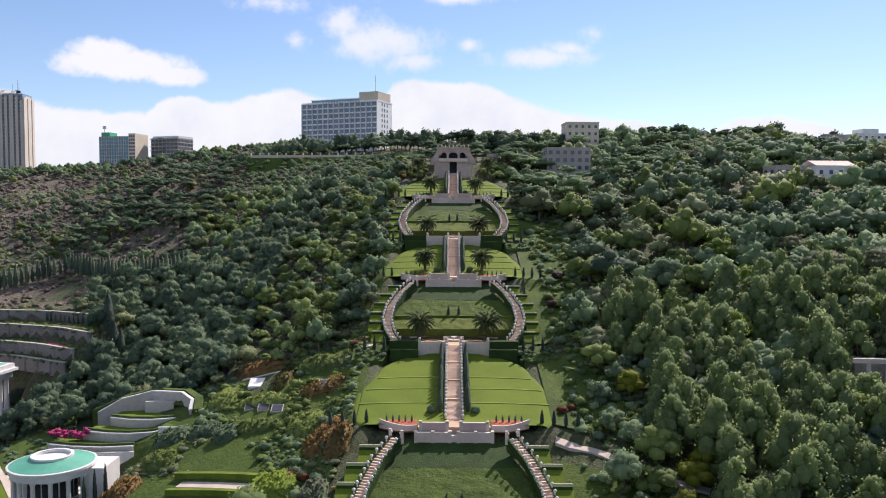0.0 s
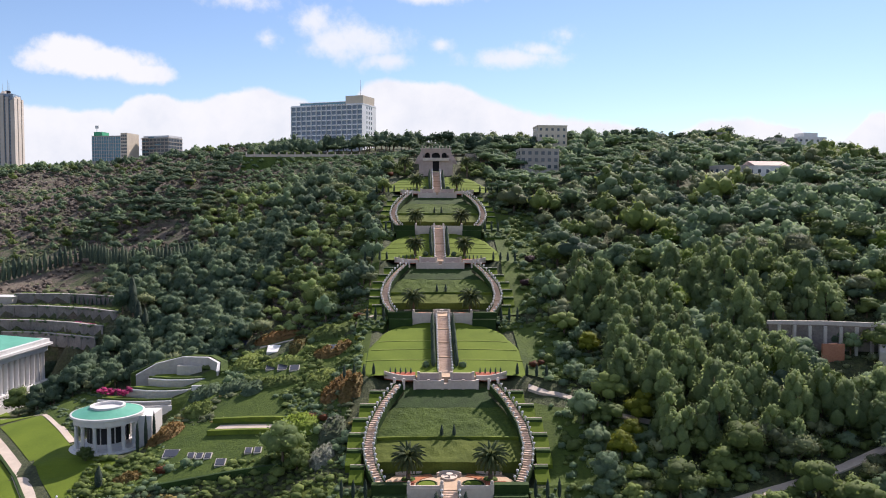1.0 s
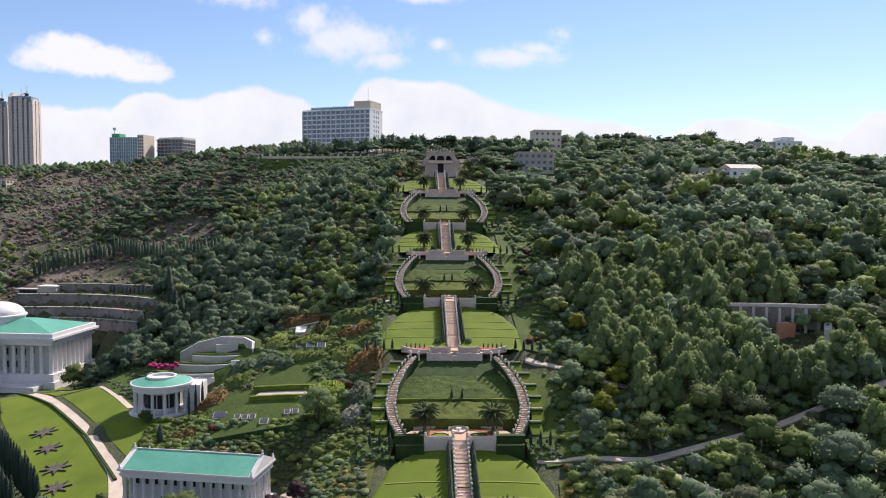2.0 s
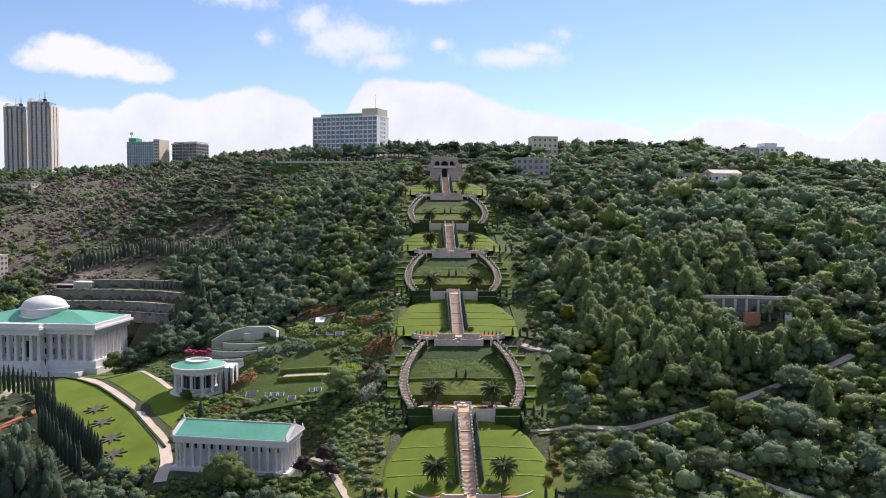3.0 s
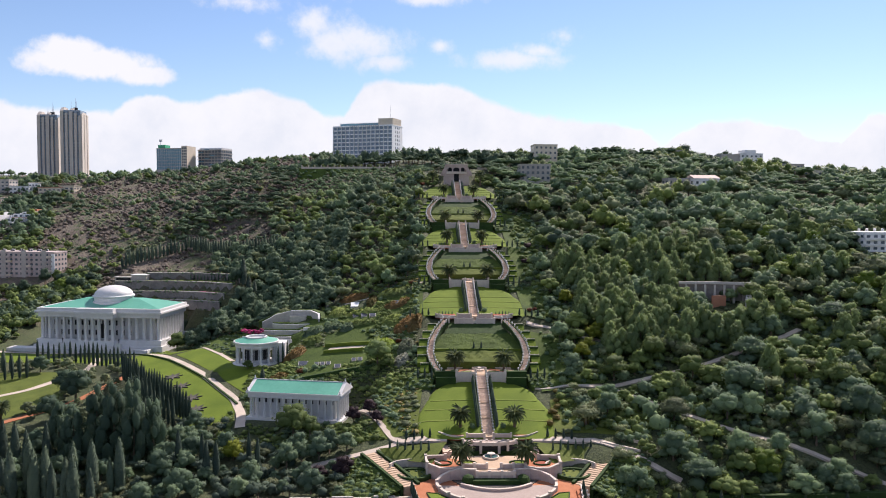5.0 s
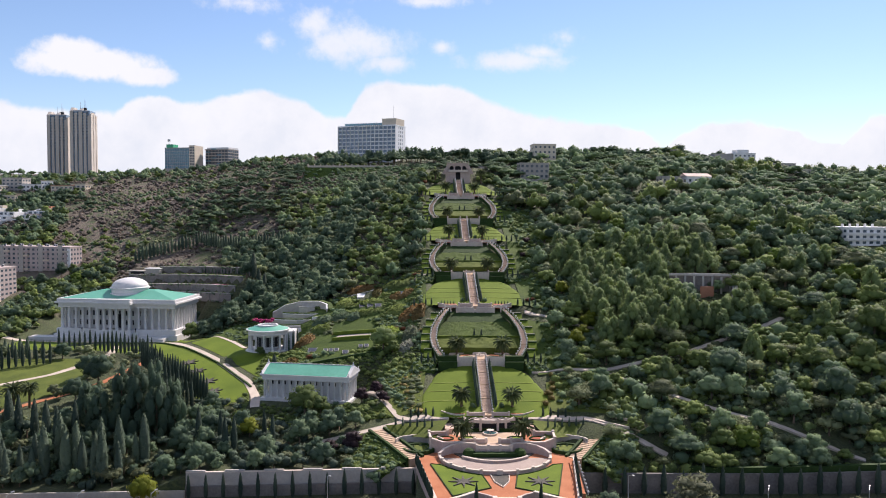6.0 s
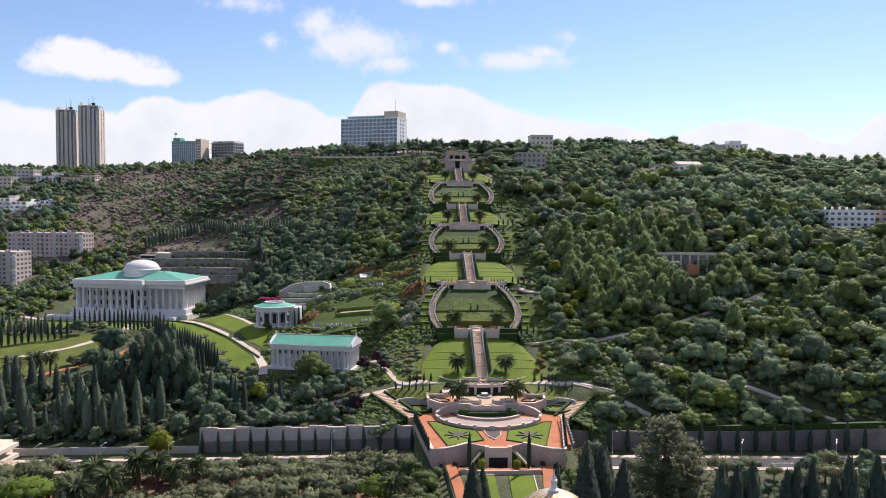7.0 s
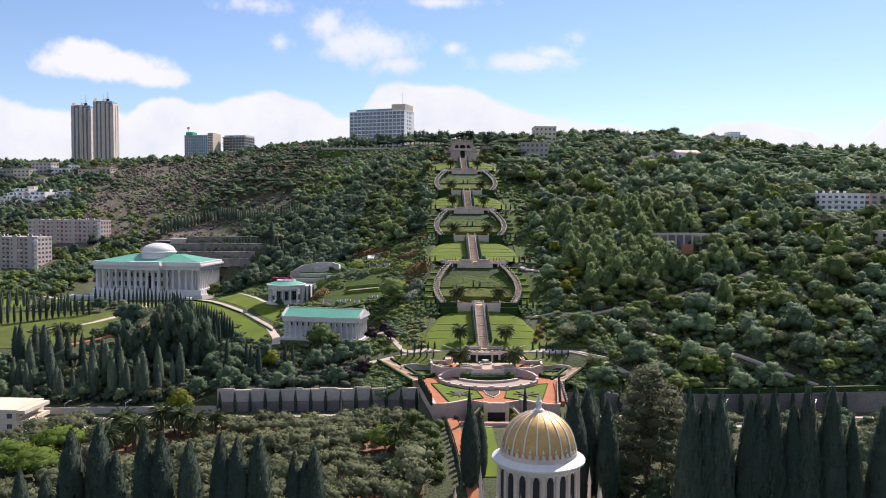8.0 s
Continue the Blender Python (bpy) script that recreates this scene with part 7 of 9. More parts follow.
def palm_meshes():
    rng = np.random.default_rng(5)
    sets = []
    for _ in range(3):
        fr = Shape()
        for i in range(64):
            q, up = 2.4 * i, 78 - 112 * (i / 64) + 8 * rng.normal()
            L = 2.6 + 0.5 * rng.random()
            c, s = math.cos(q), math.sin(q)
            pts, a, x, z = [], radians(up), 0.15, 0.0
            for k in range(7):
                pts.append((x, z))
                x += math.cos(a) * L / 6
                z += math.sin(a) * L / 6
                a -= radians(11 + 3 * k * 0.6)
            w = [0.05, 0.17, 0.25, 0.26, 0.21, 0.13, 0.02]
            rows = [[(x * c - s * wi, x * s + c * wi, z - 0.16 * (wi > 0.1)), (x * c, x * s, z + 0.06), (x * c + s * wi, x * s - c * wi, z - 0.16 * (wi > 0.1))] for (x, z), wi in zip(pts, w)]
            fr.sheet(rows)
        sets.append(fr.mesh("fronds", L_PALM))
    tr = Shape().lathe([(0.42, -0.3), (0.34, 0.3), (0.30, 1.0), (0.33, 1.02), (0.29, 2.0), (0.32, 2.02), (0.28, 3.0), (0.36, 3.4), (0.30, 3.7), (0.001, 3.8)], 10).mesh("trunk", BARK, True)
    return sets, tr


FRONDS, PALM_TRUNK = palm_meshes()


def palm(x, y, z=None, size=1.0, tall=1.0, label="feathery date palm with drooping fronds"):
    o = thing("palm_tree", label, "palm", Matrix.Translation((x, y, spot(x, y) if z is None else z)) @ Matrix.Rotation(random.random() * 6.28, 4, "Z"), "garden palms")
    part("trunk", PALM_TRUNK, None, o, at=Matrix.Diagonal((size, size, size * tall, 1)))
    part("fronds", random.choice(FRONDS), None, o, at=Matrix.Translation((0, 0, 3.6 * size * tall)) @ Matrix.Scale(size, 4))
    return o


# ---- where plants may stand ----
def segment_distance(px, py, line):
    d = np.full(px.shape, 1e9)
    for (x0, y0), (x1, y1) in zip(line[:-1], line[1:]):
        t = np.clip(((px - x0) * (x1 - x0) + (py - y0) * (y1 - y0)) / max((x1 - x0) ** 2 + (y1 - y0) ** 2, 1e-6), 0, 1)
        d = np.minimum(d, np.hypot(px - x0 - t * (x1 - x0), py - y0 - t * (y1 - y0)))
    return d


def in_poly(px, py, poly):
    c = np.zeros(px.shape, bool)
    for (xa, ya), (xb, yb) in zip(poly, poly[1:] + poly[:1]):
        if ya == yb:
            continue
        c ^= ((ya > py) != (yb > py)) & (px < (xb - xa) * (py - ya) / (yb - ya) + xa)
    return c


KEEP = [  # footprints, and clearings for the camera's view of houses: x, y, half width, half depth
    (-186, 253, 48, 28), (-66, 124, 20, 11), (-95, 183, 15, 12), (-84, 205, 16, 13), (0, -70, 26, 26), (-78, 524, 34, 26), (-449, 800, 60, 30), (-277, 672, 24, 20), (-236, 690, 22, 20),
    (83, 425, 12, 9), (62, 368, 16, 12), (149, 312, 12, 11), (131, 312, 10, 12), (228, 418, 30, 18), (264, 418, 16, 16), (203, 204, 18, 12), (238, 214, 13, 12), (200, 160, 10, 7), (225, 345, 12, 7),
    (-284, 352, 30, 20), (-293, 300, 24, 20), (-160, 47, 18, 13), (150, 38, 15, 8), (104, 179, 15, 5), (-194, 314, 13, 5)]


def free(x, y, lawns=True, margin=0.0):
    x, y = np.asarray(x, float), np.asarray(y, float)
    ok = ~((np.abs(x) < 24 + margin) & (y > 15) & (y < np.where(np.abs(x) > 13, 356, 366)))
    ok &= ~((np.abs(x) < 40) & (y > 62) & (y < 96))
    ok &= ~((y > 41) & (y < 64.5))
    for px, py, rx, ry in KEEP:
        ok &= ~((np.abs(x - px) < rx + margin) & (np.abs(y - py) < ry + margin))
    for line, w in PATHS:
        ok &= segment_distance(x, y, line) > w + margin
    if lawns:
        for poly in PATCHES:
            ok &= ~in_poly(x, y, poly)
    return ok


def scatter(seed, n, x0, x1, y0, y1, gap, r0, r1, keep=None, lawns=True, margin=0.0):
    """Random places in a stretch of the plan, no two nearer than gap radii."""
    rng = np.random.default_rng(seed)
    x, y = rng.uniform(x0, x1, n), rng.uniform(y0, y1, n)
    r = r0 + (r1 - r0) * rng.random(n) ** 1.6
    ok = free(x, y, lawns, margin)
    if keep is not None:
        ok &= keep(x, y)
    for line, w in PATHS:
        ok &= segment_distance(x, y + 0.3 * r, line) > w + 0.42 * r
    x, y, r = x[ok], y[ok], r[ok]
    cell, out = {}, []
    big = max(r1 * gap * 2, 0.5)
    for a, b, c in zip(x, y, r):
        k = (int(a // big), int(b // big))
        if all((a - p) ** 2 + (b - q) ** 2 > (gap * (c + s)) ** 2 for i in (-1, 0, 1) for j in (-1, 0, 1) for p, q, s in cell.get((k[0] + i, k[1] + j), ())):
            cell.setdefault(k, []).append((a, b, c))
            out.append((a, b, c, 1.0))
    return out


def vary(rows, lo, hi, seed=3):
    rng = np.random.default_rng(seed)
    return [(x, y, r, lo + (hi - lo) * rng.random()) for x, y, r, _ in rows]


def stands(rows, shares, scale=0.05, seed=1, loose=0.5):
    """Rows of plants parted into kinds that stand together in patches, by their shares."""
    rng = np.random.default_rng(seed)
    P = np.array([r[:2] for r in rows])
    v = np.zeros(len(P))
    for k in range(1, 5):
        q, a = rng.random() * 6.283, rng.random() * 6.283
        v += np.sin(scale * k * (P[:, 0] * math.cos(q) + P[:, 1] * math.sin(q)) + a) / k ** 0.5
    order = np.argsort(np.argsort(v + loose * rng.normal(size=len(P)))) / len(P)
    cuts = np.cumsum(shares) / sum(shares)
    kind = np.searchsorted(cuts, order, side="right")
    return [[r for r, k in zip(rows, kind) if k == i] for i in range(len(shares))]


def on_tier(x, y):
    """Whether a place lies on the walled beds behind the domed building."""
    lo = tier_at(0, x)[0]
    hi = tier_at(3, x)[0]
    return (x > -206) & (x < -121) & (y > lo - 2.5) & (y < hi + 3)


# dry hillside
thick = lambda x, y: np.sin(x * 0.031 + 1) + np.sin(y * 0.043 + 0.02 * x)  # noqa: E731
off_tier = lambda x, y: ~on_tier(x, y)  # noqa: E731
hill = scatter(11, 13000, -470, -60, 300, 640, 0.55, 0.9, 3.1, lambda x, y: (x < -78 - 0.10 * (y - 330)) & off_tier(x, y))
for part_, leaf_, lb_ in zip(stands(hill, (2.6, 1, 0.9), 0.05, 21, 0.9), (L_SCRUB, L_OLIVE, L_DARK), ("grey-brown dry scrub dotted over the brown slope", "grey-green dry bushes on the brown slope", "dark green bushes on the brown slope")):
    growth("hillside_scrub", "scrub", vary(part_, 0.7, 1.1), leaf_, lb_, "scrub")
low = scatter(12, 9000, -450, -100, 288, 600, 0.55, 0.35, 0.95, off_tier)
growth("dry_tufts", "tuft", vary(low[:3600], 0.7, 1.2), L_SCRUB, "small dry tufts on brown soil", "scrub")
trees = scatter(13, 1500, -470, -70, 318, 640, 0.8, 1.7, 3.8, lambda x, y: (thick(x, y) + 0.9 * (x > -150) + 1.3 * (y > 480) + 1.0 * (x < -310) > 0.5) & off_tier(x, y))
ta, tb, tc = stands(trees, (2, 1, 0.6), 0.05, 31, 1.2)
growth("hillside_trees", "far", vary(ta, 0.85, 1.25), L_DARK, "dark green small trees scattered on the slope", "trees")
growth("hillside_pines", "far", vary(tb, 0.85, 1.25), L_PINE, "green small pines scattered on the slope", "trees")
growth("hillside_young_trees", "far", vary(tc, 0.85, 1.2), L_BROAD, "fresh green small trees scattered on the slope", "trees")
# woods left of the terraces
wood = scatter(14, 4200, -130, -24, 226, 440, 0.68, 1.9, 5.0, lambda x, y: (x > -78 - 0.32 * (y - 226)) & off_tier(x, y) & (y < 404), lawns=False)
wa, wb, wc, wd, we = stands(wood, (1.6, 1, 0.8, 1, 0.5), 0.06, 4, 1.0)
growth("terrace_woods", "far", vary(wa, 0.9, 1.35), L_DARK, "dark mixed woods beside the terraces", "trees")
growth("terrace_olives", "olive", vary(wb, 0.85, 1.15), L_OLIVE, "grey-green olive trees beside the terraces", "trees")
growth("terrace_pines", "far", vary(wc, 0.9, 1.4), L_PINE, "dark green pines beside the terraces", "trees")
growth("terrace_broadleaves", "round", vary(wd, 0.8, 1.1), L_BROAD, "fresh green trees beside the terraces", "trees")
growth("terrace_light_trees", "far", vary(we, 0.9, 1.2), L_YOUNG, "light green trees beside the terraces", "trees")
filler = scatter(47, 2600, -130, -24, 226, 440, 0.5, 0.8, 1.8, lambda x, y: (x > -78 - 0.32 * (y - 226)) & off_tier(x, y), lawns=False)
growth("terrace_undergrowth", "scrub", vary(filler, 0.6, 1.0), L_SCRUB, "dark undergrowth between the trees", "shrubs")
knoll = scatter(31, 1300, -150, -66, 222, 338, 0.5, 2.2, 4.6, lambda x, y: (y > 224 + 0.1 * (x + 66)) & off_tier(x, y), lawns=False)
growth("knoll_trees", "round", vary([q for i, q in enumerate(knoll) if i % 4], 0.95, 1.35), L_DARK, "dark trees behind the round pavilion", "trees")
growth("knoll_olives", "olive", vary(knoll[::4], 0.9, 1.2), L_OLIVE, "grey-green trees behind the round pavilion", "trees")
# woods on the right
YELLOWS = ((47, 152, 3.6), (50, 157, 3.2), (40, 140, 3.6), (44, 146, 2.8), (41, 183, 3.4))
rw1 = scatter(15, 5200, 26, 300, 66, 232, 0.52, 2.2, 5.6, lambda x, y: (x > 33) | (y < 97), lawns=False)
rw1 = [q for q in rw1 if not (100 < q[0] < 121 and 156 < q[1] < 170 and q[2] > 2.4) and all(math.hypot(q[0] - x, q[1] + 2 - y) > r + 0.8 * q[2] for x, y, r in YELLOWS)]
sa, sb, sc, sd, se = stands(rw1, (3, 1.6, 1.6, 2.2, 1), 0.045, 5, 0.9)
near_ = lambda q: q[1] < 172 and q[0] < 120  # noqa: E731
growth("right_front_woods", "round_near", vary([q for q in sa if near_(q)], 0.8, 1.15), L_PINE, "green mixed woods low on the slope", "trees")
growth("right_woods", "round", vary([q for q in sa if q[1] < 160 and not near_(q)], 0.8, 1.15), L_PINE, "dark green mixed woods on the slope", "trees")
growth("right_upper_woods", "far", vary([q for q in sa if q[1] >= 160 and not near_(q)], 0.85, 1.2), L_PINE, "green mixed woods higher on the slope", "trees")
growth("right_oaks", "far", vary(sb, 0.85, 1.15), L_DARK, "dark holm oaks in the woods", "trees")
growth("right_front_olives", "olive_near", vary([q for q in sc if near_(q)], 0.85, 1.1), L_OLIVE, "grey-green olive trees low on the slope", "trees")
growth("right_olives", "far", vary([q for q in sc if not near_(q)], 0.85, 1.1), L_OLIVE, "grey-green olive trees on the slope", "trees")
growth("right_broadleaves", "round", vary(sd, 0.8, 1.0), L_BROAD, "fresh green broadleaf trees on the slope", "trees")
growth("right_shrubs", "shrub", vary(se, 0.9, 1.3), L_PINE, "dark green shrubs on the slope", "shrubs")
fill = scatter(48, 3600, 28, 230, 64, 150, 0.5, 1.2, 3.4, lambda x, y: (x > 33) | (y < 97), lawns=False)
fa, fb_, fc = stands(fill, (1.4, 1.2, 1), 0.06, 17, 0.9)
growth("slope_shrubs", "shrub", vary(fa, 0.8, 1.2), L_BROAD, "fresh green shrubs low on the slope", "shrubs")
growth("slope_dark_shrubs", "shrub", vary(fb_, 0.8, 1.2), L_PINE, "green shrubs low on the slope", "shrubs")
growth("slope_light_shrubs", "shrub_near", vary(fc, 0.8, 1.15), L_YOUNG, "light green shrubs low on the slope", "shrubs")
under = scatter(41, 2000, 26, 220, 66, 240, 0.55, 1.1, 2.0, lambda x, y: (x > 33) | (y < 97), lawns=False)
growth("woodland_understorey", "tuft", vary(under, 0.7, 1.1), L_OLIVE, "grey-green undergrowth between the trees", "shrubs")
rw2 = scatter(16, 4200, 26, 380, 225, 480, 0.50, 2.8, 8.0)
ua, ub, uc, ud, ue = stands(rw2, (3.4, 1.4, 1.6, 1.2, 0.7), 0.035, 8, 0.9)
growth("umbrella_pines", "umbrella", vary([q for q in ua if q[1] > 270], 0.7, 0.95), L_PINE, "flat-topped umbrella pines below the ridge", "trees")
growth("upper_woods", "far", vary([q for q in ua if q[1] <= 270] + ub, 0.8, 1.15), L_PINE, "mixed woods below the ridge", "trees")
growth("upper_oaks", "far", vary(uc, 0.75, 1.0), L_DARK, "dark holm oaks below the ridge", "trees")
growth("upper_olives", "far", vary(ud, 0.8, 1.1), L_OLIVE, "grey-green trees below the ridge", "trees")
growth("upper_light_pines", "far", vary(ue, 0.9, 1.3), L_BROAD, "fresh green trees below the ridge", "trees")
# ridge line
ridge = scatter(17, 900, -190, 360, 368, 505, 0.46, 3.6, 5.6, lambda x, y: (y > np.where((x > -122) & (x < -14), 462, 372) + 0.05 * np.abs(x)))
growth("ridge_pines", "umbrella", vary(ridge, 0.75, 1.0), L_DARK, "dark umbrella pines along the ridge", "trees")
for i in range(46):
    x = -128 + 9.6 * i + random.uniform(-3, 3)
    y = float(np.interp(x, [-130, -20, 60, 200, 320], [470, 440, 436, 432, 430])) + random.uniform(-6, 14)
    if bool(free(x, y)) and not -118 < x < -40:
        plant("umbrella_pine", "umbrella" if i % 4 else "round", x, y, random.uniform(4.8, 7.4), random.uniform(0.85, 1.2), L_DARK if i % 3 else L_PINE, "dark umbrella pine standing on the ridge", group="ridge pines")
far = scatter(18, 420, -800, -110, 560, 900, 0.5, 2.2, 4.8)
growth("far_ridge_trees", "far", vary(far, 0.8, 1.2), L_PINE, "dark trees along the far ridge", "trees")
HOUSES = ((-372, 463, 15), (-386, 476, 15), (-344, 466, 17), (-415, 550, 11), (-404, 564, 13), (-384, 563, 15), (-353, 554, 14), (-338, 554, 10), (-392, 533, 10), (-436, 563, 14), (-458, 577, 12))
clear_ = lambda x, y: np.all([np.hypot(x - a, y - b + 9) > c + 2 for a, b, c in HOUSES], axis=0)  # noqa: E731
belt = scatter(61, 1500, -470, -296, 384, 600, 0.5, 2.0, 5.2, lambda x, y: clear_(x, y) & (x < -286 - 0.36 * (y - 384)), lawns=False)
ba_, bb_, bc_ = stands(belt, (2, 1, 0.8), 0.04, 33, 1.0)
growth("suburb_woods", "far", vary(ba_, 0.9, 1.3), L_DARK, "dark trees between the hillside houses", "trees")
growth("suburb_pines", "far", vary(bb_, 0.9, 1.3), L_PINE, "green pines between the hillside houses", "trees")
growth("suburb_broadleaves", "round", vary(bc_, 0.85, 1.1), L_BROAD, "fresh green trees between the hillside houses", "trees")
for x, y, r, t_, m in ((-259, 338, 4.2, 1.3, L_DARK), (-252, 340, 3.6, 1.2, L_BROAD), (-246, 334, 4.0, 1.1, L_DARK), (-266, 326, 3.8, 1.2, L_DARK), (-243, 324, 3.8, 1.1, L_LIME), (-255, 318, 4.2, 1.0, L_BROAD), (-236, 340, 3.8, 1.1, L_OLIVE), (-228, 332, 3.6, 1.0, L_DARK)):
    plant("broad_tree", "round_near", x, y, r, t_, m, "rounded tree beside the apartment blocks", group="suburb trees")
side = scatter(21, 420, -560, -215, 255, 420, 0.55, 1.8, 4.2)
growth("suburb_trees", "far", vary(side, 0.8, 1.2), L_BROAD, "green trees between the apartment blocks", "trees")
lb_ = scatter(43, 1800, -345, -222, 228, 345, 0.5, 2.0, 4.4, lambda x, y: (x < -238) | (y > 275), lawns=False)
growth("lawn_edge_trees", "far", vary(lb_[::2], 0.8, 1.2), L_BROAD, "green trees beside the marble building", "trees")
growth("lawn_edge_oaks", "far", vary(lb_[1::2], 0.8, 1.2), L_DARK, "dark trees beside the marble building", "trees")
pav = scatter(44, 700, -147, -100, 186, 247, 0.5, 0.8, 1.7, lambda x, y: in_poly(x, y, PATCHES[3]), lawns=False)
growth("pavilion_bank_shrubs", "shrub", vary(pav, 0.5, 0.8), L_DARK, "low dark cover shrubs on the bank", "shrubs")
bank_rows, bank_z, vine_rows, vine_z = [], [], [], []
for k in range(3):
    (la, za), (lb, zb) = HILL_WALLS[k], HILL_WALLS[k + 1]
    for _ in range(150):
        u, g = random.random() * 27.99, random.uniform(0.12, 0.8)
        k_ = int(u)
        x_ = la[k_][0] + (la[k_ + 1][0] - la[k_][0]) * (u - k_)
        y_ = la[k_][1] * (1 - g) + float(tier_at(k + 1, x_)[0]) * g
        bank_rows.append((x_, y_, random.uniform(0.5, 1.4), 0.75))
        bank_z.append(za[k_] - 0.5)
for k in range(4):
    la, za = HILL_WALLS[k]
    for _ in range(34):
        k_ = random.randrange(0, 29)
        vine_rows.append((la[k_][0] + random.uniform(-1.3, 1.3), la[k_][1] - 0.55, random.uniform(0.7, 1.3), 0.9))
        vine_z.append(za[k_] - random.choice((0.4, 0.6, 0.8, 5.0)))
growth("bank_shrubs", "scrub", bank_rows, L_BROAD, "low shrubs on the beds between hill walls", "shrubs", bank_z)
growth("wall_vines", "scrub", vine_rows, L_DARK, "dark vines trailing over the hill walls", "shrubs", vine_z)
growth("wall_flowers", "scrub", [(-146 + 3 * i * 0.5, float(tier_at(1, -146 + 1.5 * i)[0]) + 1.5, 0.9, 0.8) for i in range(8)], L_MAGENTA, "dark red flowers on a walled bed", "flowers", [float(tier_at(1, -146 + 1.5 * i)[1]) - 0.3 for i in range(8)])
screen = [(x + random.uniform(-2, 2), random.uniform(474, 496), random.uniform(4.8, 6.2), random.uniform(1.2, 1.5)) for x in np.arange(-118, -8, 3.6)]
screen += [(x + random.uniform(-1.5, 1.5), random.uniform(428, 444), random.uniform(4.0, 5.4), random.uniform(1.2, 1.5)) for x in np.arange(6, 62, 3.8)]
growth("hotel_pines", "far", screen, L_DARK, "dark pines in front of the hotel", "trees")
bank_s = [(random.uniform(-124, -12), random.uniform(402, 454.0), random.uniform(1.0, 2.0), random.uniform(0.7, 1.0)) for _ in range(520)]
growth("promenade_shrubs", "far", bank_s, L_PINE, "shrubs on the bank below the promenade", "shrubs", [max(spot(x, y) - 0.2, float(np.interp(y, [446, 447, 456.2], [0, spot(x, 447) - 0.6, 129.6]))) for x, y, _, _ in bank_s])
prom = [(-114 + 7.2 * i + random.uniform(-1, 1), 459.5, random.uniform(1.9, 2.7), 1.0) for i in range(14)]
for x, y, r, _ in prom:
    plant("round_tree", "round", x, y, r, 1.0, L_BROAD, "small round tree along the ridge promenade", group="promenade trees", z=129.8)
# light green pines on the right slope
not_terrace = lambda x, y: ~((x > 91) & (x < 124) & (y > 152) & (y < 176))  # noqa: E731
young = scatter(19, 900, 44, 116, 140, 214, 0.40, 4.6, 7.0, not_terrace)
for x, y, r, _ in young[:100]:
    plant("pine_tree", "young", x, y, r, random.uniform(0.85, 1.15), L_YOUNG, "upright light green pine on the slope", group="light pines")
for x, y, r, _ in scatter(42, 300, 30, 200, 100, 245, 0.9, 4.0, 6.0, not_terrace)[:46]:
    plant("pine_tree", "young", x, y, r, random.uniform(0.8, 1.1), L_YOUNG, "light green pine standing over the woods", group="light pines")
big_crowns = scatter(45, 420, 42, 240, 72, 250, 0.75, 4.8, 7.4, lambda x, y: (x > 60) | (y < 130))
for i, (x, y, r, _) in enumerate(big_crowns[:84]):
    leaf, lb_ = ((L_BROAD, "broad fresh green crown over the woods"), (L_PINE, "broad dark green crown over the woods"), (L_LIME, "bright green rounded crown over the woods"), (L_OLIVE, "broad grey-green crown over the woods"))[(0, 1, 3, 0, 1, 2)[i % 6]]
    plant("broad_tree", ("dome", "round_near")[i % 2], x, y, r, random.uniform(0.85, 1.1), leaf, lb_, group="large woodland crowns")
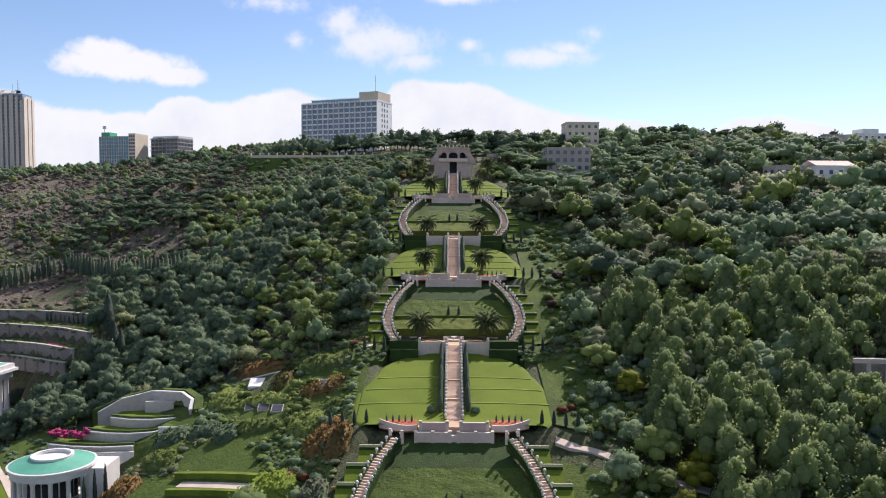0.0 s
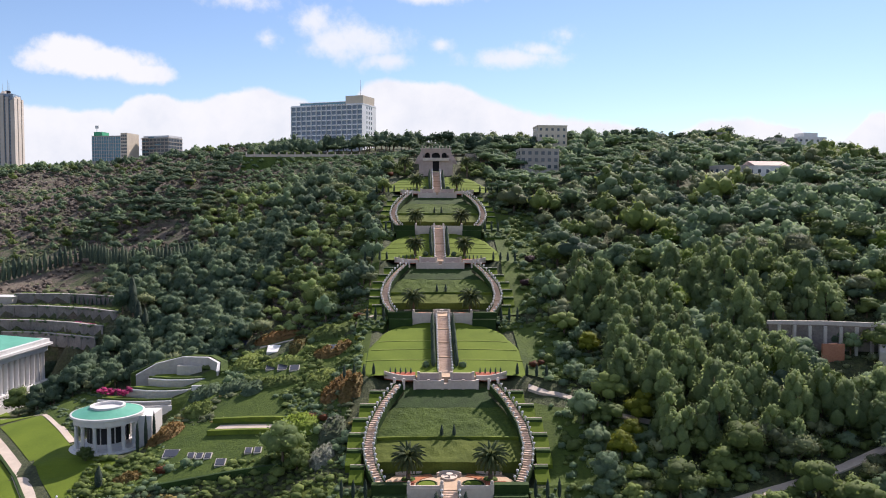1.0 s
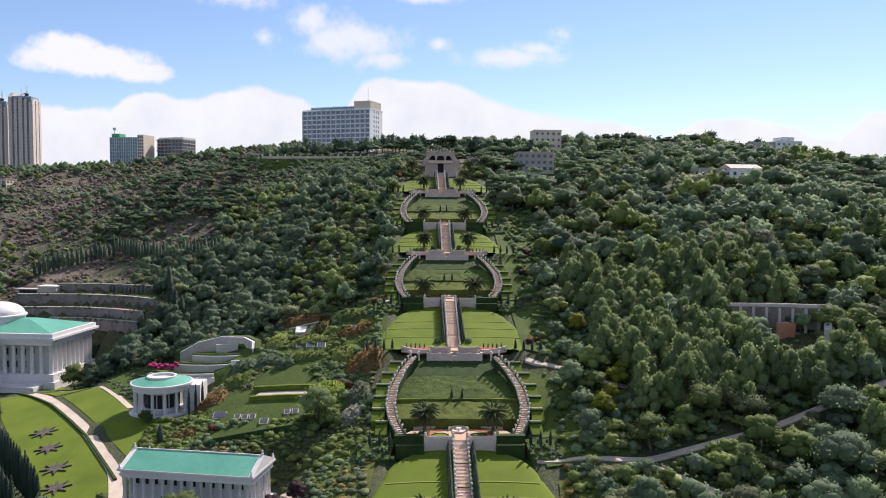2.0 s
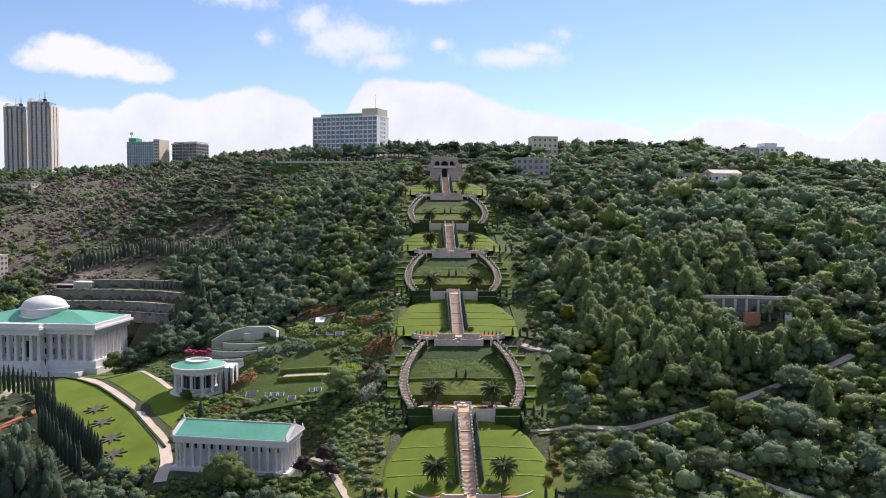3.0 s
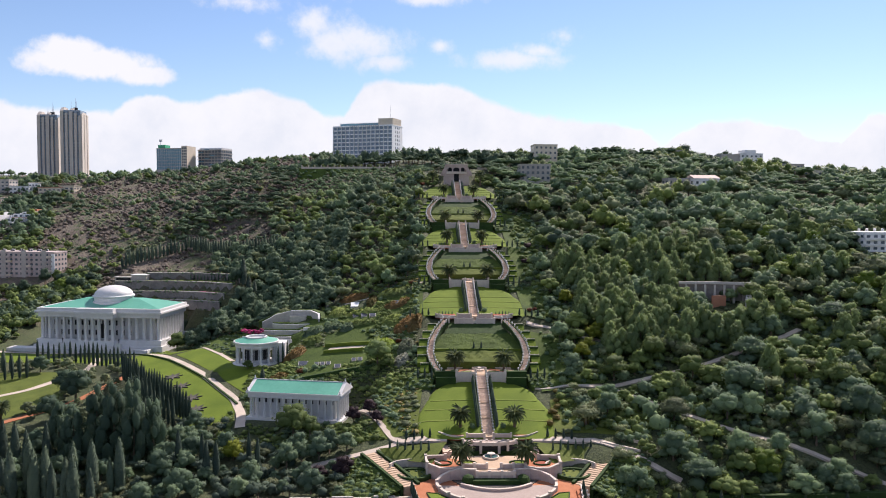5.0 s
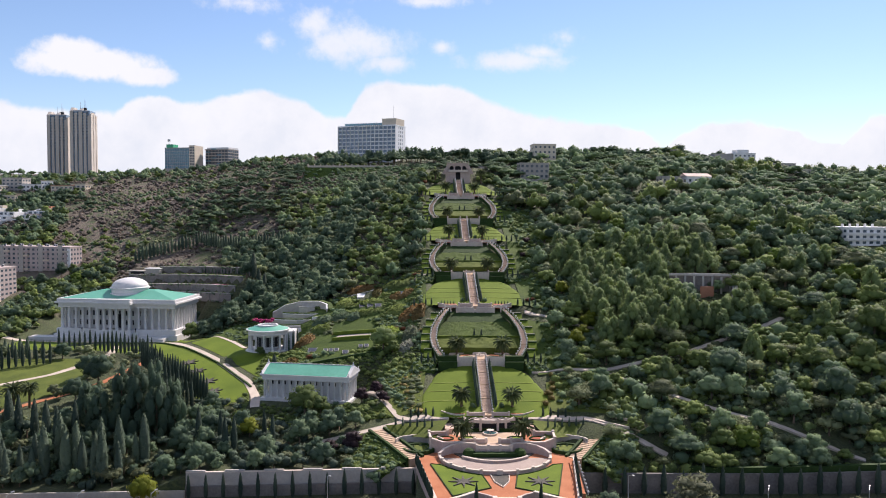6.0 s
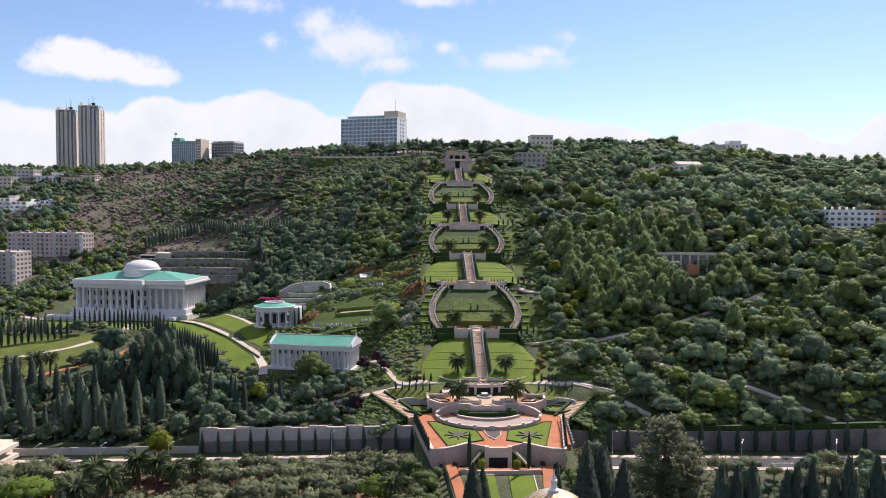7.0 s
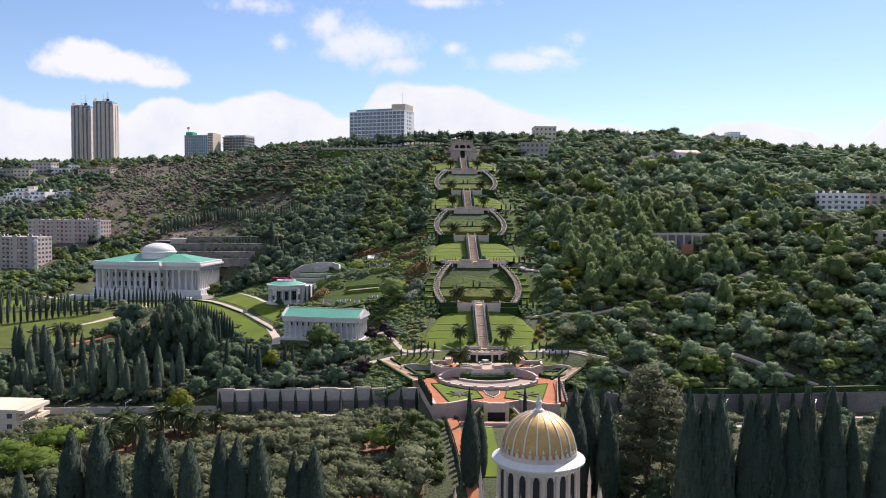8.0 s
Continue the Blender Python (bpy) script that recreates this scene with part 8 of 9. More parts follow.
# olive grove in front
grove = scatter(20, 1500, -150, -16, -50, 40, 0.42, 2.4, 4.8, lawns=False)
grove = [q for q in grove if q[0] < -23 and all(math.hypot(q[0] - x, q[1] + 1.5 - y) > r + 0.4 * q[2] for x, y, r in ((-34, 12, 6.5), (-129, -3, 7.5), (-130, 14, 7.5), (-139, 3, 7.5), (-30, 5, 2), (-114, 20, 3), (-107, 11, 3), (-112, 3, 3), (-98, 24, 2.5), (-104, 26, 2.5), (-92, 20, 2.5)))]
growth("olive_grove", "olive", vary(grove, 0.95, 1.25), L_GROVE, "grey-green olive trees in the lower grove", "trees")
def mound(x, y, rx, ry, tall, turn, material, label):
    """A rounded hedge mass that follows the slope, with an uneven top and leaf sprays."""
    c, s_ = math.cos(radians(turn)), math.sin(radians(turn))
    rng = np.random.default_rng(int(abs(x * 31 + y * 7)))

    def dome(g, q):
        wob = 1 + 0.16 * noise.noise((x + 2.2 * math.cos(q), y + 2.2 * math.sin(q), 1.0))
        u, v = rx * wob * g * math.cos(q), ry * wob * g * math.sin(q)
        px, py = x + u * c - v * s_, y + u * s_ + v * c
        return px, py, spot(px, py) - 0.4 + (tall + 0.4) * (1 - g ** 5) * (1 + 0.45 * noise.noise((px * 0.55, py * 0.55, 4.0))) + 0.2 * noise.noise((px * 1.4, py * 1.4, 9.0))

    v = [dome(i / 8, 2 * math.pi * k / 24) for i in range(9) for k in range(24)]
    f = []
    for i in range(8):
        for k in range(24):
            a_, b_ = i * 24 + k, i * 24 + (k + 1) % 24
            f += [(a_, a_ + 24, b_ + 24), (a_, b_ + 24, b_)]
    v = np.array(v)
    mid = np.array((x, y, spot(x, y) - 2.0))
    nr = unit(unit((v - mid) / (rx, ry, tall + 2)) + (0, 0, 0.6) + 0.35 * rng.normal(size=v.shape))
    m = int(26 * rx * ry)
    at = np.array([dome(math.sqrt(u_) * 0.97, 6.283 * w_) for u_, w_ in rng.random((m, 2))])
    d = unit(unit((at - mid) / (rx, ry, tall + 2)) + (0, 0, 0.6))
    a_ = unit(np.cross(d, rng.normal(size=(m, 3))))
    size = (0.22 + 0.2 * rng.random((m, 1)))
    tri = np.stack([at - a_ * size, at + a_ * size, at + unit(d + 0.8 * rng.normal(size=(m, 3))) * size * 1.6], 1)
    back = (np.cross(tri[:, 1] - tri[:, 0], tri[:, 2] - tri[:, 0]) * d).sum(1) < 0
    tri[back] = tri[back][:, ::-1]
    vv = np.concatenate([v, tri.reshape(-1, 3)])
    ff = np.concatenate([np.array(f), np.arange(3 * m).reshape(-1, 3) + len(v)])
    nn = np.concatenate([nr, np.repeat(unit(d + 0.4 * rng.normal(size=(m, 3))), 3, axis=0)])
    MOUNDS.append((x, y, max(rx, ry)))
    return tagged(new("hedge_mass", raw_mesh("hedge_mass", vv, ff, nn, [material], None, np.full(len(vv), rng.random()))), label, "hedge", "rounded hedges")


MOUNDS = []
for x, y, rx, ry, tall, turn, m_, lb_ in (
        (-62.5, 212, 4.6, 5.6, 2.0, 20, L_BROAD, "rounded green hedge mass on the slope"), (-50, 204.5, 8.5, 2.0, 1.6, -14, L_BROAD, "long green hedge above the rooflights"),
        (-49.5, 192.5, 9, 2.2, 1.7, -14, L_BROAD, "long green hedge below the rooflights"), (-72, 236, 7.5, 4.5, 2.2, -10, L_RUSSET, "broad russet and green hedge mass"),
        (-80, 240, 5, 5, 2.2, 0, L_BROAD, "rounded green hedge mass on the slope"), (-55, 225, 9, 2.8, 2.0, -12, L_RUSSET, "broad russet and green hedge mass"),
        (-46.5, 214, 2.6, 6, 2.0, -8, L_RUSSET, "russet hedge beside the rooflights"), (-36, 216.5, 9, 3.4, 2.4, -12, L_BROAD, "long dark green hedge above the beds"),
        (-34, 203, 6.5, 3.0, 2.0, -10, L_RUSSET, "russet and green hedge beside the lawn"), (-30, 177, 4.6, 6.5, 1.9, 15, L_RUSSET, "russet hedge mass beside the curved stairs"),
        (-25.5, 170, 3.4, 4.0, 1.6, 0, L_RUSSET, "russet hedge mass beside the curved stairs"), (-35.5, 187, 5.0, 4.5, 2.4, 0, L_BROAD, "rounded green hedge mass on the slope"),
        (-38.5, 165, 6, 4.6, 2.6, -20, L_LIME, "bright green rounded shrub mass"), (-29, 157, 3.6, 5.0, 2.2, 10, L_WHITE, "white-flowering rounded bush mass"),
        (-30.5, 148.5, 3.4, 4.0, 2.0, 0, L_WHITE, "white-flowering rounded bush mass"), (-72, 199, 5.0, 3.6, 2.2, 15, L_DARK, "dark shrub mass below the curved garden"),
        (-63, 197, 4.6, 2.8, 2.0, 0, L_DARK, "dark shrub mass below the curved garden"), (-78, 179, 5.5, 4.4, 2.2, 10, L_RUSSET, "russet shrub mass beside the round pavilion"),
        (-71, 188, 5.0, 3.4, 2.2, -20, L_BROAD, "rounded green hedge mass on the slope"), (-80.5, 158.5, 4.0, 2.4, 1.0, -8, L_RUSSET, "low rusty shrub patch before the pavilion"),
        (-56, 192, 3.4, 3.2, 2.2, 0, L_DARK, "dark shrub mass below the curved garden")):
    mound(x, y, rx, ry, tall, turn, m_, lb_)
# slope gardens left and right of the axis
GLAZED = ((-54.2, 216.5, 4.5), (-66.6, 229, 5), (-53, 203.8, 3), (-49, 201.4, 3), (-45, 199, 3), (-31.5, 204, 5), (-72, 166.5, 3.4), (-65.8, 162.8, 2.6), (-62, 161, 3.2), (-49, 158, 3.4), (-56.5, 156, 3), (-60, 174.5, 4), (-54, 172, 4), (-48, 169.4, 4))
clear_beds = lambda x, y: np.all([np.hypot(x - gx_, y - gy_) > gr_ for gx_, gy_, gr_ in GLAZED], axis=0)  # noqa: E731
OPEN_BEDS = ([(-66, 182), (-66, 193), (-57, 191), (-45, 182), (-42.5, 171), (-44, 168)], [(-75, 165), (-77, 183), (-66, 179.5), (-45, 164), (-44, 155), (-60, 157)], [(-71, 150), (-71, 158), (-60, 157), (-52, 152)])
beds = scatter(22, 9000, -94, -22, 97, 232, 0.40, 0.8, 2.6, lambda x, y: clear_beds(x, y) & ~in_poly(x, y, OPEN_BEDS[0]) & ~in_poly(x, y, OPEN_BEDS[1]) & ~in_poly(x, y, OPEN_BEDS[2]) & np.all([np.hypot(x - mx, y - my) > 0.85 * mr for mx, my, mr in MOUNDS], axis=0), lawns=False)
wave = lambda q: math.sin(q[0] * 0.13 + 1.1) + math.sin(q[1] * 0.11 + q[0] * 0.05) + 0.5 * random.uniform(-1, 1)  # noqa: E731
sorts = [[], [], [], [], []]
for q in beds:
    w_ = wave(q)
    sorts[0 if w_ > 0.75 else 1 if w_ > -0.1 else 2 if w_ > -1.0 else 3 if w_ > -1.25 else 4].append(q)
growth("garden_shrubs", "shrub", vary(sorts[0], 0.6, 1.0), L_BROAD, "rounded green garden shrubs on the slope", "shrubs")
growth("garden_cover", "scrub", vary(sorts[1], 0.5, 0.9), L_BROAD, "low green cover plants on the slope", "shrubs")
growth("garden_bushes", "shrub", vary(sorts[2], 0.6, 1.0), L_PINE, "dark green bushes on the slope", "shrubs")
growth("garden_gold", "scrub", vary(sorts[3], 0.4, 0.7), L_GOLD, "dry golden cover plants on the slope", "shrubs")
growth("garden_lavender", "scrub", vary(sorts[4], 0.5, 0.9), L_OLIVE, "grey-green cover plants on the slope", "shrubs")
fl = np.random.default_rng(9)
growth("bougainvillea", "scrub", [(-106 + 10 * u, 202.5 + 3.5 * v, 0.8 + 0.5 * v, 0.8) for u, v in fl.random((34, 2))], L_MAGENTA, "magenta bougainvillea spilling over a white wall", "flowers", [41.4 + 1.8 * v for v in fl.random(34)])
skirt = [(sg * (28 + 20 * u), 65.5 + 15 * v * (0.25 + 0.75 * u), 1.0 + 1.5 * w, 0.85) for sg in (-1, 1) for u, v, w in fl.random((150, 3))]
lo_rows, lo_z = [], []
for rows_ in BANKS:
    for _ in range(190):
        u, v = random.random() * 1.99, random.random() * 2.99
        i, j, fu, fv = int(v), int(u), u - int(u), v - int(v)
        p = [(rows_[i][j][c] * (1 - fu) + rows_[i][j + 1][c] * fu) * (1 - fv) + (rows_[i + 1][j][c] * (1 - fu) + rows_[i + 1][j + 1][c] * fu) * fv for c in range(3)]
        lo_rows.append((p[0], p[1], random.uniform(0.5, 1.0 + 0.5 * v), 0.8))
        lo_z.append(p[2] - 0.1)
tf_rows, tf_z = [], []
for yw, zw, yk, zk in OVALS:
    for sg in (-1, 1):
        for _ in range(34):
            u, v = random.random(), random.random()
            tf_rows.append((sg * (17.6 + 9 * u), yw - 5.2 + 6.4 * v, random.uniform(0.5, 1.1), 0.8))
            tf_z.append((axis(yw - 5) + 0.4) * (1 - v) + (zw - 0.3) * v - 0.1)
growth("terrace_bed_plants", "shrub", tf_rows, L_PINE, "grey-green cover plants in the sloping beds", "shrubs", tf_z)
growth("bank_cover", "shrub", lo_rows[::2], L_BROAD, "green cover shrubs on the bank beside the steps", "shrubs", lo_z[::2])
growth("bank_dark_cover", "shrub", lo_rows[1::2], L_PINE, "dark cover shrubs on the bank beside the steps", "shrubs", lo_z[1::2])
path_bank = scatter(46, 500, 48, 100, 96, 124, 0.5, 0.9, 2.0, lawns=False)
growth("path_bank_shrubs", "shrub", vary(path_bank, 0.6, 0.9), L_BROAD, "low green shrubs on the bank between the paths", "shrubs")
growth("skirt_shrubs", "shrub", skirt, L_BROAD, "green shrubs below the garden steps", "shrubs")
flank = scatter(23, 1100, 27, 46, 97, 300, 0.5, 1.0, 2.8, lawns=False, margin=-1) + scatter(24, 700, -46, -27, 214, 372, 0.5, 1.0, 2.8, lawns=False, margin=-1) + scatter(25, 600, 24, 44, 300, 372, 0.45, 1.0, 2.8, lawns=False, margin=-1)
growth("flank_shrubs", "shrub", vary(flank[::2], 0.6, 1.1), L_PINE, "dark shrubs flanking the terraces", "shrubs")
growth("flank_bushes", "shrub", vary(flank[1::2], 0.6, 1.1), L_BROAD, "green bushes flanking the terraces", "shrubs")
crown_ = [(sg * (12.5 + 13 * u), 356.5 + 14 * v, 1.1 + 1.6 * w, 1.0) for sg in (-1, 1) for u, v, w in fl.random((46, 3))]
growth("entrance_shrubs", "shrub", crown_, L_BROAD, "green shrubs round the entrance building", "shrubs")
# thick trees between the lawn and the road wall
lowl = scatter(26, 1700, -235, -46, 66, 132, 0.5, 2.0, 4.4, lambda x, y: ((y < 102) | (x > -112)) & ~((x > -92) & (x < -42) & (y > 99)))
k4 = len(lowl) // 3
growth("lower_woods", "round", vary(lowl[:k4], 0.9, 1.3), L_DARK, "dark trees above the road wall", "trees")
growth("lower_olives", "olive", vary(lowl[k4:2 * k4:3], 0.9, 1.2), L_GROVE, "olive trees above the road wall", "trees")
growth("lower_oaks", "olive", vary([q for i, q in enumerate(lowl[k4:2 * k4]) if i % 3], 0.9, 1.2), L_CYPRESS, "very dark trees above the road wall", "trees")
growth("lower_shrubs", "shrub", vary(lowl[2 * k4:], 0.9, 1.4), L_CYPRESS, "green shrubs above the road wall", "shrubs")
fr = scatter(27, 520, 22, 190, -60, 40, 0.5, 2.2, 4.8)
growth("roadside_trees", "round_near", vary(fr[::2], 0.9, 1.2), L_DARK, "dark trees below the road", "trees")
growth("roadside_olives", "olive_near", vary(fr[1::2], 0.9, 1.2), L_GROVE, "grey-green olive trees below the road", "trees")
mid = scatter(28, 190, -235, -140, 100, 215, 0.9, 1.6, 3.2)
growth("park_trees", "round", vary(mid, 0.8, 1.1), L_OLIVE, "park trees among the lower lawns", "trees")


SMALL = {}


def small_cypress(x, y, h, wide, label, group, z=None):
    """Small clipped cypresses of one kind, gathered into rows."""
    SMALL.setdefault((group, label), []).append((x, y, h * wide, 1.0 / wide, (spot(x, y) if z is None else z) - 0.15))


def cypress(x, y, h, wide=1.0, label="tall dark columnar cypress", group="cypresses", z=None):
    return plant("cypress_tree", "cypress_near" if group == "shrine cypresses" else "cypress", x, y, h * wide, 1.0 / wide, L_CYPRESS, label, "tree", group, z)


# avenue along the outer edge of the great lawn
def along(line, gap):
    out, rest = [], 0.0
    for (x0, y0), (x1, y1) in zip(line, line[1:]):
        L = math.hypot(x1 - x0, y1 - y0)
        d = rest
        while d < L:
            out.append((x0 + (x1 - x0) * d / L, y0 + (y1 - y0) * d / L))
            d += gap
        rest = d - L
    return out


for x, y in along([(-107, 124), (-121, 139.7), (-137.6, 158.3), (-149.5, 174)], 2.5) + along([(-112, 121), (-126, 137), (-140, 154)], 4.0):
    cypress(x, y, random.uniform(10.5, 13.5), 0.68, "slender dark cypress in the lawn avenue", "avenue cypresses")
for x, y in along([(-149.5, 186.8), (-165, 197), (-182, 206), (-204, 210)], 2.8) + along([(-194, 182), (-207, 176.7), (-222, 166), (-240, 160)], 2.8):
    cypress(x, y, random.uniform(8.5, 11.5), 0.7, "slender dark cypress in the lawn avenue", "avenue cypresses")
for x, y, h, w in ((-117, 107, 17, 1.1), (-114, 109, 15, 1.0), (-120, 104, 18, 1.2), (-112, 105, 15, 1.0), (-89, 80, 14, 0.9), (-86.5, 82, 13, 0.9), (-93, 90, 12, 0.9), (-190, 104, 16, 1.1), (-186, 100, 18, 1.1), (-181, 102, 17, 1.1), (-176, 99, 18, 1.1), (-171, 101, 17, 1.1), (-166, 98, 16, 1.0), (-160, 97, 15, 1.0), (-154, 93, 16, 1.0), (-149, 90, 15, 0.9), (-144, 93, 16, 0.9), (-100, 88, 14, 0.9), (-78, 90, 11, 0.8), (-74, 84, 12, 0.8)):
    cypress(x, y, h, w, "tall dark cypress in the park below the lawns", "park cypresses")
for x, y, r, t_ in ((-124, 98, 7.6, 1.5), (-117, 96, 6.8, 1.55), (-131, 101, 7.4, 1.45), (-112, 100, 6.0, 1.5), (-137, 97, 6.4, 1.3), (-120, 104, 7.0, 1.6), (-145, 104, 6.0, 1.3)):
    plant("conifer_tree", "conifer", x, y, r, t_, L_DARK, "huge dark conifer in the park below the lawns", group="park conifers")
# sunlight on these two crowns is painted with the lighter cedar colour
for x, y, r, t_ in ((-129, 106, 6.6, 1.55), (-134, 109, 5.6, 1.4)):
    plant("conifer_tree", "conifer", x, y, r, t_, L_CEDAR, "tall conifer with lighter needles painting a sunlit crown", group="park conifers")
row = along([(-330, 214), (-236, 204)], 4.2) + along([(-330, 196), (-236, 188)], 4.2) + along([(-232, 196), (-196, 188)], 4.0)
row = [(x, y, random.uniform(8, 10.5)) for x, y in row]
row += [(x, y, random.uniform(7.5, 11.0)) for x, y in along([(-215, 349), (-176, 360), (-150, 343), (-108, 322)], 2.3)]
row += [(-208 + 2.5 * i, 68 + 14 * random.random(), random.uniform(11, 19)) for i in range(38)]
growth("far_cypresses", "cypress", [(x, y, h * 1.1, 0.91) for x, y, h in row], L_CYPRESS, "rows of dark cypresses on the slopes", "trees")
for k_ in range(12, 28):
    (x_, y_), z_ = HILL_WALLS[3][0][k_], HILL_WALLS[3][1][k_]
    small_cypress(x_, y_ - 1.4, random.uniform(3.6, 4.6), 1.1, "thin dark cypress against the hill wall", "hill wall cypresses", z_ - 4.4)
# along the road wall
for i in range(14):
    cypress(-95.5 + 5.35 * i, 60.4, random.uniform(7.6, 9.2), 0.85, "thin dark cypress against the road wall", "road wall cypresses")
for i in range(16):
    cypress(34 + 6.2 * i, 60.6, random.uniform(8, 10.5), 1.0, "thin dark cypress against the road wall", "road wall cypresses")
# cypress screens of the shrine garden: x and tip height, placed to fit the camera's view
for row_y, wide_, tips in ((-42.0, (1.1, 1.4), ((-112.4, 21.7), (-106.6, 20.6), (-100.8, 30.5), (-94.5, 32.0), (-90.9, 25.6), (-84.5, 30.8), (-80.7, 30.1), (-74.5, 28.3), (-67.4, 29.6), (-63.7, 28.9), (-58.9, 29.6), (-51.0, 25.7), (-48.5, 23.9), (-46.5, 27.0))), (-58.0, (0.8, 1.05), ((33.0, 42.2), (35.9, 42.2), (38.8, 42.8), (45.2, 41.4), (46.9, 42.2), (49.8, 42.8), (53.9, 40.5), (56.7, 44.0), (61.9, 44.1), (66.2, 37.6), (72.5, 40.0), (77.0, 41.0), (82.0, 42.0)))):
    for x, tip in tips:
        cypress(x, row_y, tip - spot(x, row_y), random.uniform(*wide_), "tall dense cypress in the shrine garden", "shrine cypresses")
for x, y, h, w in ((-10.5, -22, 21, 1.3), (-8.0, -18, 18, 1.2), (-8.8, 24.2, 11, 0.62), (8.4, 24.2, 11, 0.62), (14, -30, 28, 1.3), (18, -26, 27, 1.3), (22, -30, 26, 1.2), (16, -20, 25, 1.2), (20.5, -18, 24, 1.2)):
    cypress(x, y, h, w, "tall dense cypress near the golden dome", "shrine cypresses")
for x, y, r, t_ in ((-141, 103, 5.0, 1.2), (-150, 99, 4.6, 1.2), (-160, 152, 6.0, 1.1), (-168, 160, 5.2, 1.0), (-160, 130, 4.8, 1.1), (-152, 126, 4.4, 1.0), (-192, 190, 4.0, 1.0), (-105, 84, 4.6, 1.1), (-98, 96, 4.2, 1.1), (-155, 277, 4.5, 1.1), (-146, 262, 4.0, 1.0), (-139, 256, 4.2, 1.0), (-120, 262, 5.0, 1.2), (-112, 250, 4.6, 1.2), (-125, 275, 4.2, 1.3), (-128, 240, 3.4, 1.0), (-134, 236, 3.0, 1.0), (-121, 228, 3.2, 1.0)):
    plant("broad_tree", "round_near", x, y, r, t_, L_DARK, "large dark spreading tree beside the lawn", group="park trees")
for x, y, h, w in ((-84, 175.5, 9, 0.55), (-82.4, 177.5, 9.5, 0.55), (-80.8, 179.5, 9, 0.55), (-87, 157, 5.5, 1.9)):
    cypress(x, y, h, w, "slim dark cypress beside the round pavilion", "pavilion cypresses")
for x, y, h in ((-121, 275, 15), (-117, 270, 13), (-113, 266, 11), (-116, 262, 10)):
    cypress(x, y, h, 1.3, "dark cypress behind the marble building", "hill cypresses")
# palms and clipped plants of the terraces
for (y0, y1), on in zip(LAWNS, (True, False, True, True)):
    z = axis(y0 + 4)
    for sgn in (-1, 1):
        if on:
            palm(sgn * 9.2, y0 + 3.5, axis(y0 + 3.5), 1.5, 0.85)
        plant("round_bush", "shrub", sgn * 5.2, y0 + 3.0, 1.5, 1.3, L_PINE, "clipped round bush beside the stairs", "bush", "clipped bushes", axis(y0 + 3))
        n = int((y1 - y0 - 3) / 2.0)
        for i in range(n):
            y = y0 + 3.5 + 2.0 * i
            small_cypress(sgn * 3.2, y, 4.6, 1.5, "small clipped cypress lining the stairs", "stair cypresses", axis(y))
        for i in range(4):
            x = sgn * (19.5 + 2.6 * i)
            cypress(x, y0 - 2.5 - 0.5 * i, 3.6, 1.3, "small cypress beside the terrace", "terrace cypresses", axis(y0 - 2.5) - 0.4)
for yw, zw, yk, zk in OVALS:
    for sgn in (-1, 1):
        for i in range(5):
            small_cypress(sgn * (9.4 + 1.4 * i), yk + 3.4, 1.7, 1.6, "tiny clipped cypress in the planter", "planter cypresses", zk + 0.4)
    ring = yw + 0.47 * (yk - yw)
    zr = zw + (zk - 2.6 - zw) * ((ring - yw - 4) / (yk - yw - 4))
    for sgn in (-1, 1):
        palm(sgn * 9.4, yw + 6.6, zw + 0.4, 1.6, 0.85)
        cypress(sgn * 1.5, ring + 1.3, 3.2, 1.4, "small clipped cypress in the oval", "oval cypresses", zr + 0.4)
        for i in range(3):
            cypress(sgn * (18.6 + 2.6 * i), yw - 2.0, 4.2, 1.1, "small cypress beside the terrace", "terrace cypresses", zw - 1.0)
for sgn in (-1, 1):
    palm(sgn * 10.0, 76.0, 20.9, 1.6, 0.9)
    for i in range(6):
        small_cypress(sgn * (20.0 + 2.5 * i), 86.5 + 0.25 * i, 3.8, 1.1, "small cypress on the grass bank", "bank cypresses", 22.6)
    for i in range(9):
        cypress(sgn * (20.4 + 0.55 * i) - 0.2, 30 + 3.8 * i, 4.2, 1.2, "small cypress along the bastion wall", "bastion cypresses", 18.4)
for x, y, s in ((-114, 20, 1.7), (-107, 11, 1.8), (-112, 3, 1.8), (-98, 24, 1.6), (-104, 26, 1.6), (-92, 20, 1.5), (-30, 5, 1.5), (-184, 113, 1.7), (-180, 122, 1.6), (-176, 126, 1.4), (-15.5, 357, 1.3), (15.5, 357, 1.3), (-88, 28, 1.2)):
    palm(x, y, None, s, 1.5)

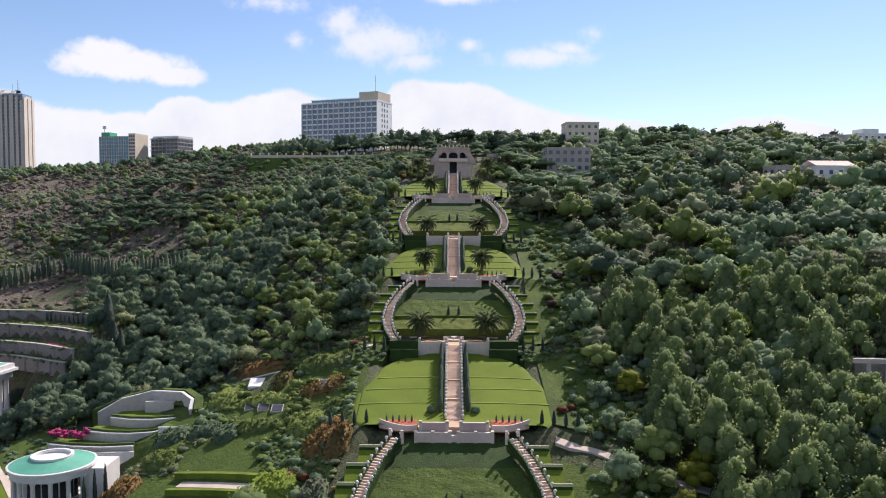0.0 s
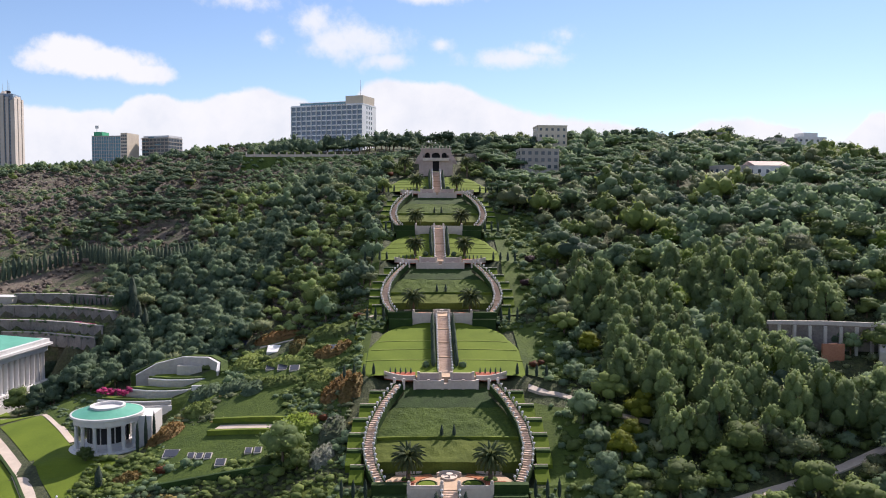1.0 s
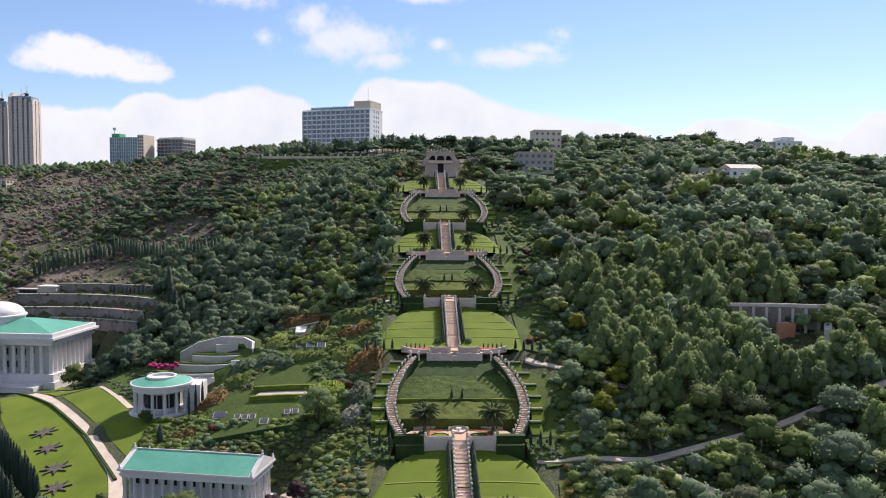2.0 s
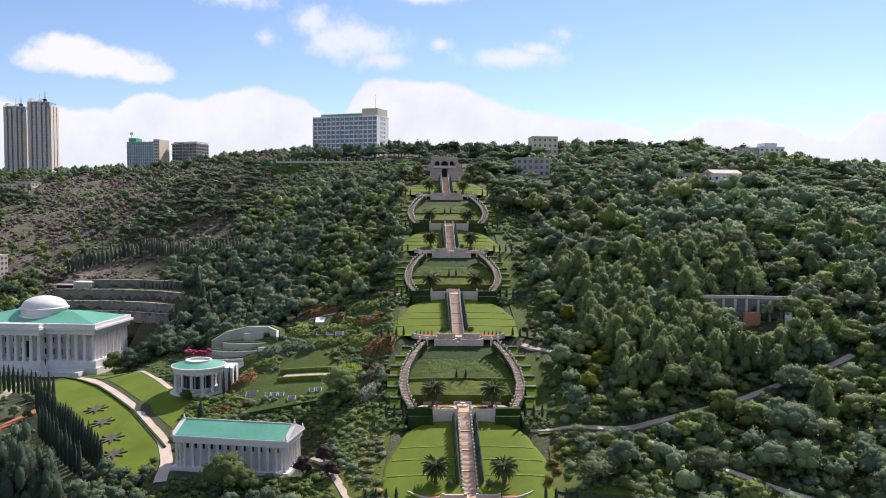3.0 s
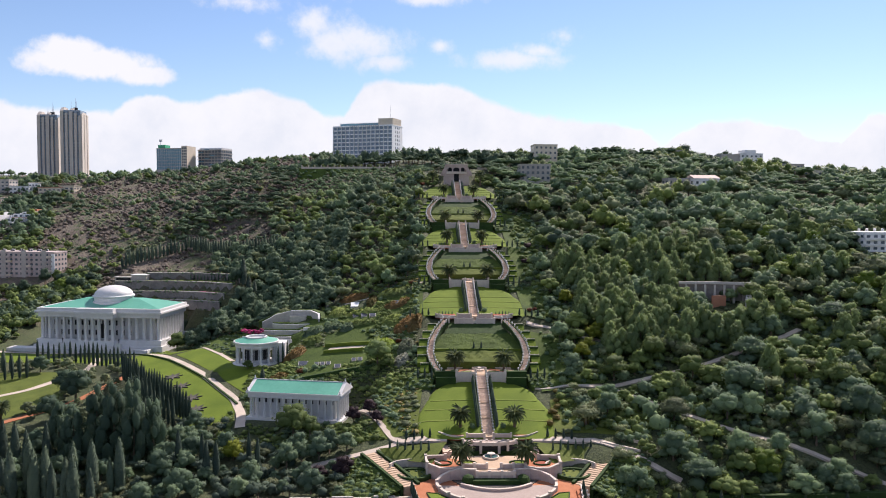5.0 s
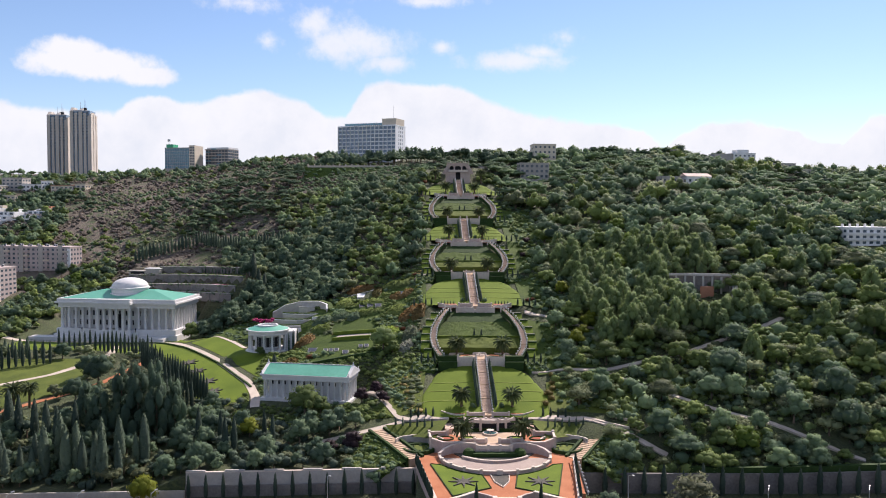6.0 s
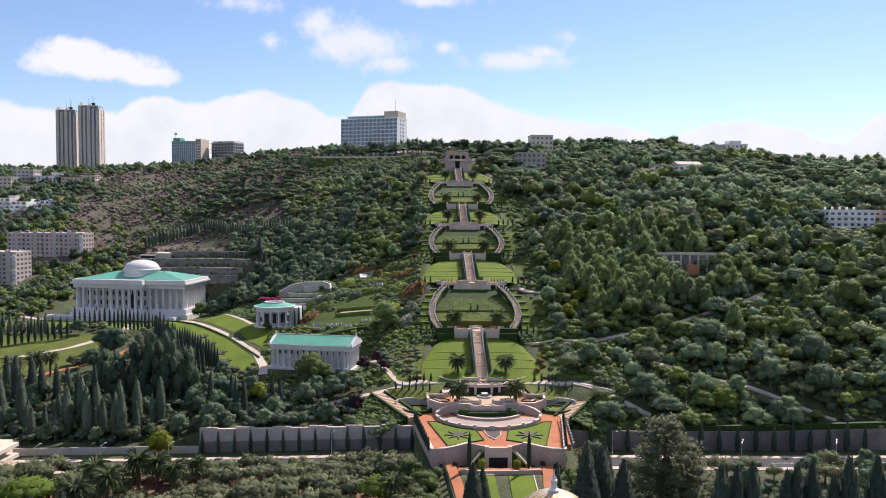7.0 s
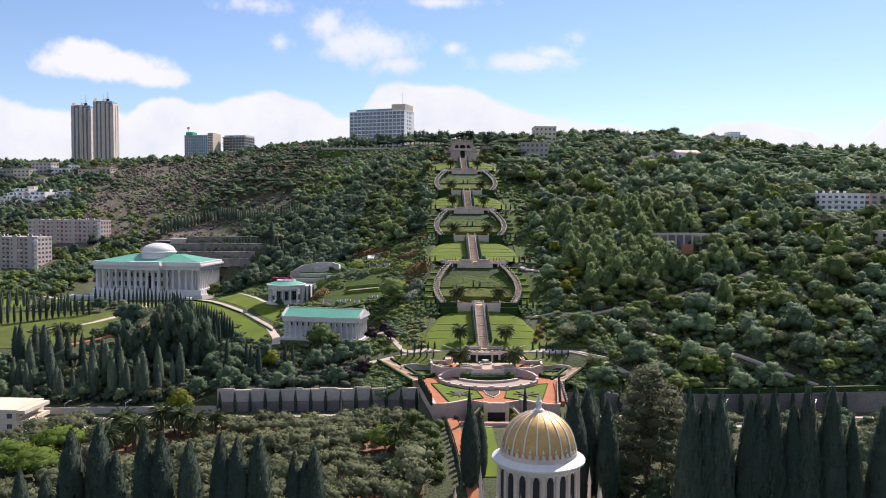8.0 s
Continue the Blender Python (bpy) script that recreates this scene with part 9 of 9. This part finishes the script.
for sgn in (-1, 1):
    for i in range(9):
        q = radians(40 * i)
        plant("round_bush", "shrub", sgn * 24.5 + 3.2 * math.cos(q), 74.8 + 2.9 * math.sin(q), 0.62, 1.1, L_PINE, "small clipped round bush in the oval bed", "bush", "oval bed bushes", 19.05)
    for i in range(15):
        y = 21.0 - 3.2 * i
        x = sgn * float(np.interp(y, [-30, -4, 12, 27], [12.4, 13.8, 15.2, 17.0]))
        small_cypress(x, y, random.uniform(3.0, 3.8), 1.7, "small dense cypress along the garden walk", "walk cypresses")
    for i in range(9):
        y = 19.0 - 4.6 * i
        x = sgn * (19.0 + random.uniform(-0.8, 0.8))
        plant("round_bush", "shrub", x, y, random.uniform(2.2, 3.0), 1.1, L_BROAD, "large rounded green bush along the garden walk", "bush", "walk bushes")
    for x, y in ((16.5, 25.0), (12.8, 26.8)):
        plant("purple_shrub", "shrub", sgn * x, y, 1.4, 1.2, L_PURPLE, "dark purple shrub against the bastion wall", "shrub", "bastion shrubs")
for (grp_, lb_name), rows_ in SMALL.items():
    growth(grp_.replace(" ", "_"), "cypress_small", [q[:4] for q in rows_], L_CYPRESS, lb_name, "trees", [q[4] for q in rows_])
# single trees with a colour of their own
for x, y, r, t_, m, lb in (*((x, y, r, 1.0, L_YELLOW, "yellow-green rounded tree on the slope") for x, y, r in YELLOWS),
                           (-107.2, 54, 4.2, 1.35, L_YELLOW, "bright yellow-green tree beside the road"), (-20.1, -7.6, 3.6, 1.0, L_BROAD, "bright green weeping tree beside the walk"), (-84, 94, 3.6, 1.0, L_YELLOW, "bright yellow-green tree above the road"),
                           (-66.5, 106.5, 6.4, 0.9, L_BROAD, "bright green spreading tree before the temple"), (-60.5, 105, 4.0, 0.9, L_BROAD, "bright green spreading tree before the temple"),
                           (-40, 150, 5.6, 1.0, L_YOUNG, "rounded light green tree on the garden slope"), (-36, 146, 3.2, 1.0, L_BROAD, "rounded light green tree on the garden slope"),
                           (-46.1, 111.3, 3.0, 1.1, L_PURPLE, "dark purple-leaved tree beside the temple"), (-37.8, 107.6, 2.6, 1.0, L_PURPLE, "dark purple-leaved tree beside the path"), (-41, 117, 2.6, 1.0, L_PURPLE, "dark purple-leaved tree beside the path"), (-46.7, 79, 3.6, 1.0, L_PURPLE, "dark purple-leaved tree above the road"), (-54, 77, 3.0, 1.0, L_PURPLE, "dark purple-leaved tree above the road"),
                           (-129, -3, 7.5, 0.8, L_LIME, "broad bright green umbrella-crowned tree"), (-130, 14, 7.5, 0.85, L_LIME, "broad bright green umbrella-crowned tree"), (-139, 3, 7.5, 0.8, L_LIME, "broad bright green umbrella-crowned tree"), (-34, 12, 6.5, 0.85, L_LIME, "broad bright green umbrella crown over the grove"),
                           (-25, -16, 3.8, 0.9, L_BROAD, "rounded green tree along the walk"), (-27, -28, 4.0, 0.9, L_YOUNG, "feathery light green tree along the walk"), (-26, 20, 3.6, 0.9, L_BROAD, "rounded green tree along the walk"), (-22, 10, 3.4, 0.9, L_BROAD, "rounded green tree along the walk"), (-24, 0, 3.4, 0.9, L_BROAD, "rounded green tree along the walk"),
                           (36.5, -14, 15.5, 0.92, L_CEDAR, "huge grey-green cedar beside the shrine"),
                           (-144, 231, 5.2, 1.0, L_BROAD, "fresh green rounded tree beside the marble building"), (-96, 170.5, 2.6, 0.8, L_BROAD, "pale green bush before the round pavilion"), (-31, 278, 3.8, 1.2, L_BROAD, "fresh green tree beside the oval"), (-43, 234, 4.6, 1.3, L_BROAD, "fresh green tree beside the terraces")):
    plant("broad_tree", "dome" if "umbrella" in lb else "cedar" if "cedar" in lb else "round_near", x, y, r, t_, m, lb, group="single trees")
for x, y, r, m, lb in ((24.8, 179.7, 1.9, L_RED, "rust-red shrub beside the lawn"), (27.5, 181, 1.5, L_RED, "rust-red shrub beside the lawn"), (-25.3, 260.5, 2.6, L_RED, "rust-orange shrub beside the lawn"), (-28.5, 262, 2.2, L_RED, "rust-orange shrub beside the lawn"), (-26, 356, 2.6, L_RED, "red flowering shrub beside the top lawn"), (-22.5, 357, 2.2, L_RED, "red flowering shrub beside the top lawn"), (-30, 355, 2.2, L_RED, "red flowering shrub beside the top lawn"),
                       (23.6, 109.2, 2.2, L_GOLD, "golden shrub beside the lawn"), (25.5, 112, 2.0, L_GOLD, "golden shrub beside the lawn"), (24.2, 105.5, 1.9, L_GOLD, "golden shrub beside the lawn"), (27, 122, 2.0, L_GOLD, "golden shrub beside the lawn"), (26, 116, 1.8, L_GOLD, "golden shrub beside the lawn"), (21.5, 101.5, 2.3, L_GOLD, "golden shrub beside the lawn"), (33, 100, 2.4, L_GOLD, "golden shrub beside the lawn"), (39.5, 103, 2.0, L_GOLD, "golden shrub beside the lawn"),
                       (-30, 205, 2.0, L_YELLOW, "yellow-green shrub beside the lawn"), (-26, 202, 1.8, L_YELLOW, "yellow-green shrub beside the lawn"), (-72, 158, 2.4, L_RED, "rusty shrub patch on the garden slope"), (-36, 168, 2.6, L_RED, "rusty shrub patch on the garden slope"), (-32, 166, 2.2, L_RED, "rusty shrub patch on the garden slope"), (30, 232, 2.8, L_PURPLE, "dark purple shrub beside the oval"), (33, 250, 3.2, L_PURPLE, "dark purple shrub beside the lawn"), (-27, 218, 2.0, L_RED, "red shrub beside the oval"), (-5.0, 24.0, 1.7, L_YELLOW, "bright yellow shrub below the bastion"), (5.0, 24.0, 1.7, L_YELLOW, "bright yellow shrub below the bastion")):
    plant("colour_shrub", "shrub_near", x, y, r, 2.0 if "bastion" in lb else 0.9, m, lb, "shrub", "coloured shrubs")

# ---- road furniture ----
def lamp(x, y, turn, h=8.0):
    o = thing("street_lamp", "grey street lamp with a curved arm beside the road", "street lamp", pose(x, y, float(road_level(x)) + 0.15, 0, 0, turn), "street lamps")
    part("pole", Shape().lathe([(0.16, 0), (0.09, h)], 8), METAL, o)
    arm_ = part("arm", Shape().add([(-0.06, -0.06, h - 0.1), (1.7, -0.06, h + 0.55), (1.7, 0.06, h + 0.55), (-0.06, 0.06, h - 0.1), (-0.06, -0.06, h + 0.08), (1.7, -0.06, h + 0.68), (1.7, 0.06, h + 0.68), (-0.06, 0.06, h + 0.08)], [(0, 1, 5, 4), (2, 3, 7, 6), (4, 5, 6, 7), (3, 2, 1, 0), (1, 2, 6, 5)]), METAL, o)
    part("head", Shape().box(1.4, -0.18, h + 0.5, 2.4, 0.18, h + 0.75), METAL, arm_)


for x in (-142, -122, -101, 78, 108, 140):
    lamp(x, 43.2, 60)
for x in (-52, 40):
    lamp(x, 55.2, -60)


def car(x, y, paint, label, flip=0):
    o = thing("car", label, "car", pose(x, y, float(road_level(x)) + 0.07, 0, 0, flip), "cars on the road")
    body = Shape().prism([(-2.1, -0.85), (2.1, -0.85), (2.1, 0.85), (-2.1, 0.85)], 0.35, 0.95)
    part("body", body, paint, o)
    cab_ = part("cabin", Shape().add([(-1.5, -0.8, 0.95), (1.0, -0.8, 0.95), (1.0, 0.8, 0.95), (-1.5, 0.8, 0.95), (-1.1, -0.65, 1.5), (0.45, -0.65, 1.5), (0.45, 0.65, 1.5), (-1.1, 0.65, 1.5)], [(0, 1, 5, 4), (1, 2, 6, 5), (2, 3, 7, 6), (3, 0, 4, 7)]), GLASS, o)
    part("roof", Shape().box(-1.1, -0.65, 1.49, 0.45, 0.65, 1.54), paint, cab_)
    for wx in (-1.35, 1.35):
        for wy in (-0.8, 0.8):
            s = Shape()
            k = 10
            ring = [(wx + 0.33 * math.cos(2 * math.pi * i / k), 0.33 + 0.33 * math.sin(2 * math.pi * i / k)) for i in range(k)]
            s.add([(a, wy - 0.1, b) for a, b in ring] + [(a, wy + 0.1, b) for a, b in ring], [tuple(range(k)), tuple(range(2 * k - 1, k - 1, -1))] + [(i, k + i, k + (i + 1) % k, (i + 1) % k) for i in range(k)])
            part("wheel", s, SHADOW, o)


car(-127, 47, WHITE, "white car on the road by the cypresses")
car(-88, 51, METAL, "silver car on the road by the wall", 180)
car(-80, 47, WHITE, "white car on the road by the wall")
